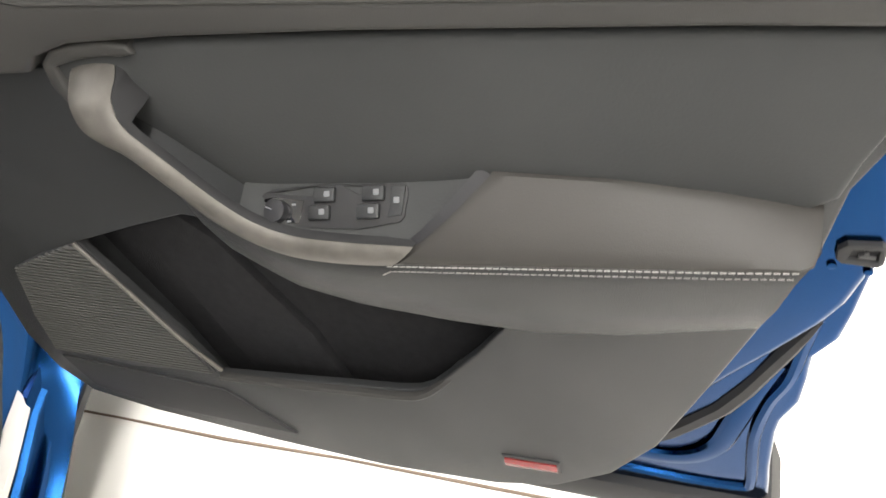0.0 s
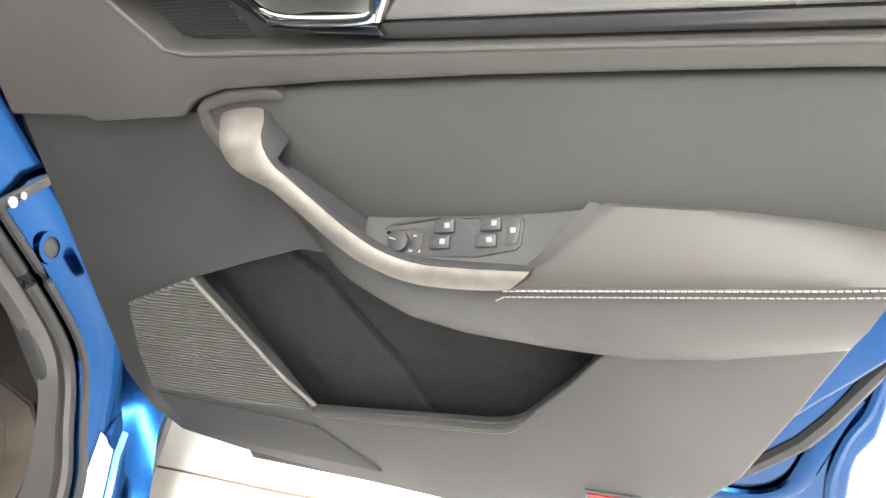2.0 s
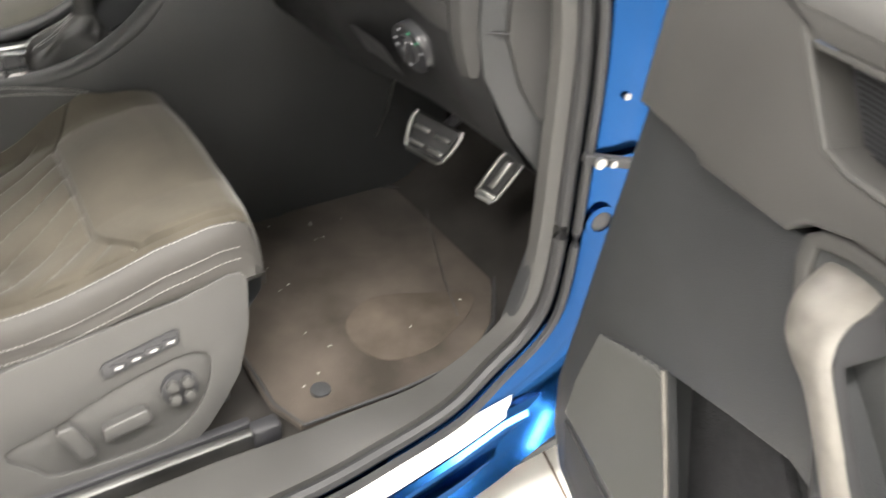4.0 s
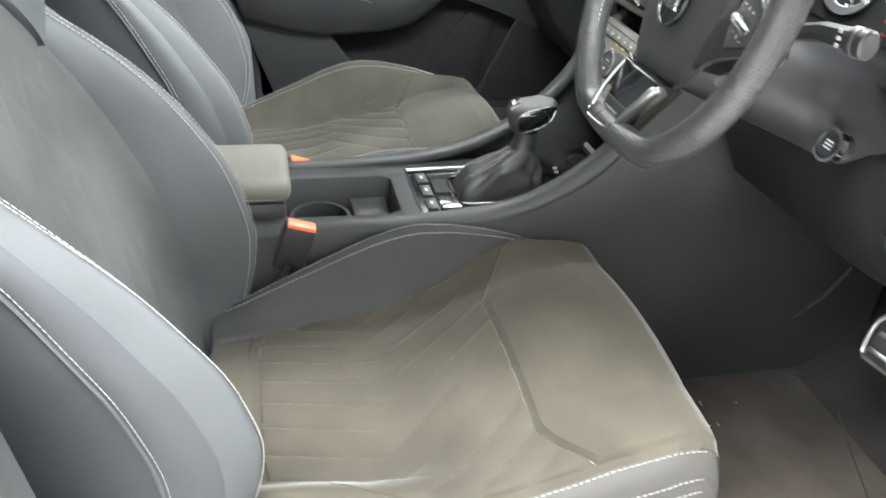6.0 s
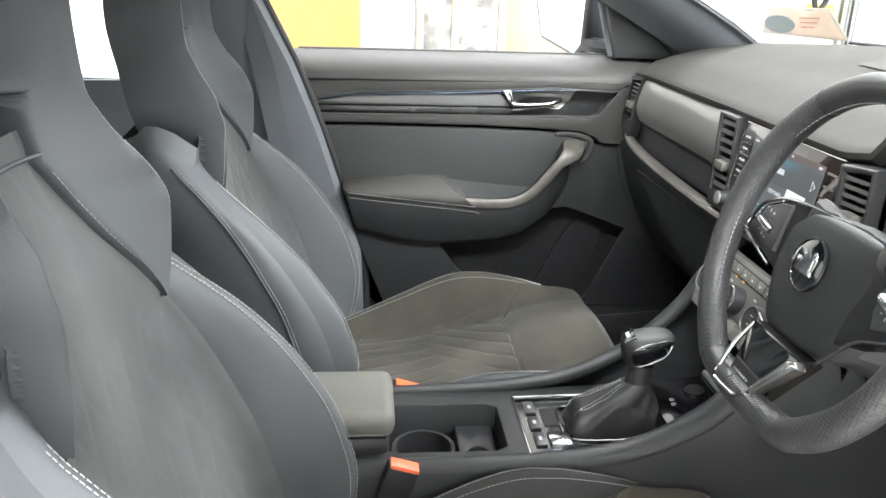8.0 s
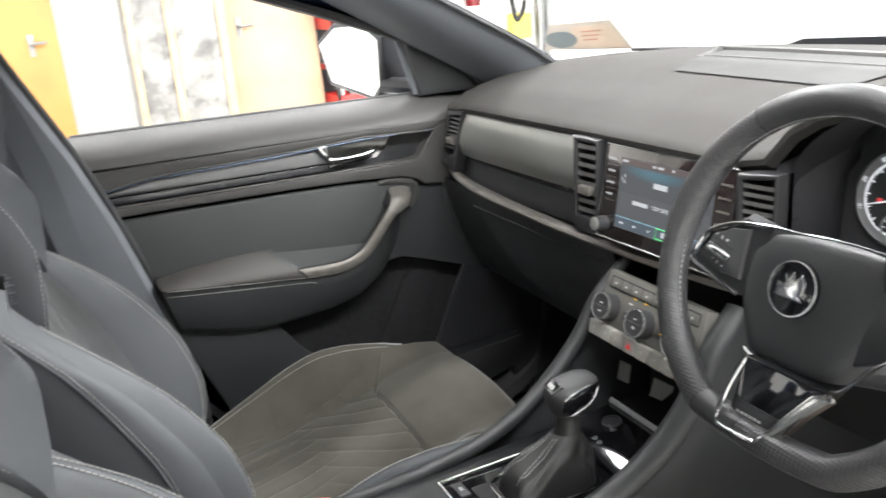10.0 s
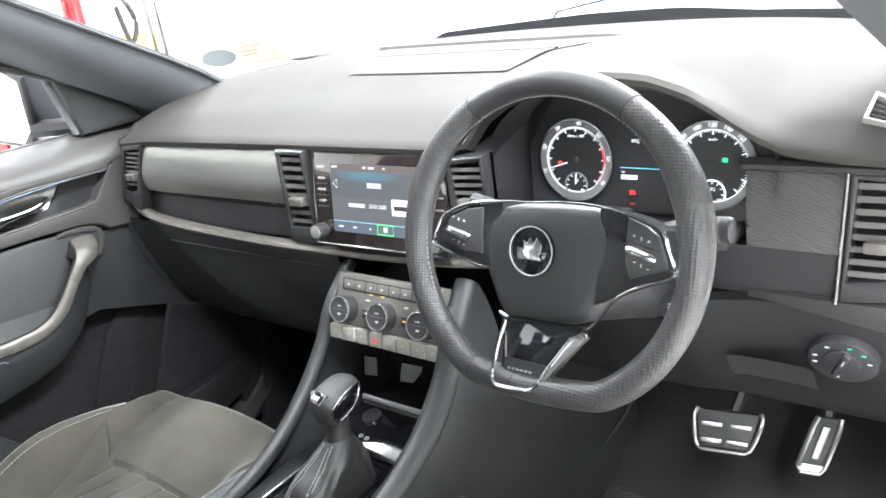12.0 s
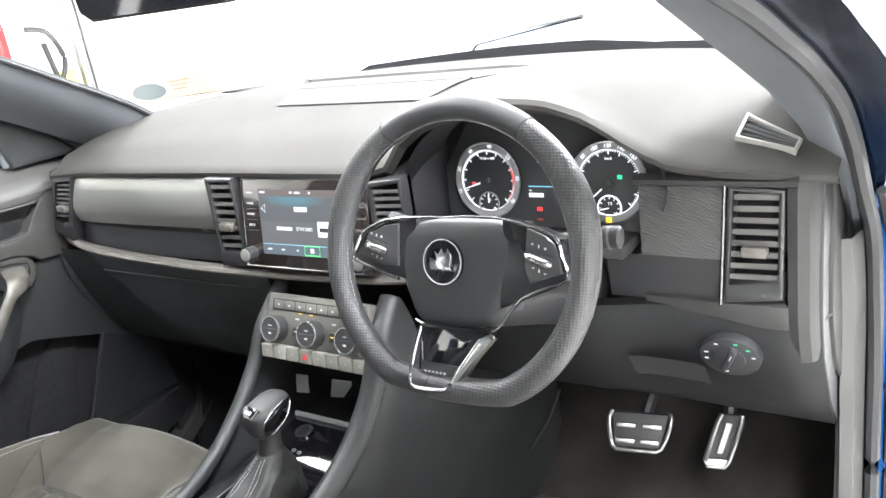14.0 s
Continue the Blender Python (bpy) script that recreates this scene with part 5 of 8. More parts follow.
for gx, marks, red_from, needle, sub in ((-0.099, ["10", "20", "30", "40", "50", "60", "70"], 0.80, 198, ["50", "90"]), (0.099, ["0", "20", "40", "60", "80", "100", "120", "140", "160"], None, 222, ["1/2", "1/1"])):
    D = CL @ pose(gx, 0.0, 0.0)
    dl = part("dial", disc(0.058, -0.004, 0.001, D, 40), DEEP, clus, "round white-lit dial")
    part("dial_ring", ring(0.0475, 0.0575, 0.001, 0.004, D, 48), DIALG, dl)
    part("dial_rim", ring(0.0570, 0.0592, 0.0, 0.006, D, 48), CHROME, dl)
    part("dial_line", ring(0.0462, 0.0474, 0.001, 0.002, D, 48), DIALW, dl)
    tick = bmesh.new()
    for k in range(61):
        a = radians(225 - 270 * k / 60)
        long = k % 10 == 5 or k % 10 == 0
        block(0.040 if long else 0.0435, 0.0465, -0.0006 if long else -0.0003, 0.0006 if long else 0.0003, 0.0012, 0.0022, 0, D @ pose(0, 0, 0, 0, 0, math.degrees(a)), bm=tick)
    part("tick_marks", tick, DIALW, dl, flat=True)["kind"] = "stuff"
    n = len(marks)
    for k, w in enumerate(marks):
        a = radians((200 if gx < 0 else 225) - (235 if gx < 0 else 270) * k / (n - 1 if gx < 0 else n + 3))
        words(w, 0.0078, D @ pose(0.0525 * math.cos(a), 0.0525 * math.sin(a), 0.0045, 0, 0, math.degrees(a) - 90), DIALW, dl, "numeral")
    words("1/min x 100" if gx < 0 else "km/h", 0.0055, D @ pose(0, 0.034, 0.002), DIALW, dl, "numeral")
    if red_from:
        rz = [(0.0455 * math.cos(radians(a)), 0.0455 * math.sin(radians(a))) for a in range(26, -42, -4)]
        part("red_zone", tube([D @ Vector((a, b, 0.0025)) for a, b in rz], 0.0022, 0.0006), REDMARK, dl)
    nd = D @ pose(0, 0.0, 0, 0, 0, needle)
    part("needle", plate([(0.014, -0.001), (0.044, -0.0005), (0.044, 0.0005), (0.014, 0.001)], (), 0.004, 0.005, nd), DIALW, dl)
    part("needle_hub", disc(0.004, 0.002, 0.005, D, 16), HARD, dl)
    S = D @ pose(0.0, -0.036, 0.002)
    part("sub_dial", ring(0.0165, 0.0185, 0.0, 0.0015, S, 30), DIALW if gx > 0 else DIALG, dl)
    for k in range(9):
        part("sub_tick", block(0.0125, 0.016, -0.0004, 0.0004, 0, 0.001, 0, S @ pose(0, 0, 0, 0, 0, 215 - 250 * k / 8)), DIALW, dl)
    part("sub_needle", block(0.001, 0.014, -0.0008, 0.0008, 0.001, 0.002, 0, S @ pose(0, 0, 0, 0, 0, 92 if gx < 0 else 195)), DIALW, dl)
    for k, w in enumerate(sub):
        words(w, 0.0055, S @ pose(0.001 + 0.009 * k - (0 if gx < 0 else 0.0), 0.006 - 0.014 * k, 0.0012), DIALW, dl, "numeral")
    part("warning_lamp", block(-0.0035, 0.0035, -0.003, 0.003, 0.001, 0.0022, 0.001, D @ pose(-0.026 if gx < 0 else 0.016, -0.006 if gx < 0 else 0.008, 0)), REDMARK if gx < 0 else GREENMARK, dl)
    if gx > 0:
        part("warning_lamp", block(-0.004, 0.004, -0.004, 0.004, 0.001, 0.0022, 0.001, D @ pose(0.0, -0.053, 0.004)), AMBER, dl)
words("eng", 0.008, CL @ pose(-0.008, 0.03, 0.001), DIALW, clus, "numeral")
part("display_line", block(-0.03, 0.03, -0.0005, 0.0005, 0.001, 0.0016, 0, CL @ pose(0.0, -0.008, 0)), glow("cyan_line", (0.3, 0.8, 1), 0.8), clus)
words("km", 0.004, CL @ pose(-0.026, -0.014, 0.001), DIALW, clus, "numeral")
part("print_bar", block(-0.012, 0.012, -0.003, 0.003, 0.001, 0.0016, 0, CL @ pose(-0.017, -0.021, 0)), DIALW, clus)
part("warning_lamp", block(-0.0045, 0.0045, -0.003, 0.003, 0.001, 0.0022, 0.001, CL @ pose(-0.012, -0.042, 0)), REDMARK, clus)
part("warning_glow", block(-0.0045, 0.0045, -0.0015, 0.0015, 0.001, 0.0018, 0, CL @ pose(-0.012, -0.058, 0)), surf("dull_red", (0.3, 0.02, 0.02), 0.3, bump=0), clus)

# ---- touch screen ----
scr = tagged(empty("touch_screen", (0, 0.14, 1.0)), "glossy black touch screen showing a radio station list", "screen")
SC = axes((0.003, 0.122, 1.078), (1, 0.03, 0), (0, 0.15, 0.989), (0.03, -0.989, 0.15))
# Black bezel tinted brown, a reflection in its glass put into the colour.
part("screen_glass", plate([(-0.138, -0.074), (0.134, -0.074), (0.134, 0.074), (-0.133, 0.074)], (), -0.012, 0.0, SC, 0.002), surf("bezel_with_brown_reflection", (0.016, 0.011, 0.010), 0.1, vary=0.05, bump=0, coat=1.0), scr)
part("screen_edge", tube([SC @ Vector(q) for q in ((-0.1385, -0.0745, 0), (0.1345, -0.0745, 0), (0.1345, 0.0745, 0), (-0.1335, 0.0745, 0))], 0.0014, closed=True), CHROME, scr)
UI = part("display", block(-0.096, 0.10, -0.052, 0.058, 0.0005, 0.0010, 0, SC), glow("display_grey", (0.08, 0.082, 0.085), 0.8), scr, "lit grey radio display", flat=True)
gl, gt, gb = nodes_of("display_blue_fade")
gco, ggr, gmp, grp = (gt.nodes.new("ShaderNode" + k) for k in ("TexCoord", "TexGradient", "Mapping", "ValToRGB"))
ggr.gradient_type = "SPHERICAL"
gmp.inputs["Location"].default_value = (-0.5, -0.9, 0)
gmp.inputs["Location"].default_value = (-0.9, 0, -2.0)
gmp.inputs["Scale"].default_value = (1.9, 1.0, 2.0)
gt.links.new(gco.outputs["Generated"], gmp.inputs[0])
gt.links.new(gmp.outputs[0], ggr.inputs[0])
gt.links.new(ggr.outputs["Fac"], grp.inputs[0])
grp.color_ramp.elements[0].color = (0.06, 0.065, 0.07, 1)
grp.color_ramp.elements[1].color = (0.04, 0.33, 0.45, 1)
gt.links.new(grp.outputs[0], gb.inputs["Emission Color"])
gb.inputs["Emission Strength"].default_value = 0.8
gb.inputs["Base Color"].default_value = (0.02, 0.02, 0.02, 1)
part("display_panel", block(-0.094, 0.098, 0.005, 0.046, 0.001, 0.0014, 0, SC), gl, UI, flat=True)
part("top_bar", block(-0.095, 0.099, 0.049, 0.057, 0.001, 0.0014, 0, SC), glow("bar_brown", (0.12, 0.08, 0.07), 0.7), UI, flat=True)
part("bottom_bar", block(-0.095, 0.099, -0.051, -0.034, 0.001, 0.0014, 0, SC), glow("bar_blue_grey", (0.07, 0.09, 0.11), 0.8), UI, flat=True)
part("bar_line", block(-0.095, 0.099, -0.0345, -0.0335, 0.0014, 0.0018, 0, SC), glow("bar_cyan", (0.3, 0.6, 0.7), 0.8), UI, flat=True)
for bx, w in ((-0.08, 0.010), (-0.05, 0.007), (-0.018, 0.004)):
    part("bar_symbol", block(bx - w / 2, bx + w / 2, -0.0445, -0.0415, 0.0014, 0.0018, 0, SC), WHITEMARK, UI, flat=True)
part("green_frame", tube([SC @ Vector((a, b, 0.0016)) for a, b in ((-0.002, -0.05), (0.030, -0.05), (0.030, -0.0345), (-0.002, -0.0345))], 0.0009, closed=True), glow("green_frame", (0.1, 0.9, 0.2), 0.9), UI)
part("bar_symbol", block(0.010, 0.018, -0.046, -0.038, 0.0014, 0.0018, 0, SC @ pose(0, 0, 0)), WHITEMARK, UI, flat=True)
part("title_bar", block(-0.018, 0.010, 0.022, 0.030, 0.0014, 0.0018, 0, SC), WHITEMARK, UI, flat=True)
part("print_bar", block(-0.060, -0.026, -0.010, -0.004, 0.0014, 0.0018, 0, SC), WHITEMARK, UI, flat=True)
words("STAY SAFE", 0.0088, SC @ pose(0.001, -0.007, 0.0016), WHITEMARK, UI, "lettering", 0.82)
part("station_logo", block(0.030, 0.078, -0.018, 0.007, 0.0014, 0.002, 0, SC), glow("logo_white", (0.9, 0.9, 0.9), 0.9), UI, flat=True)
part("logo_shape", block(0.034, 0.073, -0.010, -0.003, 0.002, 0.0023, 0, SC), surf("logo_dark", (0.03, 0.03, 0.03), 0.5, bump=0), UI, flat=True)
for s in (-1, 1):
    part("arrow", tube([SC @ Vector((s * a, b, 0.0016)) for a, b in ((0.083, 0.033), (0.091, 0.026), (0.083, 0.019))], 0.0008, closed=True), WHITEMARK, UI)
for a, w in ((-0.086, 0.012), (-0.022, 0.006), (-0.008, 0.012), (0.018, 0.004), (0.09, 0.008)):
    part("status_mark", block(a - w / 2, a + w / 2, 0.0515, 0.055, 0.0014, 0.0018, 0, SC), WHITEMARK, UI, flat=True)
for k, w in enumerate(("RADIO", "MEDIA", "PHONE", "VOICE")):
    words(w, 0.0052, SC @ pose(-0.1175, 0.052 - 0.0185 * k, 0.0006), WHITEMARK, scr, "lettering")
    part("key_line", block(-0.128, -0.104, 0.0425 - 0.0185 * k, 0.0430 - 0.0185 * k, 0.0002, 0.0008, 0, SC), SATIN, scr, flat=True)
    part("key_bar", block(0.106, 0.128, 0.050 - 0.0185 * k, 0.053 - 0.0185 * k, 0.0002, 0.0008, 0, SC), SATIN, scr, flat=True)
for s in (-1, 1):
    kn = part("screen_knob", disc(0.0125, 0, 0.020, SC @ pose(s * 0.121, -0.053, 0), 28, 0.002), HARD, scr, "round dark knob with a metal face")
    part("knob_face", disc(0.0105, 0.0195, 0.0212, SC @ pose(s * 0.121, -0.053, 0), 28, 0.001), BRUSH, kn)

# ---- climate panel ----
RINGCHROME = surf("satin_chrome_ring", (0.55, 0.55, 0.54), 0.25, 0.85, bump=0)
ROWGREY = surf("satin_grey_button", (0.34, 0.33, 0.30), 0.42, 0.3, bump=0)
cp = tagged(empty("climate_panel", (0.013, 0.1, 0.85)), "dark grey climate control panel with three chrome-ringed dials", "control panel")
CP = axes((0.012, 0.091, 0.912), (1, 0, 0), (0, 0.36, 0.933), (0, -0.933, 0.36))
part("panel_face", plate([(-0.118, -0.040), (0.118, -0.040), (0.110, 0.046), (-0.110, 0.046)], (), -0.02, 0.0, CP, 0.004), surf("panel_grey", (0.105, 0.102, 0.092), 0.42, 0.2, grain=900, bump=0.1), cp)
part("key_frame", block(-0.099, 0.101, 0.0185, 0.0385, 0.0, 0.0012, 0.0005, CP), RUBBER, cp)
for k in range(8):
    b = part("panel_key", block(-0.095 + 0.0245 * k, -0.0725 + 0.0245 * k, 0.021, 0.036, 0.0, 0.0024, 0.001, CP), bpy.data.materials["panel_grey"], cp)
    part("key_mark", block(-0.0855 + 0.0245 * k, -0.082 + 0.0245 * k, 0.0268, 0.0298, 0.003, 0.0034, 0, CP), DULLMARK, b)
    if k in (2, 3):
        part("key_lamp", block(-0.087 + 0.0245 * k, -0.080 + 0.0245 * k, 0.0165, 0.018, 0.0, 0.0008, 0, CP), AMBER, cp)
for k, dx in enumerate((-0.083, 0.0, 0.083)):
    P = CP @ pose(dx, -0.012, 0)
    b = part("climate_dial", disc(0.0225, 0.0, 0.020, P, 32, 0.002), RUBBER, cp, "black dial with a chrome ring")
    part("dial_ring", ring(0.0197, 0.0216, 0.016, 0.0222, P), RINGCHROME, b)
    part("dial_face", disc(0.0199, 0.0185, 0.0205, P, 28), RUBBER, b)
    part("dial_mark", block(-0.016, 0.016, -0.0003, 0.0003, 0.0204, 0.0209, 0, P), SATIN, b)
    part("dial_mark", block(-0.005, 0.003, 0.005, 0.0065, 0.0204, 0.0209, 0, P), DULLMARK, b)
    part("dial_mark", block(-0.003, 0.003, -0.009, -0.006, 0.0204, 0.0209, 0, P), DULLMARK, b)
for dx in (-0.041, 0.041):
    b = part("panel_key", block(dx - 0.007, dx + 0.007, -0.022, -0.006, 0.0, 0.003, 0.001, CP), HARD, cp)
    part("key_mark", block(dx - 0.003, dx + 0.003, -0.0145, -0.0125, 0.003, 0.0034, 0, CP), DULLMARK if dx < 0 else AMBER, b)
    part("key_mark", block(dx - 0.004, dx + 0.004, 0.006, 0.0085, 0.0, 0.0006, 0, CP), DULLMARK, cp)
BR = CP @ pose(0, -0.052, -0.002, 12, 0, 0)
for k in range(8):
    b = part("row_button", block(-0.118 + 0.0295 * k, -0.0905 + 0.0295 * k, -0.012, 0.012, -0.01, 0.006, 0.002, BR), ROWGREY, cp)
    cx = -0.104 + 0.0295 * k
    if k == 3:
        part("hazard_mark", plate([(cx - 0.006, -0.004), (cx + 0.006, -0.004), (cx, 0.006)], (), 0.006, 0.0066, BR), REDMARK, b, "red hazard triangle")
    else:
        part("button_mark", block(cx - 0.0022, cx + 0.0022, -0.001, 0.003, 0.006, 0.0063, 0, BR), DULLMARK, b)

# ---- steering wheel ----
sw = tagged(empty("steering_wheel", (0.405, 0.05, 1.1)), "black leather flat-bottomed steering wheel with chrome trim", "steering wheel")
SW = axes((0.404, -0.046, 1.118), (1, 0, 0), (0, 0.292, 0.956), (0, -0.956, 0.292))


def rim_at(a):
    r = 0.172
    x, y = r * math.cos(a), r * math.sin(a)
    lim = -0.152
    if y < lim:
        y = lim + (y - lim) * 0.35
    return SW @ Vector((x, y, 0))


def rim_piece(a0, a1, n, fat, mat_, name, label=""):
    angs = [radians(a0 + (a1 - a0) * i / n) for i in range(n + 1)]
    return part(name, tube([rim_at(a) for a in angs], fat, [0.0165] * (n + 1) if not isinstance(fat, list) else [0.0165] * (n + 1), n=16, up=SW.to_3x3() @ Vector((0, 0, 1))), mat_, sw, label)


def side_fat(a0, a1, n):
    """The rim swells at the thumb rests and where it runs into the flat bottom."""
    out = []
    for i in range(n + 1):
        a = a0 + (a1 - a0) * i / n
        m = (a if a < 200 else a - 360) if a0 < 57 else 180 - a
        out.append(0.0158 + 0.0028 * math.exp(-((m - 20) / 16) ** 2) + 0.0010 * math.exp(-((m + 45) / 20) ** 2) - 0.0016 * max(0.0, (m - 40) / 20))
    return out


rim_piece(57, 123, 24, 0.0152, WLEATHER, "rim_top", "smooth leather rim")
rim_piece(-97, 57, 56, side_fat(-97, 57, 56), PERF, "rim_side", "perforated leather rim")
rim_piece(123, 243, 44, side_fat(123, 243, 44), PERF, "rim_side", "perforated leather rim")
rim_piece(243, 263, 10, 0.0160, WLEATHER, "rim_bottom", "smooth leather rim")
for a in (57, 123, 243, 263):
    p = rim_at(radians(a))
    t = (rim_at(radians(a + 1)) - p).normalized() * 0.0007
    part("rim_seam", tube([p - t, p + t], 0.0158, 0.017, n=16, up=SW.to_3x3() @ Vector((0, 0, 1))), BLACKLINE, sw)
for a0, a1 in ((20, 120), (60, 160), (165, 245), (295, 350)):
    path = []
    for i in range(60):
        a = radians(a0 + (a1 - a0) * i / 59)
        p = rim_at(a)
        c = SW @ Vector((0, 0, 0))
        path.append(p + (c - p).normalized() * 0.0155 + (SW.to_3x3() @ Vector((0, 0, 1))) * 0.003)
    part("rim_stitching", stitches(path, step=0.006, length=0.0036, r=0.00055), GREYTHREAD, sw, "grey rim stitching")
pad = [(-0.084, -0.004), (-0.082, 0.018), (-0.070, 0.031), (-0.045, 0.039), (0.005, 0.042), (0.055, 0.042), (0.077, 0.036), (0.086, 0.018), (0.081, -0.018), (0.052, -0.074), (0.024, -0.088), (-0.018, -0.092), (-0.052, -0.087), (-0.071, -0.057), (-0.083, -0.028)]
smooth = [(q.x, q.y) for q in spline([(a, b, 0) for a, b in pad], 4, True)]
HB = SW @ pose(-0.012, -0.006, -0.044)
hub = []
for sc_, cz, ox in ((1.0, -0.045, 0.004), (1.0, -0.027, 0.002), (0.985, -0.020, 0.0), (0.94, -0.0145, -0.002), (0.84, -0.0115, -0.004), (0.6, -0.0102, -0.006), (0.3, -0.0098, -0.008), (0.03, -0.0097, -0.010)):
    hub.append([SW @ Vector((a * sc_ + ox, b * sc_ - 0.022 * (1 - sc_), cz)) for a, b in smooth])
part("airbag_cover", sheet(hub, close_j=True, cap=True), PLASTIC, sw, "grained dark grey airbag cover", angle=60)
badge = part("badge", disc(0.0285, 0.033, 0.038, HB @ pose(-0.004, -0.004, 0), 36, 0.001), GLOSS, sw, "round black and chrome badge")
part("badge_ring", ring(0.0262, 0.0276, 0.037, 0.0390, HB @ pose(-0.004, -0.004, 0)), TRIMCHROME, badge)
part("badge_shape", plate([(-0.016, -0.010), (0.016, -0.010), (0.012, -0.005), (0.014, 0.008), (0.008, 0.016), (0.004, 0.008), (0.0, 0.017), (-0.005, 0.008), (-0.010, 0.013), (-0.008, 0.002), (-0.017, 0.004)], (), 0.037, 0.0405, HB @ pose(-0.004, -0.004, 0), 0.001), CHROME, badge)
part("cover_mark", block(-0.063, -0.059, -0.002, 0.0, 0.026, 0.0268, 0, HB), HARD, sw)
part("hub_body", plate([(-0.06, 0.04), (0.06, 0.04), (0.05, -0.07), (-0.05, -0.07)], (), -0.09, -0.05, SW, 0.01), HARD, sw)
PODBLACK = surf("satin_black_pod", (0.012, 0.012, 0.013), 0.26, bump=0)
PODGREY = surf("satin_charcoal_pod", (0.030, 0.030, 0.031), 0.34, bump=0)
SPOKES = {-1: [(-0.157, -0.012), (-0.150, 0.004), (-0.139, 0.020), (-0.104, 0.0355), (-0.06, 0.041), (-0.06, -0.040), (-0.09, -0.034), (-0.152, -0.0185)],
          1: [(0.06, 0.0445), (0.1026, 0.0358), (0.131, 0.0248), (0.139, 0.007), (0.1465, -0.011), (0.1425, -0.0205), (0.0925, -0.0435), (0.06, -0.060)]}
PODS = {-1: [(-0.143, -0.008), (-0.131, 0.017), (-0.108, 0.029), (-0.0855, 0.0325), (-0.0835, -0.020), (-0.11, -0.0195)],
        1: [(0.0945, 0.036), (0.117, 0.028), (0.129, 0.020), (0.136, 0.002), (0.1405, -0.012), (0.101, -0.026), (0.094, -0.010)]}
ROLL = {-1: ((-0.132, 0.0045), (-0.101, -0.003)), 1: ((0.097, 0.0048), (0.1275, -0.0045))}
EDGES = {-1: [(-0.02, 0.0425), (-0.055, 0.0415), (-0.104, 0.0355), (-0.139, 0.020), (-0.150, 0.004), (-0.1565, -0.0125), (-0.1515, -0.018), (-0.115, -0.028), (-0.083, -0.036)],
         1: [(-0.02, 0.0428), (0.02, 0.0455), (0.06, 0.0445), (0.1026, 0.0358), (0.131, 0.0248), (0.139, 0.007), (0.1465, -0.011), (0.1425, -0.0205), (0.118, -0.031), (0.0925, -0.0435), (0.079, -0.058), (0.062, -0.081), (0.045, -0.0895), (0.0055, -0.0945), (-0.03, -0.092), (-0.055, -0.084)]}
for s in (-1, 1):
    arm = part("spoke", plate(SPOKES[s], (), -0.045, -0.012, SW, 0.004), PODBLACK, sw)
    part("button_pod", plate(PODS[s], (), -0.02, -0.0075, SW, 0.002), PODGREY, arm)
    (ra_, rb_), (rc_, rd_) = ROLL[s]
    roller = part("roller", tube([SW @ Vector((ra_, rb_, -0.007)), SW @ Vector((ra_ * 0.85 + rc_ * 0.15, rb_ * 0.85 + rd_ * 0.15, -0.0055)), SW @ Vector((ra_ * 0.15 + rc_ * 0.85, rb_ * 0.15 + rd_ * 0.85, -0.0055)), SW @ Vector((rc_, rd_, -0.007))], [0.0042, 0.0058, 0.0058, 0.0042], n=16), CHROME, arm, "ribbed chrome roller")
    for k in range(5):
        f = 0.25 + 0.11 * k
        c_ = SW @ Vector((ra_ + (rc_ - ra_) * f, rb_ + (rd_ - rb_) * f, -0.0055))
        d_ = (SW.to_3x3() @ Vector((rc_ - ra_, rd_ - rb_, 0))).normalized() * 0.0005
        part("roller_groove", tube([c_ - d_, c_ + d_], 0.0060, n=14), TRIMCHROME, roller)
    for k, (da, db, w, h) in enumerate(((0.006, 0.0155, 0.0011, 0.0009), (0.014, 0.0155, 0.0007, 0.0019), (0.022, 0.016, 0.0014, 0.0012), (0.008, -0.0105, 0.0012, 0.0005), (0.0155, -0.011, 0.0006, 0.0018), (0.023, -0.0115, 0.0012, 0.0006))):
        xx_, yy_ = ra_ + da, rb_ + (rd_ - rb_) * da / 0.03 + db
        part("pod_mark", block(xx_ - w, xx_ + w, yy_ - h, yy_ + h, -0.0078, -0.0070, 0, SW), DULLMARK, arm)
    part("key_line", tube([SW @ Vector((ra_ - 0.004 * s, rb_ + 0.0095, -0.0074)), SW @ Vector((rc_ + 0.002, rd_ + 0.0095, -0.0074))], 0.0004, n=6), TRIMCHROME, arm)
    edge = spline([SW @ Vector((a, b, -0.0095)) for a, b in EDGES[s]], 5)
    part("chrome_edge", tube(edge, [0.0009 + 0.0011 * min(1.0, 4 * i / len(edge)) for i in range(len(edge))], n=8), TRIMCHROME, arm, "thin chrome edge")
low = part("lower_spoke", plate([(-0.039, -0.086), (0.056, -0.086), (0.010, -0.156), (-0.042, -0.158)], (), -0.022, 0.004, SW, 0.003), GLOSS, sw, "chrome framed lower spoke")
part("spoke_inlay", plate([(-0.036, -0.130), (0.018, -0.130), (0.006, -0.152), (-0.037, -0.153)], (), 0.004, 0.0062, SW, 0.002), HARD, low)
for k in range(6):
    part("inlay_letter_bar", block(-0.030 + 0.0055 * k, -0.0265 + 0.0055 * k, -0.1425, -0.1400, 0.0062, 0.0066, 0, SW), GREYTHREAD, low)
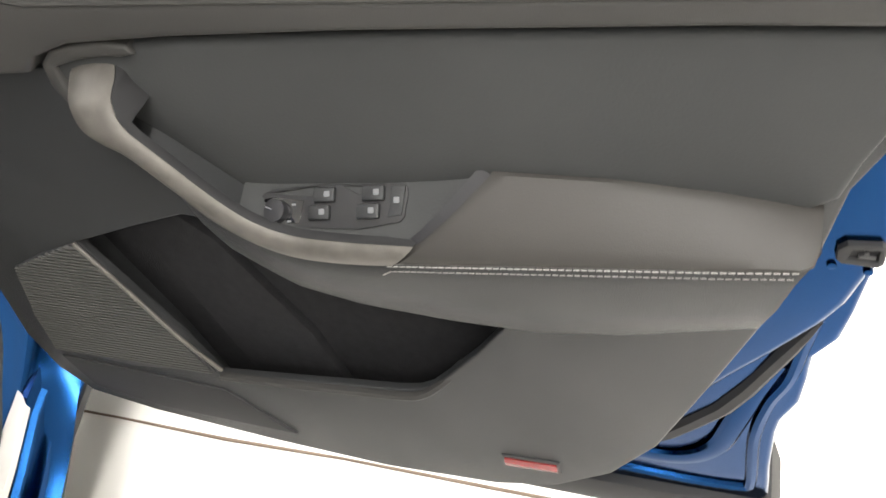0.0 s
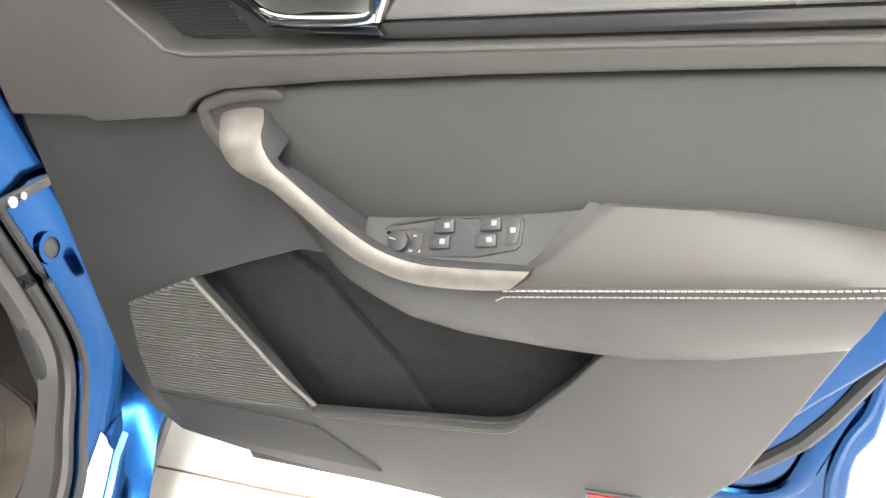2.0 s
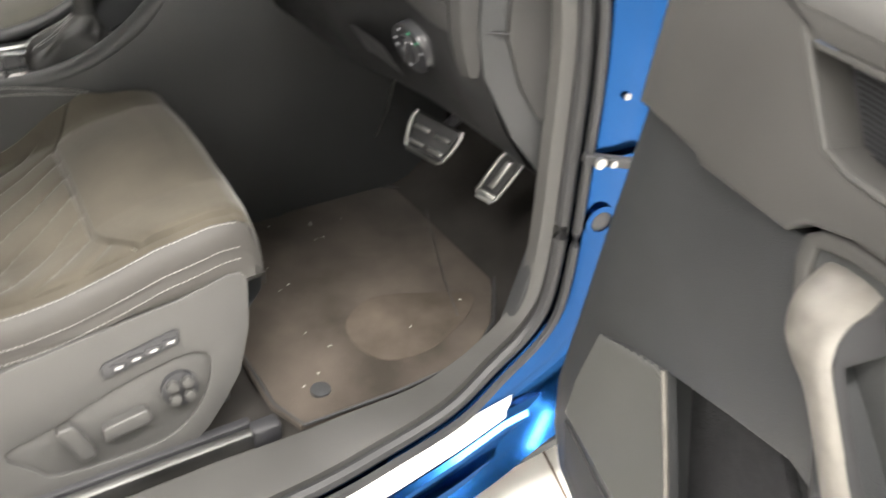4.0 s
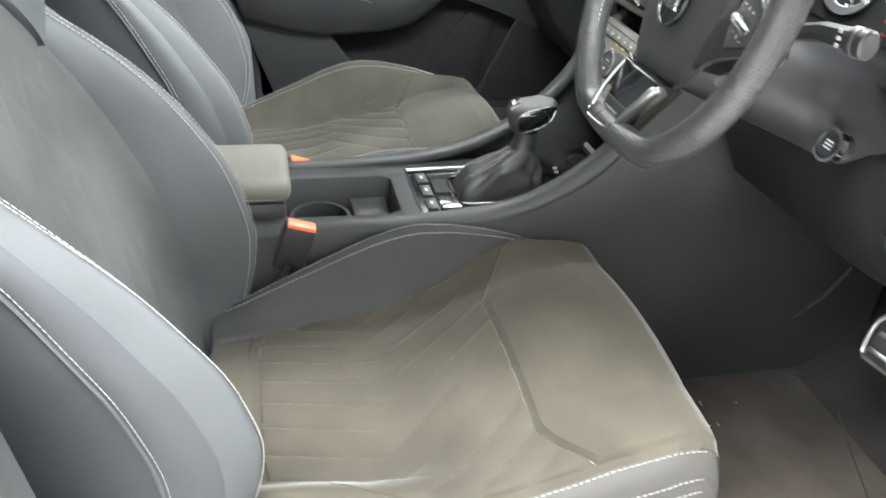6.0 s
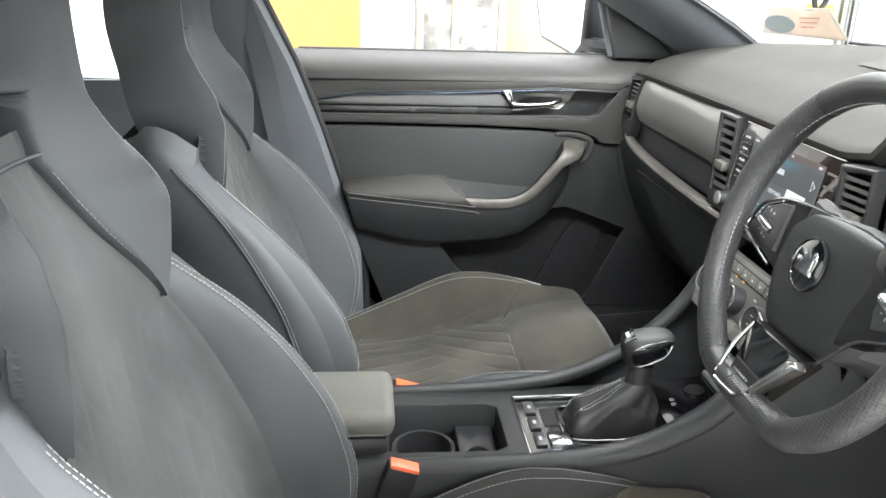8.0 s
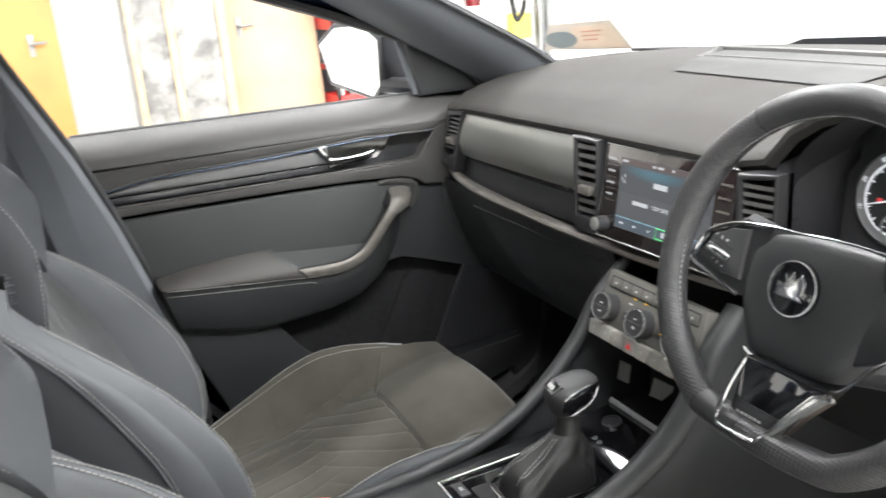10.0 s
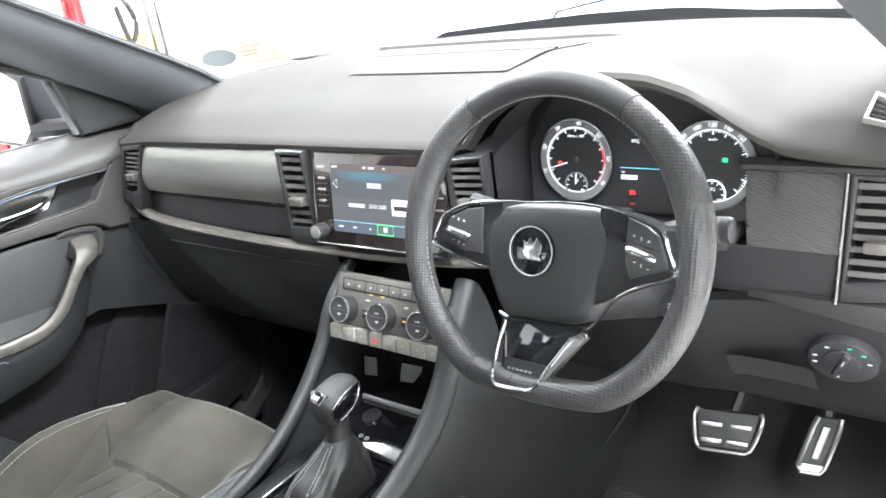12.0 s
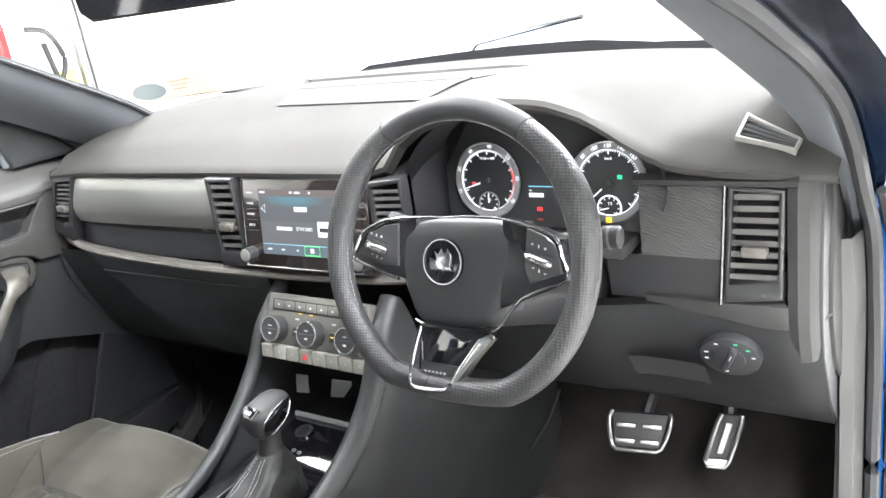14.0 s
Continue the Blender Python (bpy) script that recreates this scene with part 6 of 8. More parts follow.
part("chrome_frame", tube(spline([SW @ Vector(q) for q in ((-0.039, -0.089, 0.002), (-0.042, -0.108, 0.007), (-0.0445, -0.130, 0.011), (-0.0445, -0.153, 0.014), (-0.041, -0.159, 0.0155), (-0.034, -0.161, 0.016), (-0.004, -0.1595, 0.016), (0.007, -0.1575, 0.015), (0.014, -0.150, 0.013))], 5), 0.0027, n=8), TRIMCHROME, low, "bright chrome frame")
part("chrome_wedge", plate([(0.003, -0.160), (0.014, -0.156), (0.036, -0.128), (0.066, -0.092), (0.058, -0.087), (0.047, -0.092), (0.022, -0.128)], (), 0.000, 0.012, SW, 0.004), surf("soft_chrome", (0.85, 0.84, 0.82), 0.2, 1.0, bump=0), low, "wide chrome wedge")
# column shroud and stalks
col = tagged(empty("steering_column", (0.40, 0.1, 0.95)), "black plastic steering column shroud with stalks", "steering column")
part("shroud", tube([(0.40, -0.02, 1.06), (0.40, 0.06, 1.04), (0.40, 0.16, 1.0), (0.40, 0.27, 0.95)], [0.045, 0.055, 0.058, 0.058], [0.045, 0.058, 0.06, 0.06], n=18), HARD, col)
part("stalk", tube([(0.45, 0.06, 1.09), (0.51, 0.056, 1.108), (0.553, 0.055, 1.113)], [0.009, 0.010, 0.0105], [0.008, 0.010, 0.0115]), HARD, col)
part("stalk_tip", tube([(0.553, 0.055, 1.113), (0.572, 0.056, 1.114), (0.5745, 0.056, 1.114)], [0.0115, 0.0115, 0.009], [0.0140, 0.0140, 0.0115], n=16), HARD, col)
part("stalk_ring", tube([(0.560, 0.055, 1.1132), (0.563, 0.055, 1.1133)], 0.0120, 0.0146, n=16), SATIN, col)
for k in range(3):
    part("stalk_mark", block(0.543, 0.548, 0.0435, 0.0445, 1.1045 + 0.0068 * k, 1.108 + 0.0068 * k), DULLMARK, col)
part("stalk", tube([(0.35, 0.055, 1.09), (0.29, 0.052, 1.112), (0.245, 0.05, 1.12)], [0.010, 0.012, 0.0135], [0.008, 0.012, 0.0145]), HARD, col)

# ---- pedals ----
br = tagged(empty("brake_pedal", (0.42, 0.42, 0.5)), "steel-framed brake pedal with black rubber bars", "pedal")
BP = axes((0.425, 0.415, 0.607), (0.93, 0.34, -0.10), (0.03, 0.42, 0.90), (0.35, -0.84, 0.40))
part("pedal_rubber", plate([(-0.049, 0.036), (0.052, 0.036), (0.042, -0.028), (-0.038, -0.028)], (), -0.012, 0.002, BP, 0.004), RUBBER, br)
part("pedal_frame", tube([BP @ Vector(q) for q in ((-0.048, 0.038, 0.0), (-0.052, 0.026, 0.002), (-0.051, 0.010, 0.002), (-0.046, -0.012, 0.002), (-0.041, -0.026, 0.002), (-0.034, -0.032, 0.002), (0.036, -0.032, 0.002), (0.044, -0.026, 0.002), (0.050, -0.010, 0.002), (0.055, 0.012, 0.002), (0.056, 0.028, 0.002), (0.052, 0.038, 0.0))], 0.0042, 0.004), STEEL, br)
for bx, bz in ((-0.022, 0.012), (0.024, 0.012), (-0.02, -0.016), (0.022, -0.016)):
    part("pedal_bar", block(bx - 0.017, bx + 0.017, bz - 0.004, bz + 0.004, 0.002, 0.006, 0.0015, BP), STEEL, br)
part("pedal_arm", tube([(0.43, 0.44, 0.62), (0.44, 0.53, 0.70), (0.44, 0.57, 0.85)], 0.012), HARD, br)
ac = tagged(empty("accelerator_pedal", (0.55, 0.48, 0.45)), "tall steel-framed accelerator pedal with a black bar", "pedal")
AP = axes((0.558, 0.476, 0.581), (0.90, 0.40, -0.15), (0.16, 0.42, 0.89), (0.40, -0.82, 0.40))
part("pedal_rubber", plate([(-0.016, 0.05), (0.022, 0.05), (0.016, -0.044), (-0.022, -0.044)], (), -0.012, 0.001, AP, 0.003), RUBBER, ac)
part("pedal_frame", tube([AP @ Vector(q) for q in ((-0.014, 0.05, 0.0), (-0.018, 0.035, 0.002), (-0.0205, 0.0, 0.002), (-0.022, -0.036, 0.002), (-0.017, -0.046, 0.002), (0.013, -0.046, 0.002), (0.018, -0.036, 0.002), (0.021, 0.0, 0.002), (0.0235, 0.035, 0.002), (0.021, 0.05, 0.0))], 0.0048, 0.004), STEEL, ac)
part("pedal_foot", plate([(-0.022, -0.032), (0.018, -0.032), (0.015, -0.047), (-0.019, -0.047)], (), 0.0, 0.005, AP, 0.002), STEEL, ac)
part("pedal_bar", block(-0.006, 0.006, -0.022, 0.035, 0.001, 0.006, 0.002, AP @ pose(0, 0, 0, 0, 0, -4)), STEEL, ac)
part("pedal_arm", tube([(0.562, 0.51, 0.61), (0.57, 0.57, 0.75), (0.57, 0.62, 0.85)], 0.012), HARD, ac)

# ---- centre console ----
con = tagged(empty("centre_console", (0.015, -0.2, 0.34)), "dark grey centre console with cup holders and gear panel", "centre console")
CX = 0.015
RAIL = [(0.128, 0.15, 0.955), (0.134, 0.095, 0.90), (0.137, 0.055, 0.835), (0.135, -0.01, 0.772), (0.127, -0.10, 0.722), (0.118, -0.22, 0.698), (0.112, -0.40, 0.690), (0.110, -0.62, 0.688)]
for s in (-1, 1):
    p = spline([(CX + s * a, b, c) for a, b, c in RAIL], 6)
    part("side_rail", tube([q + Vector((-0.008 if s > 0 else 0.0, 0, -0.004 if s > 0 else 0.0)) for q in p], [(0.009 if s < 0 else 0.019) + 0.004 * (1 - abs(i / (len(p) - 1) * 2 - 0.8)) for i in range(len(p))], 0.0125 if s < 0 else 0.0165, n=16), PLASTIC, con, "soft dark console rail")
    rows = []
    for q in p:
        o = Vector((s * 0.012, 0, 0))
        rows.append([q + o, q + o + Vector((s * 0.008, 0.01, -0.04)), Vector((CX + s * 0.148, q.y + 0.03, q.z - 0.11)), Vector((CX + s * 0.152, q.y + 0.06, min(q.z - 0.2, 0.52))), Vector((CX + s * 0.155, q.y + 0.08, 0.33))])
    part("side_panel", sheet(rows), PLASTIC, con, "dark grey console side panel")
    wall_ = [(CX + s * 0.143, 0.20, 0.9), (CX + s * 0.143, 0.62, 0.9), (CX + s * 0.148, 0.62, 0.33), (CX + s * 0.148, 0.1, 0.33)]
    part("tunnel_side", sheet([[Vector(wall_[0]), Vector(wall_[1])], [Vector((CX + s * 0.146, 0.12, 0.6)), Vector((CX + s * 0.146, 0.62, 0.6))], [Vector(wall_[3]), Vector(wall_[2])]]), PLASTIC, con)
cup = [(-0.062, -0.445), (0.062, -0.445), (0.066, -0.43), (0.066, -0.285), (0.055, -0.268), (-0.055, -0.268), (-0.066, -0.285), (-0.066, -0.43)]
gear = [(-0.082, -0.236), (0.082, -0.236), (0.088, -0.05), (0.09, 0.02), (-0.09, 0.02), (-0.088, -0.05)]
M0 = pose(CX, 0, 0)
part("console_top", plate([(-0.112, -0.75), (0.112, -0.75), (0.112, -0.24), (0.125, -0.09), (0.13, 0.03), (-0.13, 0.03), (-0.125, -0.09), (-0.112, -0.24)], [cup, gear], 0.60, 0.692, M0, 0.005), PLASTIC, con)
part("cup_floor", plate(cup, (), 0.60, 0.612, M0), RUBBER, con)
part("cup_ring", ring(0.044, 0.05, 0.612, 0.655, M0 @ pose(0.0, -0.39, 0), 28), HARD, con)
part("cup_insert", plate([(-0.06, -0.335), (0.06, -0.335), (0.06, -0.275), (-0.06, -0.275)], [[(0.018 + 0.016 * math.cos(a), -0.305 + 0.016 * math.sin(a)) for a in np.linspace(0, 6.0, 16)]], 0.62, 0.655, M0, 0.004), HARD, con)
part("gear_panel", plate(gear, (), 0.60, 0.688, M0), GLOSS, con, "glossy black gear panel")
part("chrome_frame", tube([M0 @ Vector((a, b, 0.692)) for a, b in gear], 0.0034, 0.003, closed=True), CHROME, con, "chrome frame round the gear panel")
BARSATIN = surf("satin_silver_bar", (0.6, 0.6, 0.59), 0.4, 0.6, bump=0)
part("front_tray", sheet([[(CX + a, b, c) for b, c in ((0.0, 0.692), (0.012, 0.7), (0.05, 0.706), (0.105, 0.714), (0.125, 0.708))] for a in (-0.11, -0.05, 0.0, 0.05, 0.11)]), GLOSS, con, "sloping black tray in front of the lever")
part("front_bar", tube([(CX - 0.115, 0.108, 0.716), (CX + 0.115, 0.108, 0.716)], 0.0045, 0.0055), BARSATIN, con, "satin chrome bar along the cubby")
for k in range(3):
    b = part("panel_button", block(-0.07 + 0.0, -0.035, -0.222 + 0.05 * k * 0 + k * 0.0, -0.205, 0.688, 0.692, 0.001, M0 @ pose(0.046 * k, 0, 0)), HARD, con)
    part("button_mark", block(-0.057, -0.048, -0.216, -0.211, 0.692, 0.6926, 0, M0 @ pose(0.046 * k, 0, 0)), DULLMARK, b)
# Black patch laid on the panel for the dark inside the gate.
part("gate_shade_patch", block(-0.05, -0.0, -0.198, -0.165, 0.687, 0.6895, 0, M0), DEEP, con)
part("selector_chrome", block(0.022, 0.06, -0.20, -0.165, 0.687, 0.694, 0.003, M0), CHROME, con)
TRAY = axes((CX, 0.05, 0.7062), (1, 0, 0), (0, 0.99, 0.14), (0, -0.14, 0.99))
so = part("socket", ring(0.0125, 0.0165, 0.0, 0.005, TRAY @ pose(-0.062, 0.020, 0), 24), HARD, con, "round black power socket")
part("socket_lid", disc(0.0125, 0.0, 0.003, TRAY @ pose(-0.062, 0.020, 0), 24, 0.001), RUBBER, so)
part("socket_ring", ring(0.0165, 0.0178, 0.0, 0.003, TRAY @ pose(-0.062, 0.020, 0), 28), TRIMCHROME, so)
for k in range(2):
    part("socket_symbol", ring(0.0028, 0.0038, 0.0, 0.0008, TRAY @ pose(-0.048 + 0.014 * k, -0.024 - 0.002 * k, 0), 14), DULLMARK, con)
for k in range(6):
    part("shift_letter_bar", block(0.074, 0.079, -0.18 + 0.022 * k, -0.175 + 0.022 * k, 0.688, 0.689, 0, M0), WHITEMARK, con)
# cubby below the climate panel
CARDGREY = surf("pale_grey_card", (0.3, 0.3, 0.28), 0.55, bump=0)
# Cubby walls in matt black, the shade inside put into the colour.
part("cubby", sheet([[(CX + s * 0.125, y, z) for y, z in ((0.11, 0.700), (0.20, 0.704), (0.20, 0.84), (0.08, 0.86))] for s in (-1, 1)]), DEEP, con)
CARD = axes((0, 0.125, 0), (1, 0, 0), (0, 0, 1), (0, -1, 0))
part("cubby_card", plate([(-0.096, 0.788), (-0.067, 0.790), (-0.073, 0.754), (-0.104, 0.750)], (), 0.0, 0.002, CARD), CARDGREY, con, "pale card in the cubby")
part("cubby_card", plate([(-0.008, 0.793), (0.036, 0.796), (0.034, 0.786), (0.010, 0.760), (-0.020, 0.756)], (), 0.0, 0.002, CARD), CARDGREY, con, "pale card in the cubby")
arm = tagged(empty("console_armrest", (CX, -0.58, 0.69)), "padded grey leather armrest lid on the centre console", "armrest")
al = block(-0.074, 0.074, -0.76, -0.438, 0.715, 0.758, 0.018, M0, 4)
part("armrest_pad", al, surf("olive_grey_leather", (0.1, 0.098, 0.085), 0.55, grain=650, bump=0.3, cells=True), arm, "olive-grey padded leather top")
part("armrest_base", block(-0.07, 0.07, -0.75, -0.446, 0.66, 0.718, 0.012, M0), HARD, arm)
part("stitching", stitches([M0 @ Vector(q) for q in ((0.0755, -0.74, 0.727), (0.0755, -0.45, 0.727))]), THREAD, arm)
gl_ = tagged(empty("gear_lever", (CX, -0.1, 0.69)), "black automatic gear lever with a leather gaiter and chrome details", "gear lever")
gait = []
for k in range(17):
    f = k / 16
    cx, cy, cz = CX - 0.004, -0.094 + 0.040 * f, 0.692 + 0.030 * (1 - (1 - f) ** 6) + 0.044 * f ** 1.6
    w, d = 0.046 - 0.027 * f ** 1.1, 0.070 - 0.051 * f ** 1.25
    e = 0.45 + 0.35 * f
    ring_ = []
    for a in np.linspace(0, 2 * math.pi, 48, endpoint=False):
        fold = (0.004 * math.sin(4 * a + 3.2 * f + 0.8) + 0.0025 * math.sin(9 * a - 6 * f)) * math.sin(math.pi * min(1, f * 1.1)) ** 0.7
        ca, sa = math.copysign(abs(math.cos(a)) ** e, math.cos(a)), math.copysign(abs(math.sin(a)) ** e, math.sin(a))
        sag = -0.010 * max(0.0, math.sin(a)) * math.sin(math.pi * f) + 0.004 * math.sin(3 * a + 5 * f) * math.sin(math.pi * f)
        ring_.append((cx + (w + fold) * ca, cy + (d + fold) * sa, cz + sag))
    gait.append(ring_)
gait.insert(0, [(q[0], q[1], 0.688) for q in gait[0]])
part("gaiter", sheet(gait, close_j=True), surf("black_gaiter_leather", (0.014, 0.014, 0.0135), 0.5, grain=500, bump=0.4, cells=True), gl_, "creased black leather gaiter")
part("gaiter_frame", tube([(CX - 0.004 + 0.052 * math.copysign(abs(math.cos(a)) ** 0.4, math.cos(a)), -0.096 + 0.077 * math.copysign(abs(math.sin(a)) ** 0.4, math.sin(a)), 0.690) for a in np.linspace(0, 2 * math.pi, 40, endpoint=False)], 0.0018, 0.0025, closed=True), TRIMCHROME, gl_)
for sx_ in (-0.024, -0.017, 0.012, 0.019):
    line_ = []
    for f in np.linspace(0.14, 0.97, 16):
        g = gait[1 + min(16, int(f * 16))]
        h = gait[1 + min(16, int(f * 16) + 1)]
        m_ = f * 16 - int(f * 16)
        near = [Vector(q).lerp(Vector(r), m_) for q, r in zip(g, h)]
        want = CX - 0.004 + sx_ * (1 - 0.55 * f)
        line_.append(min((q for q in near if q.y < -0.094 + 0.040 * f - 0.01), key=lambda q: abs(q.x - want)) + Vector((0, -0.0008, 0.0012)))
    part("stitching", stitches(line_, (0, 0, 0), r=0.0005), GREYTHREAD, gl_)
part("gaiter_collar", tube([(CX - 0.004, -0.056, 0.758), (CX - 0.004, -0.053, 0.780), (CX - 0.004, -0.051, 0.796)], [0.020, 0.0175, 0.018], [0.021, 0.018, 0.019], n=18), bpy.data.materials["black_gaiter_leather"], gl_)
part("lever_neck", tube([(CX - 0.004, -0.052, 0.772), (CX - 0.004, -0.050, 0.806)], [0.016, 0.013]), GLOSS, gl_)
def knob_at(v, a, grow=0.0):
    """A point of the gear knob: v from its top down, a round it."""
    up_ = math.copysign(abs(math.cos(v)) ** 0.6, math.cos(v))
    e = abs(math.sin(v)) ** 0.55 * (0.86 + 0.14 * up_)
    ca, sa = math.copysign(abs(math.cos(a)) ** 0.75, math.cos(a)), math.copysign(abs(math.sin(a)) ** 0.75, math.sin(a))
    return (CX - 0.006 + (0.033 + grow) * e * ca, -0.046 + (0.044 + grow) * e * sa, 0.823 + (0.024 + grow - 0.005 * sa * e) * up_ + 0.011 * e * sa)


knob = [[knob_at(math.pi * k / 16, 2 * math.pi * j / 32) for j in range(32)] for k in range(17)]
part("knob", sheet(knob, close_j=True), surf("black_knob_leather", (0.016, 0.016, 0.017), 0.5, grain=700, bump=0.2, cells=True), gl_, "black leather gear knob")
oval = [[knob_at(1.50 + 0.62 * r * math.sin(t) - 0.10 * r * math.cos(t), 0.05 + 0.80 * r * math.cos(t), 0.0012) for t in np.linspace(0, 2 * math.pi, 32, endpoint=False)] for r in (0.02, 0.4, 0.7, 0.9, 1.0)]
part("knob_inlay", sheet(oval, close_j=True), GLOSS, gl_, "glossy black oval inlay")
part("knob_ring", tube([Vector(q) for q in oval[-1]], 0.0013, 0.0016, closed=True, up=(1, 0, 0)), TRIMCHROME, gl_)
KW = axes((CX - 0.010, -0.0755, 0.8405), (0.99, -0.14, 0), (0.11, 0.80, 0.59), (-0.1, -0.58, 0.81))
kw = part("knob_window", plate([(-0.016, -0.009), (0.014, -0.009), (0.017, 0.010), (-0.018, 0.010)], (), -0.006, 0.002, KW, 0.002), GLOSS, gl_)
for k in range(3):
    part("letter_bar", block(-0.008 + 0.006 * k, -0.0045 + 0.006 * k, -0.003, 0.003, 0.002, 0.0024, 0, KW), DULLMARK, kw)

# ---- seats ----
def low_side(cx, s, y):
    """How much of the bolster's height a side keeps: the driver's entry side is worn low, the passenger's inner side is lower."""
    if cx > 0 and s > 0:
        return table(y, [(-0.56, 1.0), (-0.45, 0.7), (-0.36, 0.3), (-0.28, 0.08), (0.1, 0.0)])
    return 0.7 if cx < 0 and s > 0 else 1.0


def cushion(cx, s, t):
    y = -0.56 + (0.597 if cx > 0 else 0.588) * t
    y -= 0.008 * abs(s) ** 4 * max(0.0, (t - 0.8) / 0.2)
    w = table(t, [(0, 0.20), (0.3, 0.235), (0.7, 0.235), (0.92, 0.232), (1, 0.228)])
    z = table(t, [(0, 0.585), (0.3, 0.592), (0.55, 0.618), (0.66, 0.638), (0.75, 0.656), (0.88, 0.670), (0.94, 0.668), (0.97, 0.658), (0.985, 0.645), (1.0, 0.612)])
    a = abs(s)
    up = soft(y, [(-0.56, 0.015), (-0.44, 0.062), (-0.33, 0.102), (-0.25, 0.112), (-0.16, 0.068), (-0.08, 0.014), (0.0, 0.0)], 0.04)
    lift = soft(a, [(0, 0), (0.60, 0.0), (0.70, 0.12), (0.80, 0.68), (0.87, 1.0), (0.93, 0.96), (1.0, 0.5), (1.1, -0.2)], 0.05)
    up *= low_side(cx, s, y)
    entry = cx > 0 and s > 0
    drop = 0.0 if a < 0.9 else (0.010 if entry else table(t, [(0.4, 0.05), (0.75, 0.016)])) * ((a - 0.9) / 0.1) ** 2
    crown = 0.012 * (1 - min(1, a / 0.6) ** 2)
    return Vector((cx + s * w, y, z + up * lift + crown * (t < 0.97) - drop))


def crease(p):
    """Depth of a sewn line where p is whole."""
    d = abs(p - round(p))
    return -0.0028 * max(0.0, 1 - d / 0.10) - 0.0016 * (1 - min(1, d / 0.5)) ** 2


def chevron(u, v):
    """Cushion quilting: long lines at the back that turn inwards further forward."""
    long_ = crease((u * 0.976 - v * 0.216) / 0.041) * min(1.0, max(0.0, (-0.30 - v) / 0.05))
    slant = crease((u * 0.766 + v * 0.643) / 0.041) * min(1.0, max(0.0, (v + 0.37) / 0.05))
    return min(long_, slant)


def quilt(u, v, w=0.06):
    """Depth of the diamond quilting at u, v in metres."""
    p, q = (u * 1.25 + v * 0.62) / w, (u * 1.25 - v * 0.62) / w
    d = min(abs(p - round(p)), abs(q - round(q)))
    return -0.005 * max(0.0, 1 - d / 0.13) - 0.0015 * (1 - min(1, d / 0.4))


def spine_y(z):
    return soft(z, [(0.52, -0.575), (0.6, -0.60), (0.8, -0.662), (1.0, -0.735), (1.14, -0.79), (1.25, -0.825), (1.34, -0.825), (1.45, -0.845), (1.5, -0.87), (1.52, -0.90)], 0.03)


def backrest(cx, s, z):
    w = soft(z, [(0.52, 0.19), (0.65, 0.228), (0.85, 0.249), (0.96, 0.247), (1.02, 0.232), (1.06, 0.208), (1.10, 0.175), (1.16, 0.13), (1.24, 0.11)], 0.025)
    f = soft(z, [(0.52, 0.04), (0.58, 0.075), (0.65, 0.122), (0.72, 0.153), (0.82, 0.153), (0.91, 0.123), (0.97, 0.085), (1.01, 0.05), (1.05, 0.015), (1.1, 0.0), (1.3, 0.0)], 0.03)
    a = abs(s)
    k = soft(a, [(0, 0), (0.58, 0.0), (0.70, 0.10), (0.79, 0.56), (0.88, 1.0), (0.93, 0.98), (1.0, 0.70), (1.1, 0.2)], 0.05)
    hollow = -0.01 * (1 - min(1, a / 0.6) ** 2) * min(1.0, max(0.0, (1.1 - z) / 0.15))
    y = spine_y(z) + f * k + hollow
    if z > 0.9:
        we, ye = wing_edge(z)
        x = min(a * w / we, 1.0)
        under = spine_y(z) + (ye - spine_y(z)) * x ** 2.6 - (0.006 if a * w < we - 0.004 else 0.045)
        y = max(y, y + (under - y) * min(1.0, (z - 0.9) / 0.1))
    return Vector((cx + s * w, y, z))


def wing_edge(z):
    """Half width and foremost y of the winged yoke and headrest."""
    w = soft(z, [(1.0, 0.163), (1.04, 0.170), (1.10, 0.176), (1.135, 0.172), (1.165, 0.155), (1.20, 0.138), (1.24, 0.126), (1.30, 0.121), (1.36, 0.123), (1.43, 0.126), (1.475, 0.112), (1.505, 0.088), (1.52, 0.06)], 0.012)
    y = soft(z, [(1.0, -0.712), (1.05, -0.704), (1.12, -0.698), (1.165, -0.716), (1.20, -0.742), (1.24, -0.762), (1.30, -0.765), (1.38, -0.768), (1.45, -0.80), (1.5, -0.85), (1.52, -0.89)], 0.012)
    return w, y


def wing(cx, s, f, z, low=0.0):
    """A place on the yoke: f from its inner edge to its outer one."""
    w, ye = wing_edge(z)
    xi = min(w, table(z, [(1.0, 0.162), (1.1, 0.098), (1.185, 0.056), (1.20, 0.060), (1.235, 0.062), (1.247, 0.045), (1.252, 0.0)]))
    x = xi + (w - xi) * f
    y0 = spine_y(z) + 0.008 - 0.028 * max(0.0, 1 - abs(z - 1.26) / 0.05) * (x < 0.06)
    y = y0 + (ye - y0) * (x / w) ** 2.6
    return Vector((cx + s * x, y, z - low))


def lifted(shape, cx, s, t, lift=0.0015):
    """A place just proud of a seat surface."""
    p = shape(cx, s, t)
    n = (shape(cx, s + 0.01, t) - shape(cx, s - 0.01, t)).cross(shape(cx, s, t + 0.01) - shape(cx, s, t - 0.01)).normalized()
    return p + n * (lift if n.y + n.z > 0 else -lift)


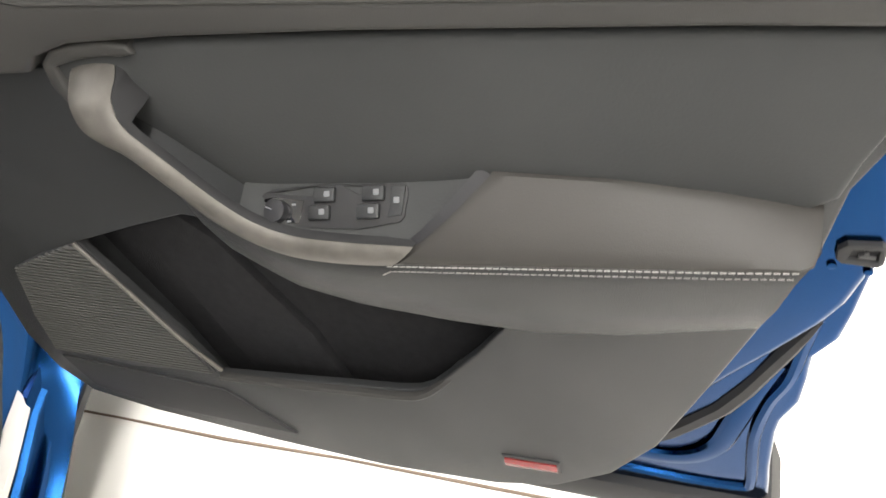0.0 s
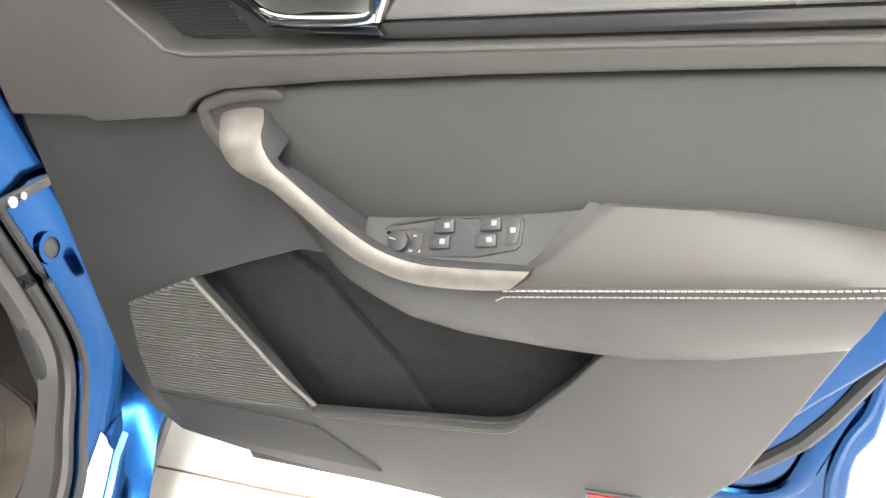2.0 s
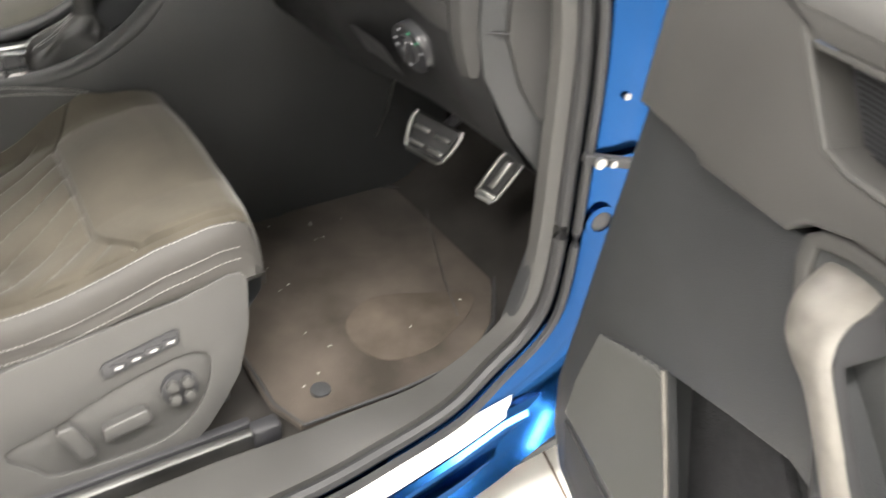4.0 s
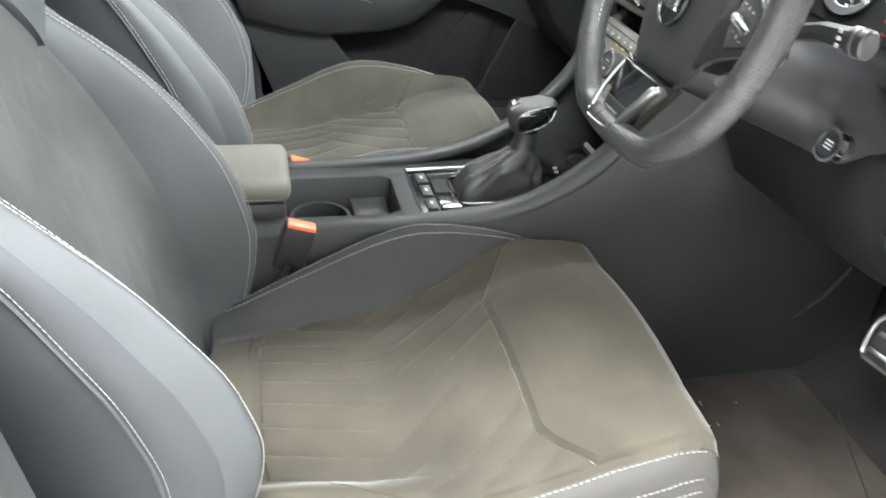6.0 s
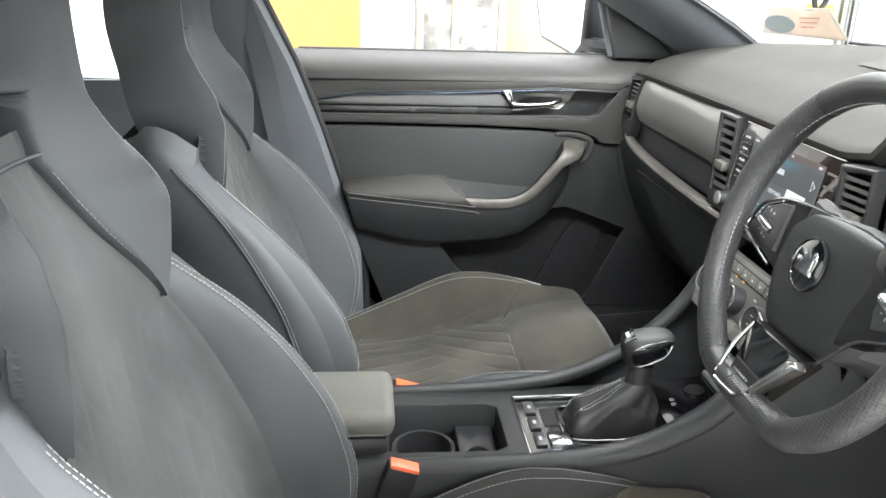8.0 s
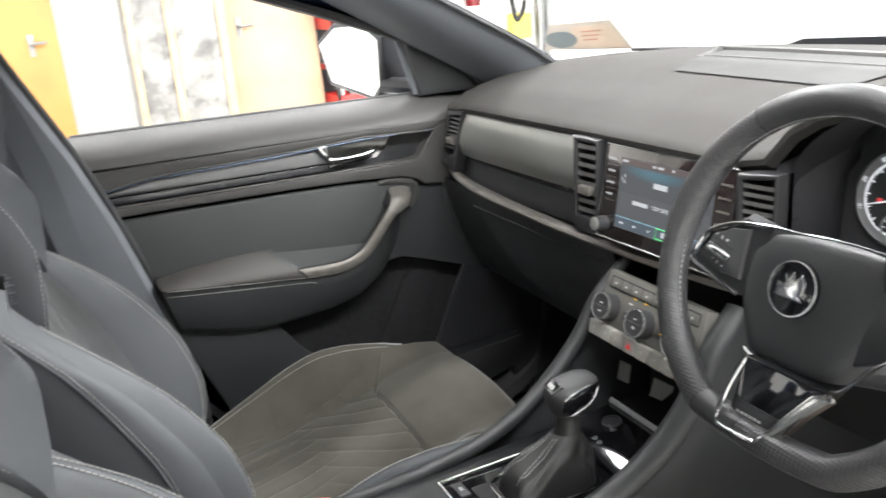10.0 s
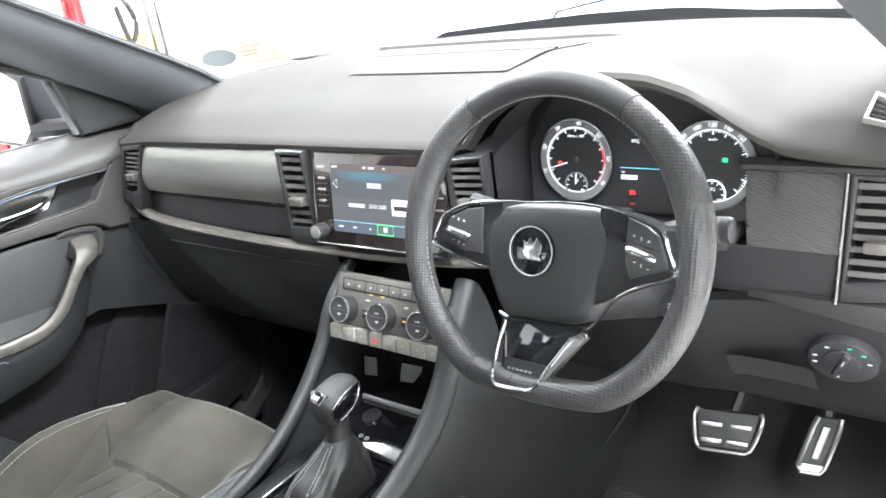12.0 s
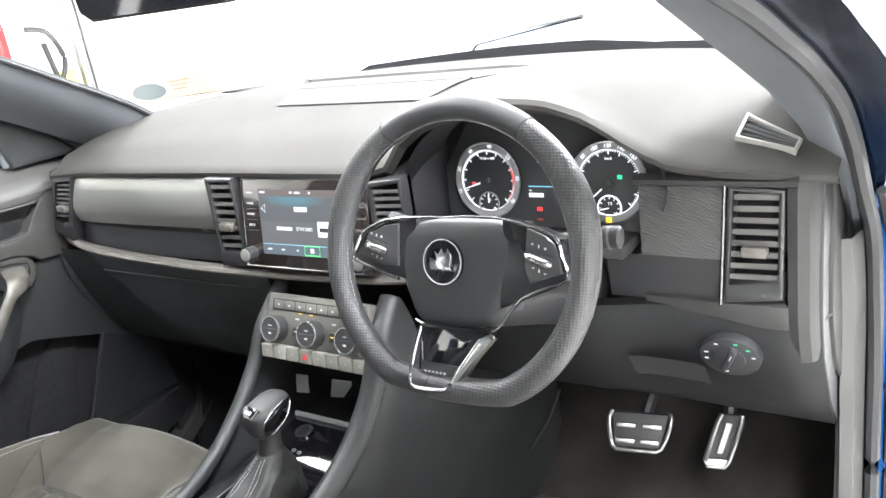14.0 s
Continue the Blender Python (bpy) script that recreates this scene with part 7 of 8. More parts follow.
def patches(ps, kind):
    """Split a grid of (place, key) into one mesh for each key of its faces."""
    out = {}
    vs = {}
    for i in range(len(ps) - 1):
        for j in range(len(ps[0]) - 1):
            k = kind(i + 0.5, j + 0.5)
            bm = out.setdefault(k, bmesh.new())
            q = []
            for a, b in ((i, j), (i + 1, j), (i + 1, j + 1), (i, j + 1)):
                if (k, a, b) not in vs:
                    vs[k, a, b] = bm.verts.new(ps[a][b])
                q.append(vs[k, a, b])
            bm.faces.new(q)
    return out


FLANK = surf("blue_grey_flank_leather", (0.044, 0.047, 0.051), 0.55, spec=0.3, grain=650, bump=0.12, vary=0.08, cells=True, rvary=0.06)
BOLSTER = surf("dark_bolster_leather", (0.034, 0.034, 0.034), 0.62, spec=0.25, grain=650, bump=0.15, vary=0.1, cells=True, rvary=0.06)
PSUEDE = surf("olive_grey_suede", (0.055, 0.052, 0.043), 0.95, grain=260, bump=0.25, vary=0.28, scale=9, sheen=0.22, spec=0.1)


def make_seat(name, cx, label, controls, fabric):
    st = tagged(empty(name, (cx, -0.3, 0.33)), label, "car seat")
    NI, NJ = 140, 170
    side = 1 if cx > 0 else -1
    ss = np.linspace(-1, 1, NI + 1)
    ts = np.linspace(0, 1, NJ + 1)

    def edge_s(t, s=-1):
        """Where the suede ends and the bolster begins."""
        if cx > 0 and s > 0:
            return 0.70 + 0.265 * min(1.0, max(0.0, (t - 0.1) / 0.3))
        return soft(t, [(0, 0.62), (0.15, 0.645), (0.4, 0.66), (0.58, 0.715), (0.70, 0.80), (0.78, 0.86)], 0.04)

    def seam_t(a):
        return 0.645 + 0.10 * max(0.0, (a - 0.5) / 0.34) ** 1.6

    def bend(v, nominal, real):
        return v / nominal * real if v < nominal else real + (v - nominal) / (1 - nominal) * (1 - real)

    ps = []
    for sn in ss:
        col_ = []
        for tn in ts:
            t = bend(tn, 0.62, seam_t(min(0.84, abs(sn))))
            e = edge_s(t, sn)
            s = math.copysign(bend(abs(sn), 0.8, e), sn)
            p = cushion(cx, s, t)
            a = abs(s)
            if abs(sn) < 0.8 and tn < 0.62:
                if tn > 0.1:
                    p.z += chevron((p.x - cx) * side, p.y)
                elif tn > 0.08:
                    p.z -= 0.004
            elif abs(sn) < 0.8:
                p.z += 0.007 * min(1.0, (tn - 0.62) / 0.05) ** 0.6 * min(1.0, (1.001 - tn) / 0.06)
            if (abs(abs(sn) - 0.8) < 0.012 and t < 0.8) or (abs(sn) < 0.8 and abs(tn - 0.62) < 0.006):
                p.z -= 0.005
            col_.append(p)
        ps.append(col_)

    def kind(i, j):
        a, t = abs(-1 + 2 * i / NI), j / NJ
        if t > 0.76 or a < 0.8:
            return "quilt" if t < 0.62 else "thigh"
        return "left" if i < NI / 2 else "right"

    got = patches(ps, kind)
    part("cushion_centre", got["quilt"], fabric, st, "quilted suede cushion centre")
    part("cushion_front", got["thigh"], fabric, st, "plain suede thigh panel")
    part("cushion_bolster", got["left"], fabric if cx < 0 else BOLSTER, st, "suede cushion bolster with pale piping" if cx < 0 else "grey leather cushion bolster")
    part("cushion_bolster", got["right"], fabric if cx > 0 else LEATHER, st, "suede edge of the cushion" if cx > 0 else "grey leather cushion bolster")
    for s in (-1, 1):
        entry = cx > 0 and s > 0
        rows, seam_a, seam_b, seam_c = [], [], [], []
        for t in np.linspace(0, 1, 40):
            p = cushion(cx, s, t)
            g = 0.5 + 0.5 * min(1, (1 - t) / 0.15)
            r = Vector((cx + s * 0.258, p.y - 0.004, 0.545 + 0.035 * t))
            rows.append([p, p + Vector((s * 0.010 * g, 0, -0.010)), p + Vector((s * 0.019 * g, 0, -0.028)), p + Vector((s * 0.018 * g, 0, -0.040)), p + Vector((s * 0.022 * g, 0, -0.047)), p + Vector((s * 0.025 * g, 0, -0.058)), r, r + Vector((-s * 0.03, 0, -0.03))])
            if t < 0.965:
                seam_a.append(p + Vector((s * 0.004, 0, 0.0005)))
                seam_b.append(p + Vector((s * 0.0205 * g, 0, -0.033)))
                seam_c.append(p + Vector((s * 0.0255 * g, 0, -0.050)))
        part("cushion_side", sheet(rows), DLEATHER, st, "warm grey leather cushion side", angle=50)
        if entry:
            for line in (seam_a, seam_b, seam_c):
                part("stitching", stitches(line, step=0.0075, length=0.0048, r=0.0006), THREAD, st, "pale stitching along the cushion side")
        else:
            for off in (0.845, 0.885):
                line = [lifted(cushion, cx, s * off, t) for t in np.linspace(0.03, 0.78, 60)]
                part("stitching", stitches(line, r=0.0008), THREAD, st, "pale twin stitching")
            if cx < 0 and s < 0:
                part("piping", tube([lifted(cushion, cx, -0.93, t, 0.001) for t in np.linspace(0.03, 0.82, 50)], 0.0022, n=6), GREYTHREAD, st, "pale piping along the bolster crest")
    front = []
    for s in np.linspace(-1, 1, 20):
        p = cushion(cx, s, 1.0)
        front.append([p, p + Vector((0, 0.004, -0.03)), p + Vector((0, -0.004, -0.075)), p + Vector((0, -0.03, -0.11)), p + Vector((0, -0.1, -0.13))])
    part("cushion_nose", sheet(front), LEATHER, st)
    # back
    zs = np.linspace(0.52, 1.215, 140)
    ps = []
    for s in ss:
        col_ = []
        a = abs(s)
        for z in zs:
            p = backrest(cx, s, z)
            if a < 0.74:
                p.y += quilt(p.x - cx, z * 1.05, 0.072) * (0.22 if z < 1.0 else 0.08)
            if abs(a - 0.743) < 0.009:
                p.y -= 0.0035
            col_.append(p)
        ps.append(col_)

    def kind2(i, j):
        return "centre" if abs(-1 + 2 * i / NI) < 0.743 else ("left" if i < NI / 2 else "right")
    got = patches(ps, kind2)
    part("back_centre", got["centre"], SUEDE, st, "quilted suede backrest centre")
    part("back_bolster", got["left"], LEATHER, st, "grey leather back bolster")
    part("back_bolster", got["right"], LEATHER, st, "grey leather back bolster")
    for s in (-1, 1):
        flank, welt = [], []
        for z in np.linspace(0.52, 1.085, 90):
            r = backrest(cx, s, z)
            g = min(1.0, max(0.0, (z - 0.70) / 0.25)) ** 1.3
            yb = spine_y(z) - 0.11
            flank.append([r, r + Vector((s * 0.007, -0.012, 0.010 * g)), r + Vector((s * 0.012, -0.032, 0.026 * g)), r + Vector((s * 0.013, -0.055, 0.036 * g)), r + Vector((s * 0.010, -0.075, 0.036 * g)),
                          Vector((r.x + s * 0.006, yb + 0.04, z + 0.02 * g)), Vector((r.x - s * 0.03, yb, z)), Vector((cx, yb - 0.01, z))])
            if z < 1.03:
                welt.append(r + Vector((s * 0.0135, -0.055, 0.037 * g)))
        part("back_flank", sheet(flank), FLANK if cx > 0 else LEATHER, st, "smooth grey leather backrest flank", angle=60)
        part("flank_piping", tube(welt, 0.002, n=6), LEATHER, st)
        part("stitching", stitches([q + Vector((s * 0.001, 0.006, 0.0015)) for q in welt[25:]], r=0.0006), THREAD, st, "pale stitching beside the piping")
        # winged yoke that runs up into the built-in headrest
        rows, hem = [], []
        for z in np.concatenate([np.linspace(1.0, 1.24, 40), np.linspace(1.243, 1.256, 8), np.linspace(1.265, 1.52, 36)]):
            row = []
            inn, out = wing(cx, s, 0, z), wing(cx, s, 1, z)
            yb = spine_y(z) - 0.075 * min(1.0, (1.545 - z) / 0.1)
            row += [Vector((inn.x, min(inn.y - 0.02, yb + 0.03), z)), inn + Vector((0, -0.008, 0)), inn + Vector((s * 0.0015, -0.002, 0))]
            row += [wing(cx, s, f, z) for f in (0.06, 0.15, 0.3, 0.45, 0.6, 0.75, 0.88, 0.96)]
            row += [out + Vector((-s * 0.0005, -0.004, 0)), out + Vector((s * 0.001, -0.014, 0)), Vector((out.x, out.y - 0.035, z)), Vector((out.x - s * 0.012, (out.y + yb) / 2 - 0.01, z)), Vector((out.x - s * 0.04, yb, z)), Vector((cx + s * 0.0, yb - 0.004, z))]
            rows.append(row)
            if z < 1.46:
                hem.append(out + Vector((s * 0.0005, -0.0045, 0)))
        part("back_yoke", sheet(rows, cap=True), LEATHER, st, "grey leather wing running up into the headrest", angle=50)
        if not (cx > 0 and s > 0):
            part("stitching", stitches(hem, r=0.0005), GREYTHREAD, st, "grey stitching along the wing edge")
        part("stitching", stitches([wing(cx, s, 0, z) + Vector((s * 0.004, 0.0008, -0.002)) for z in np.linspace(1.02, 1.18, 40)], r=0.0004), GREYTHREAD, st)
        # twin stitching on the bolster crest
        for off in (0.868, 0.905):
            part("stitching", stitches([lifted(backrest, cx, s * off, z) for z in np.linspace(0.56, 1.035, 100)], r=0.00065 if cx > 0 and s > 0 else 0.0008), THREAD, st, "pale twin stitching")
    # Black sheet filling the opening under the headrest, painted for its shade.
    part("headrest_shade_sheet", sheet([[Vector((cx + x, spine_y(z) - 0.045, z)) for z in (1.16, 1.20, 1.24, 1.28)] for x in (-0.08, 0.0, 0.08)]), DEEP, st, "black sheet for the shade in the headrest opening")
    part("hollow_piping", tube([Vector((cx + x, spine_y(1.19) + 0.002 + 0.01 * (x / 0.06) ** 2, 1.192)) for x in np.linspace(-0.062, 0.062, 10)], 0.0025, n=6), LEATHER, st)
    # frame and rails
    for s in (-1, 1):
        yz = [(-0.62, 0.49), (-0.332, 0.518), (-0.227, 0.537), (-0.114, 0.570), (-0.034, 0.600), (-0.01, 0.599), (-0.001, 0.568), (-0.006, 0.497), (-0.024, 0.416), (-0.056, 0.361), (-0.085, 0.335), (-0.62, 0.335)]
        if controls and s > 0:
            K = axes((cx + 0.268 + 0.55 * 0.214, 0, 0), (0, 1, 0), (-0.214, 0, 1), (1, 0, 0.214))
            yz = [(-0.62, 0.52), (-0.38, 0.540), (-0.247, 0.558), (-0.102, 0.576), (-0.03, 0.592), (-0.010, 0.590), (-0.003, 0.575), (-0.012, 0.508), (-0.036, 0.442), (-0.066, 0.403), (-0.094, 0.373), (-0.135, 0.345), (-0.20, 0.337), (-0.62, 0.337)]
            dish = [(-0.348, 0.437), (-0.285, 0.452), (-0.20, 0.480), (-0.115, 0.496), (-0.082, 0.490), (-0.074, 0.470), (-0.088, 0.430), (-0.125, 0.390), (-0.18, 0.375), (-0.292, 0.380), (-0.32, 0.40)]
            dish = [(q.x, q.y) for q in spline([(a, b, 0) for a, b in dish], 3, True)]
            part("seat_skirt", plate(yz, [dish], -0.02, 0.0, K, 0.006, 3), SKIRT, st, "grey plastic seat skirt")
            part("control_field", plate([(-0.21 + (a + 0.21) * 1.03, 0.435 + (b - 0.435) * 1.05) for a, b in dish], (), -0.02, -0.005, K, 0.002), SKIRT, st)
        else:
            part("seat_skirt", plate(yz, (), 0.0, 0.03, axes((cx + s * 0.238, 0, 0), (0, 1, 0), (0, 0, 1), (s, 0, 0)), 0.01, 3), SKIRT, st, "grey plastic seat skirt")
        part("seat_rail", block(cx + s * 0.19, cx + s * 0.235, -0.72, -0.04, 0.335, 0.37, 0.005), HARD, st)
    part("seat_pan", block(cx - 0.22, cx + 0.22, -0.6, -0.03, 0.43, 0.55, 0.02), HARD, st)
    if controls:
        K = axes((cx + 0.268 + 0.55 * 0.214, 0, 0), (0, 1, 0), (-0.214, 0, 1), (1, 0, 0.214))
        mp = part("memory_panel", plate([(-0.213, 0.498), (-0.110, 0.517), (-0.108, 0.536), (-0.114, 0.538), (-0.208, 0.520), (-0.214, 0.514)], (), 0.0, 0.004, K, 0.0015), HARD, st, "seat memory buttons")
        for k in range(4):
            b = part("memory_button", block(-0.203 + 0.0235 * k, -0.182 + 0.0235 * k, 0.5035 + 0.0044 * k, 0.5155 + 0.0044 * k, 0.003, 0.0056, 0.001, K), HARD, mp)
            part("button_mark", block(-0.197 + 0.0235 * k, -0.187 + 0.0235 * k, 0.5085 + 0.0044 * k, 0.5115 + 0.0044 * k, 0.0055, 0.006, 0, K), DULLMARK, b)
        ld = part("lumbar_dial", disc(0.0255, -0.006, 0.004, K @ pose(-0.122, 0.449, 0), 28, 0.003), HARD, st, "round lumbar dial")
        for k in range(4):
            part("dial_lobe", disc(0.008, 0.003, 0.014, K @ pose(-0.122, 0.449, 0) @ pose(0.0145 * math.cos(math.pi / 4 + k * math.pi / 2), 0.0145 * math.sin(math.pi / 4 + k * math.pi / 2), 0), 14, 0.003), SKIRT, ld)
        part("seat_switch", plate([(-0.231, 0.414), (-0.226, 0.411), (-0.172, 0.418), (-0.167, 0.423), (-0.168, 0.436), (-0.173, 0.440), (-0.226, 0.433), (-0.231, 0.429)], (), -0.006, 0.012, K, 0.005, 3), SKIRT, st)
        part("back_switch", plate([(-0.285, 0.445), (-0.282, 0.450), (-0.266, 0.452), (-0.261, 0.448), (-0.244, 0.403), (-0.247, 0.397), (-0.260, 0.394), (-0.266, 0.397)], (), -0.006, 0.012, K, 0.005, 3), SKIRT, st)
        for k, xx in enumerate((0.672, 0.700)):
            part("runner", block(xx, xx + 0.018, -0.62, -0.035 + 0.02 * k, 0.338, 0.362 + 0.006 * k, 0.005), STEEL if k else HARD, st, "seat runner")
        part("runner_cap", block(0.694, 0.724, -0.045, 0.0, 0.338, 0.374, 0.008), HARD, st)
        tu, tv = Vector((0, 0.953, -0.303)), Vector((-0.45, 0.27, 0.85)).normalized()
        tn = tu.cross(tv).normalized()
        T = axes(Vector((cx + 0.247, -0.690, 0.991)) + tn * 0.003, tu, tv, tn)
        tg = part("side_tag", plate([(-0.015, -0.007), (0.015, -0.007), (0.015, 0.007), (-0.015, 0.007)], (), -0.004, 0.0015, T, 0.001), PLASTIC, st, "small sewn side tag")
        words("AIRBAG", 0.0058, T @ pose(0, 0, 0.0018), PALE, tg)
    return st


make_seat("driver_seat", 0.372, "sport seat in grey leather and brown-grey quilted suede", True, DSUEDE)
make_seat("passenger_seat", -0.372, "sport seat in grey leather and olive-grey quilted suede", False, PSUEDE)

for bx, by, bz, nm in ((0.150, -0.428, 0.716, "driver"), (-0.120, -0.41, 0.690, "passenger")):
    bk = tagged(empty("belt_buckle", (bx, by, 0.5)), "black seat belt buckle with an orange-red release button", "buckle", "seat belt buckles")
    B = axes((bx, by, bz), (0, 1, -0.3), (1, 0, 0), (0.1, 0.3, 1))
    part("buckle_body", block(-0.022, 0.022, -0.014, 0.014, -0.075, 0.0, 0.004, B), HARD, bk)
    part("release_button", block(-0.02, 0.02, -0.009, 0.013, -0.004, 0.004, 0.002, B), ORANGE, bk, "orange-red release button")
    part("buckle_stem", tube([(bx, by - 0.02, bz - 0.06), (bx, by - 0.08, 0.42)], 0.018, 0.006), HARD, bk)
belt = tagged(empty("seat_belt", (-0.69, -0.72, 0.9)), "grey seat belt webbing hanging by the centre post", "seat belt")
part("webbing", sheet([[(-0.672 + 0.012 * k, -0.765 + 0.02 * (k - 1), 1.4), (-0.70 + 0.004 * k, -0.70 + 0.024 * (k - 1), 1.15), (-0.72, -0.66 + 0.024 * (k - 1), 0.9), (-0.722, -0.62 + 0.024 * (k - 1), 0.6), (-0.722, -0.60 + 0.024 * (k - 1), 0.42)] for k in range(3)]), GREYC, belt)

part("belt_guide", tube([(-0.668, -0.79, 1.40), (-0.668, -0.73, 1.40)], 0.012, 0.008), HARD, belt, "black belt guide")
part("belt_anchor", block(-0.735, -0.715, -0.64, -0.56, 0.37, 0.425, 0.005), HARD, belt)

# ---- floor mat ----
mt = tagged(empty("floor_mat", (0.45, 0.25, 0.34)), "dusty brown driver floor mat with worn heel patch", "floor mat")
mo_ = [(0.20, 0.00), (0.66, 0.01), (0.722, 0.034), (0.728, 0.19), (0.722, 0.33), (0.66, 0.42), (0.515, 0.52), (0.22, 0.53), (0.15, 0.45), (0.14, 0.25)]
part("mat", plate(mo_, (), 0.342, 0.352, pose(0, 0, 0, 1, 0, 0), 0.004), CARPET, mt)
part("mat_edge", tube([(a, b * 1.0, 0.3515 + 0.0175 * b) for a, b in mo_], 0.003, closed=True), RUBBER, mt)
HEEL = surf("dusty_heel_pad", (0.052, 0.043, 0.035), 1.0, grain=250, bump=0.8, vary=0.4, scale=10, spec=0.05)
part("heel_pad", plate([(q.x, q.y) for q in spline([(0.535, 0.20, 0), (0.60, 0.185, 0), (0.66, 0.215, 0), (0.668, 0.30, 0), (0.62, 0.40, 0), (0.575, 0.43, 0), (0.535, 0.36, 0), (0.50, 0.27, 0)], 4, True)], (), 0.351, 0.3535, pose(0, 0, 0, 1, 0, 0), 0.0015), HEEL, mt, "dusty worn heel pad")
part("mat_clip", disc(0.016, 0.35, 0.358, pose(0.669, 0.084, 0.0), 20, 0.003), PLASTIC, mt, "round grey mat clip")
part("mat_seam", tube([(0.22, 0.527, 0.364), (0.38, 0.46, 0.3615), (0.53, 0.40, 0.3605), (0.62, 0.37, 0.3595)], 0.0012), BLACKLINE, mt)
lint = bmesh.new()
rng = random.Random(4)
for k in range(16):
    x, y = rng.uniform(0.2, 0.68), rng.uniform(0.05, 0.5)
    a = rng.uniform(0, 3.1)
    l_ = rng.choice((0.002, 0.003, 0.004, 0.012))
    tube([(x, y, 0.356 + 0.0175 * y), (x + l_ * math.cos(a), y + l_ * math.sin(a), 0.357 + 0.0175 * y)], 0.0006, n=4, bm=lint)
tagged(part("lint", lint, PALE), "scattered pale lint on the mat", "lint", kind="stuff")
fr = tagged(empty("foot_rest_rail", (0.29, 0.42, 0.45)), "pale metal strip at the console footwell edge", "trim strip")
part("rail_strip", tube([(0.272, 0.426, 0.66), (0.235, 0.43, 0.58), (0.185, 0.432, 0.50)], 0.0025), STEEL, fr)

# ---- inner mirror ----
im = tagged(empty("inner_mirror", (-0.1, 0.0, 1.5)), "dark rear-view mirror hanging from the windscreen", "mirror")
IM = axes((-0.125, 0.03, 1.474), (0.96, 0.26, -0.03), (0.02, 0.0, 1), (0.26, -0.96, 0))
sh = [(-0.145, 0.045), (-0.135, -0.028), (-0.115, -0.042), (0.12, -0.036), (0.15, -0.015), (0.165, 0.045)]
part("mirror_case", plate(sh, (), -0.04, 0.004, IM, 0.014, 4), HARD, im)
part("mirror_glass", plate([(a * 0.93, b * 0.9) for a, b in sh], (), 0.003, 0.0055, IM), GLOSS, im)
part("mirror_stem", tube([(-0.17, 0.05, 1.48), (-0.08, 0.06, 1.56)], 0.012), HARD, im)

# ---- things in the hall ----
OAK = surf("yellow_veneer", (0.45, 0.23, 0.06), 0.5, vary=0.15, scale=2, grain=30, bump=0.1)
BIRCH = surf("pale_veneer", (0.50, 0.36, 0.235), 0.5, vary=0.12, scale=2, grain=30, bump=0.1)
FILM = surf("grey_stretch_film", (0.23, 0.225, 0.215), 0.3, vary=0.5, scale=5, grain=14, bump=0.6)
TIMBER = surf("pallet_timber", (0.5, 0.38, 0.22), 0.8, vary=0.2, scale=6, grain=60, bump=0.3)


def leaning_door(y0, y1, x, mat_, label, hy):
    e = tagged(empty("loose_door", (x, (y0 + y1) / 2, 0)), label, "door")
    part("door_leaf", block(y0, y1, 0, 2.35, 0, 0.045, 0.003, axes((x, 0, 0), (0, 1, 0), (-0.1, 0, 0.995), (0.995, 0, 0.1))), mat_, e)
    part("lever_handle", tube([(x - 0.06, hy, 1.16), (x - 0.0, hy, 1.16), (x + 0.0, hy + 0.13, 1.165)], 0.014), STEEL, e)
    part("handle_plate", block(hy - 0.025, hy + 0.025, 1.02, 1.24, 0, 0.05, 0.003, axes((x - 0.11, 0, 0), (0, 1, 0), (0, 0, 1), (1, 0, 0))), STEEL, e)


leaning_door(-1.75, -0.52, -7.4, OAK, "tall yellow veneered door leaf leaning upright", -0.75)
leaning_door(0.98, 1.90, -7.4, BIRCH, "tall pale veneered door leaf leaning upright", 1.12)
pal = tagged(empty("wrapped_pallet", (-7.3, 0.48, 0)), "goods on a timber pallet wrapped in grey stretch film", "pallet")
for k in range(3):
    part("pallet_block", block(-7.5, -6.9, 0.04 + 0.36 * k, 0.16 + 0.36 * k, 0.03, 0.12), TIMBER, pal)
part("pallet_deck", block(-7.6, -6.88, -0.01, 0.92, 0.12, 0.15, 0.004), TIMBER, pal)
fold_ = []
for k in range(29):
    z = 0.15 + 2.05 * k / 28
    fold_.append([(-6.955 + 0.012 * math.sin(7.3 * z + 9 * y) * math.sin(23 * z - 5 * y) + 0.006 * math.sin(61 * z + 3 * y), y, z) for y in np.linspace(0.04, 0.88, 24)] + [(-7.55, 0.88, z), (-7.55, 0.04, z)])
part("film_load", sheet(fold_, close_j=True, cap=True), FILM, pal, "stack of goods in crumpled grey film")
for y, w in ((0.06, 0.03), (0.40, 0.035), (0.86, 0.04)):
    part("upright_slat", block(-6.945, -6.92, y - w, y + w, 0.15, 2.25, 0.004), TIMBER, pal)
TOOLRED = surf("red_enamel", (0.5, 0.025, 0.02), 0.4, bump=0)
rd = tagged(empty("tool_stand", (-7.3, 2.2, 0)), "dark tool stand with red trays of bottles", "tool stand")
for y in (1.95, 2.52):
    for x in (-7.55, -7.05):
        part("stand_post", block(x - 0.02, x + 0.02, y - 0.02, y + 0.02, 0, 1.62, 0.004), HARD, rd)
part("back_panel", block(-7.58, -7.56, 1.95, 2.52, 0.1, 1.6, 0.004), HARD, rd)
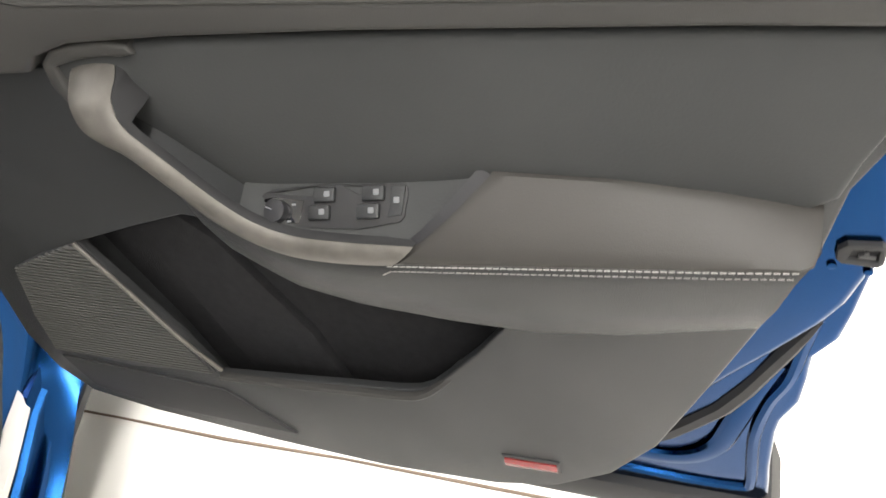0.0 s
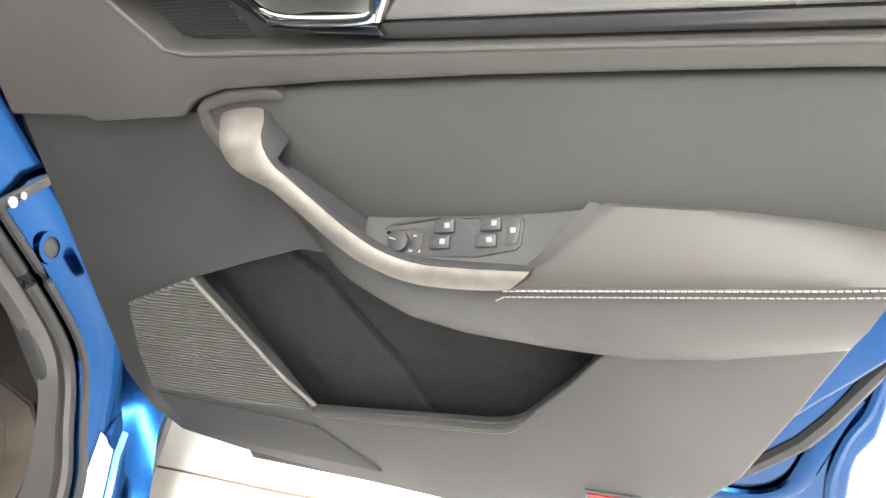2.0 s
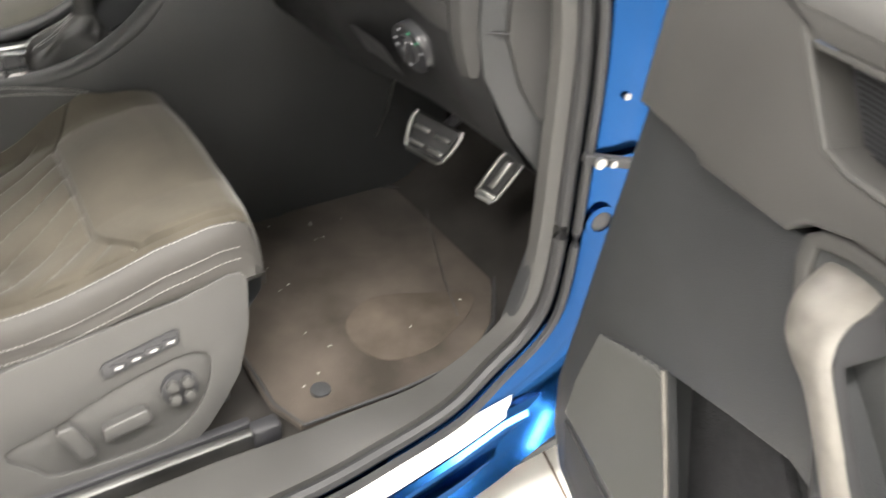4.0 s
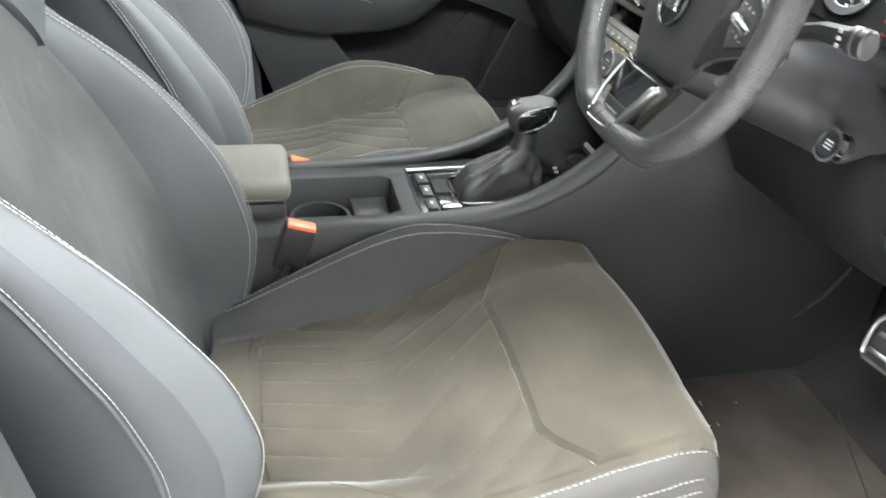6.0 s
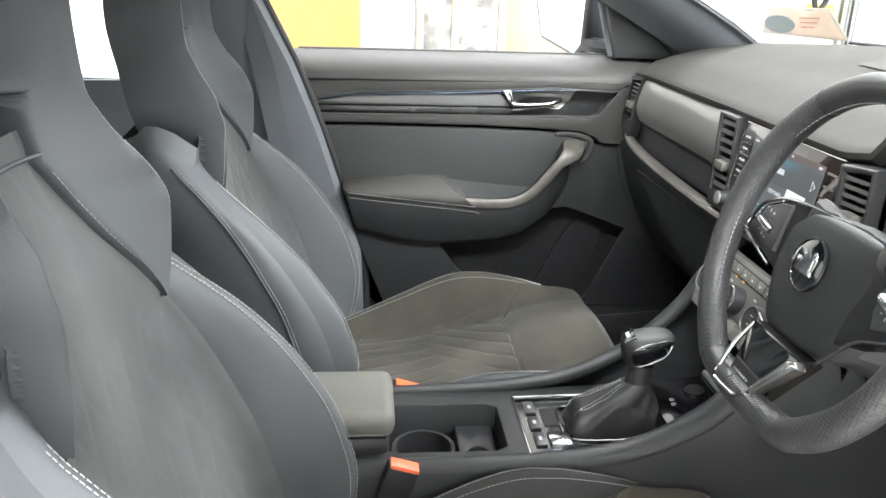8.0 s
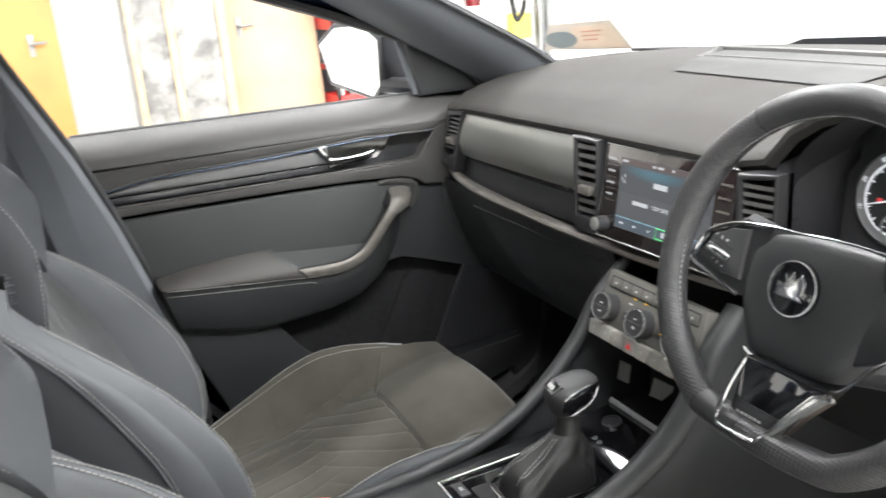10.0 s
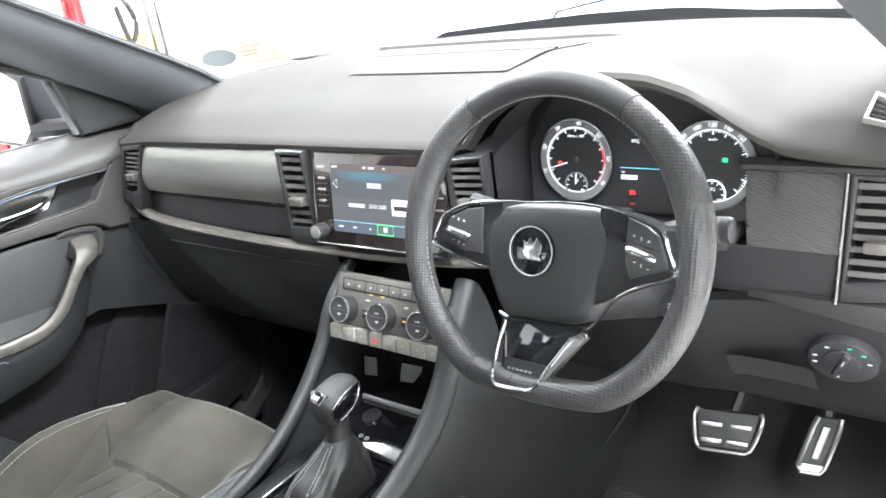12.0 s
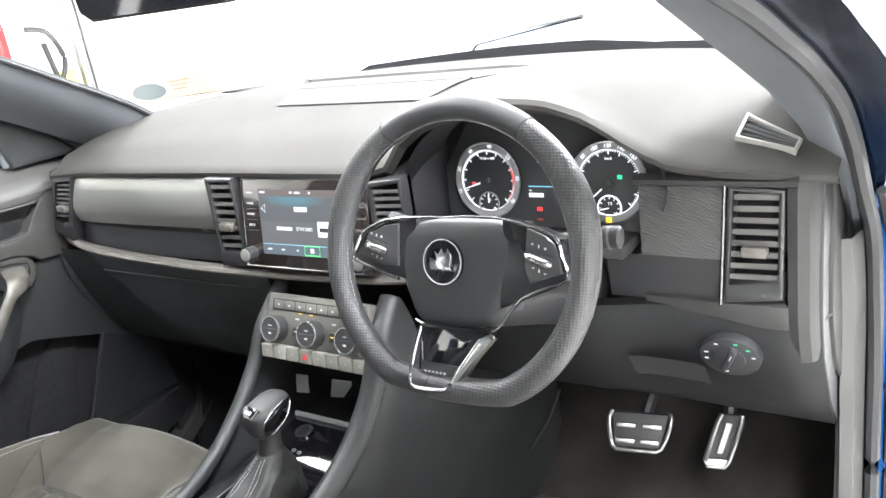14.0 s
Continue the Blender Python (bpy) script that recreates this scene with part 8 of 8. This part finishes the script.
for z, h in ((0.25, 0.16), (0.66, 0.05), (1.06, 0.16), (1.46, 0.05)):
    part("red_tray", plate([(-7.56, 1.93), (-7.03, 1.93), (-7.03, 2.54), (-7.56, 2.54)], (), z, z + h, None, 0.01), TOOLRED, rd, "red enamelled tray")
rng = random.Random(9)
for z in (0.41, 0.71, 1.22):
    for k in range(5):
        y, r = 2.0 + 0.115 * k, rng.uniform(0.03, 0.042)
        bt = tagged(empty("bottle", (-7.14, y, z)), "small workshop bottle on the tool stand", "bottle", "bottles on the stand")
        part("bottle_body", tube([(-7.14, y, z), (-7.14, y, z + 0.15), (-7.14, y, z + 0.18), (-7.14, y, z + 0.20)], [r, r, r * 0.5, r * 0.42], n=12, up=(0, 1, 0)), (HARD, PALE, STEEL)[(k + int(z * 10)) % 3], bt)
        part("bottle_cap", tube([(-7.14, y, z + 0.20), (-7.14, y, z + 0.225)], r * 0.5, n=10, up=(0, 1, 0)), (PALE, TOOLRED, HARD)[k % 3], bt)
fe = tagged(empty("fire_extinguisher", (-8.0, 3.95, 1.15)), "red fire extinguisher hanging on the wall", "fire extinguisher")
part("cylinder", tube([(-7.85, 3.95, 1.15), (-7.85, 3.95, 1.2), (-7.85, 3.95, 1.6), (-7.85, 3.95, 1.68)], [0.09, 0.1, 0.1, 0.04], n=18, up=(0, 1, 0)), RED, fe)
part("wall_bracket", block(-8.0, -7.86, 3.90, 4.0, 1.3, 1.42, 0.01), STEEL, fe)
part("valve", tube([(-7.85, 3.95, 1.68), (-7.85, 3.95, 1.76)], 0.03, up=(0, 1, 0)), HARD, fe)
hz = tagged(empty("hose_reel", (-7.9, 4.6, 0.0)), "black hose and yellow box by a grey wall pipe", "hose")
part("pipe", tube([(-7.9, 4.9, 0.0), (-7.9, 4.86, 4.1)], 0.05, up=(0, 1, 0)), STEEL, hz)
part("pipe", tube([(-7.9, 5.02, 0.0), (-7.9, 4.98, 4.1)], 0.04, up=(0, 1, 0)), STEEL, hz)
part("hose_loop", tube(spline([(-7.85, 4.28, 1.52), (-7.8, 4.5, 1.45), (-7.8, 4.62, 1.15), (-7.8, 4.5, 0.95), (-7.8, 4.42, 1.35)], 6), 0.03), RUBBER, hz)
part("yellow_box", block(-7.95, -7.8, 4.45, 4.72, 0.72, 1.02, 0.02), surf("yellow_box", (0.7, 0.6, 0.1), 0.5, bump=0), hz)
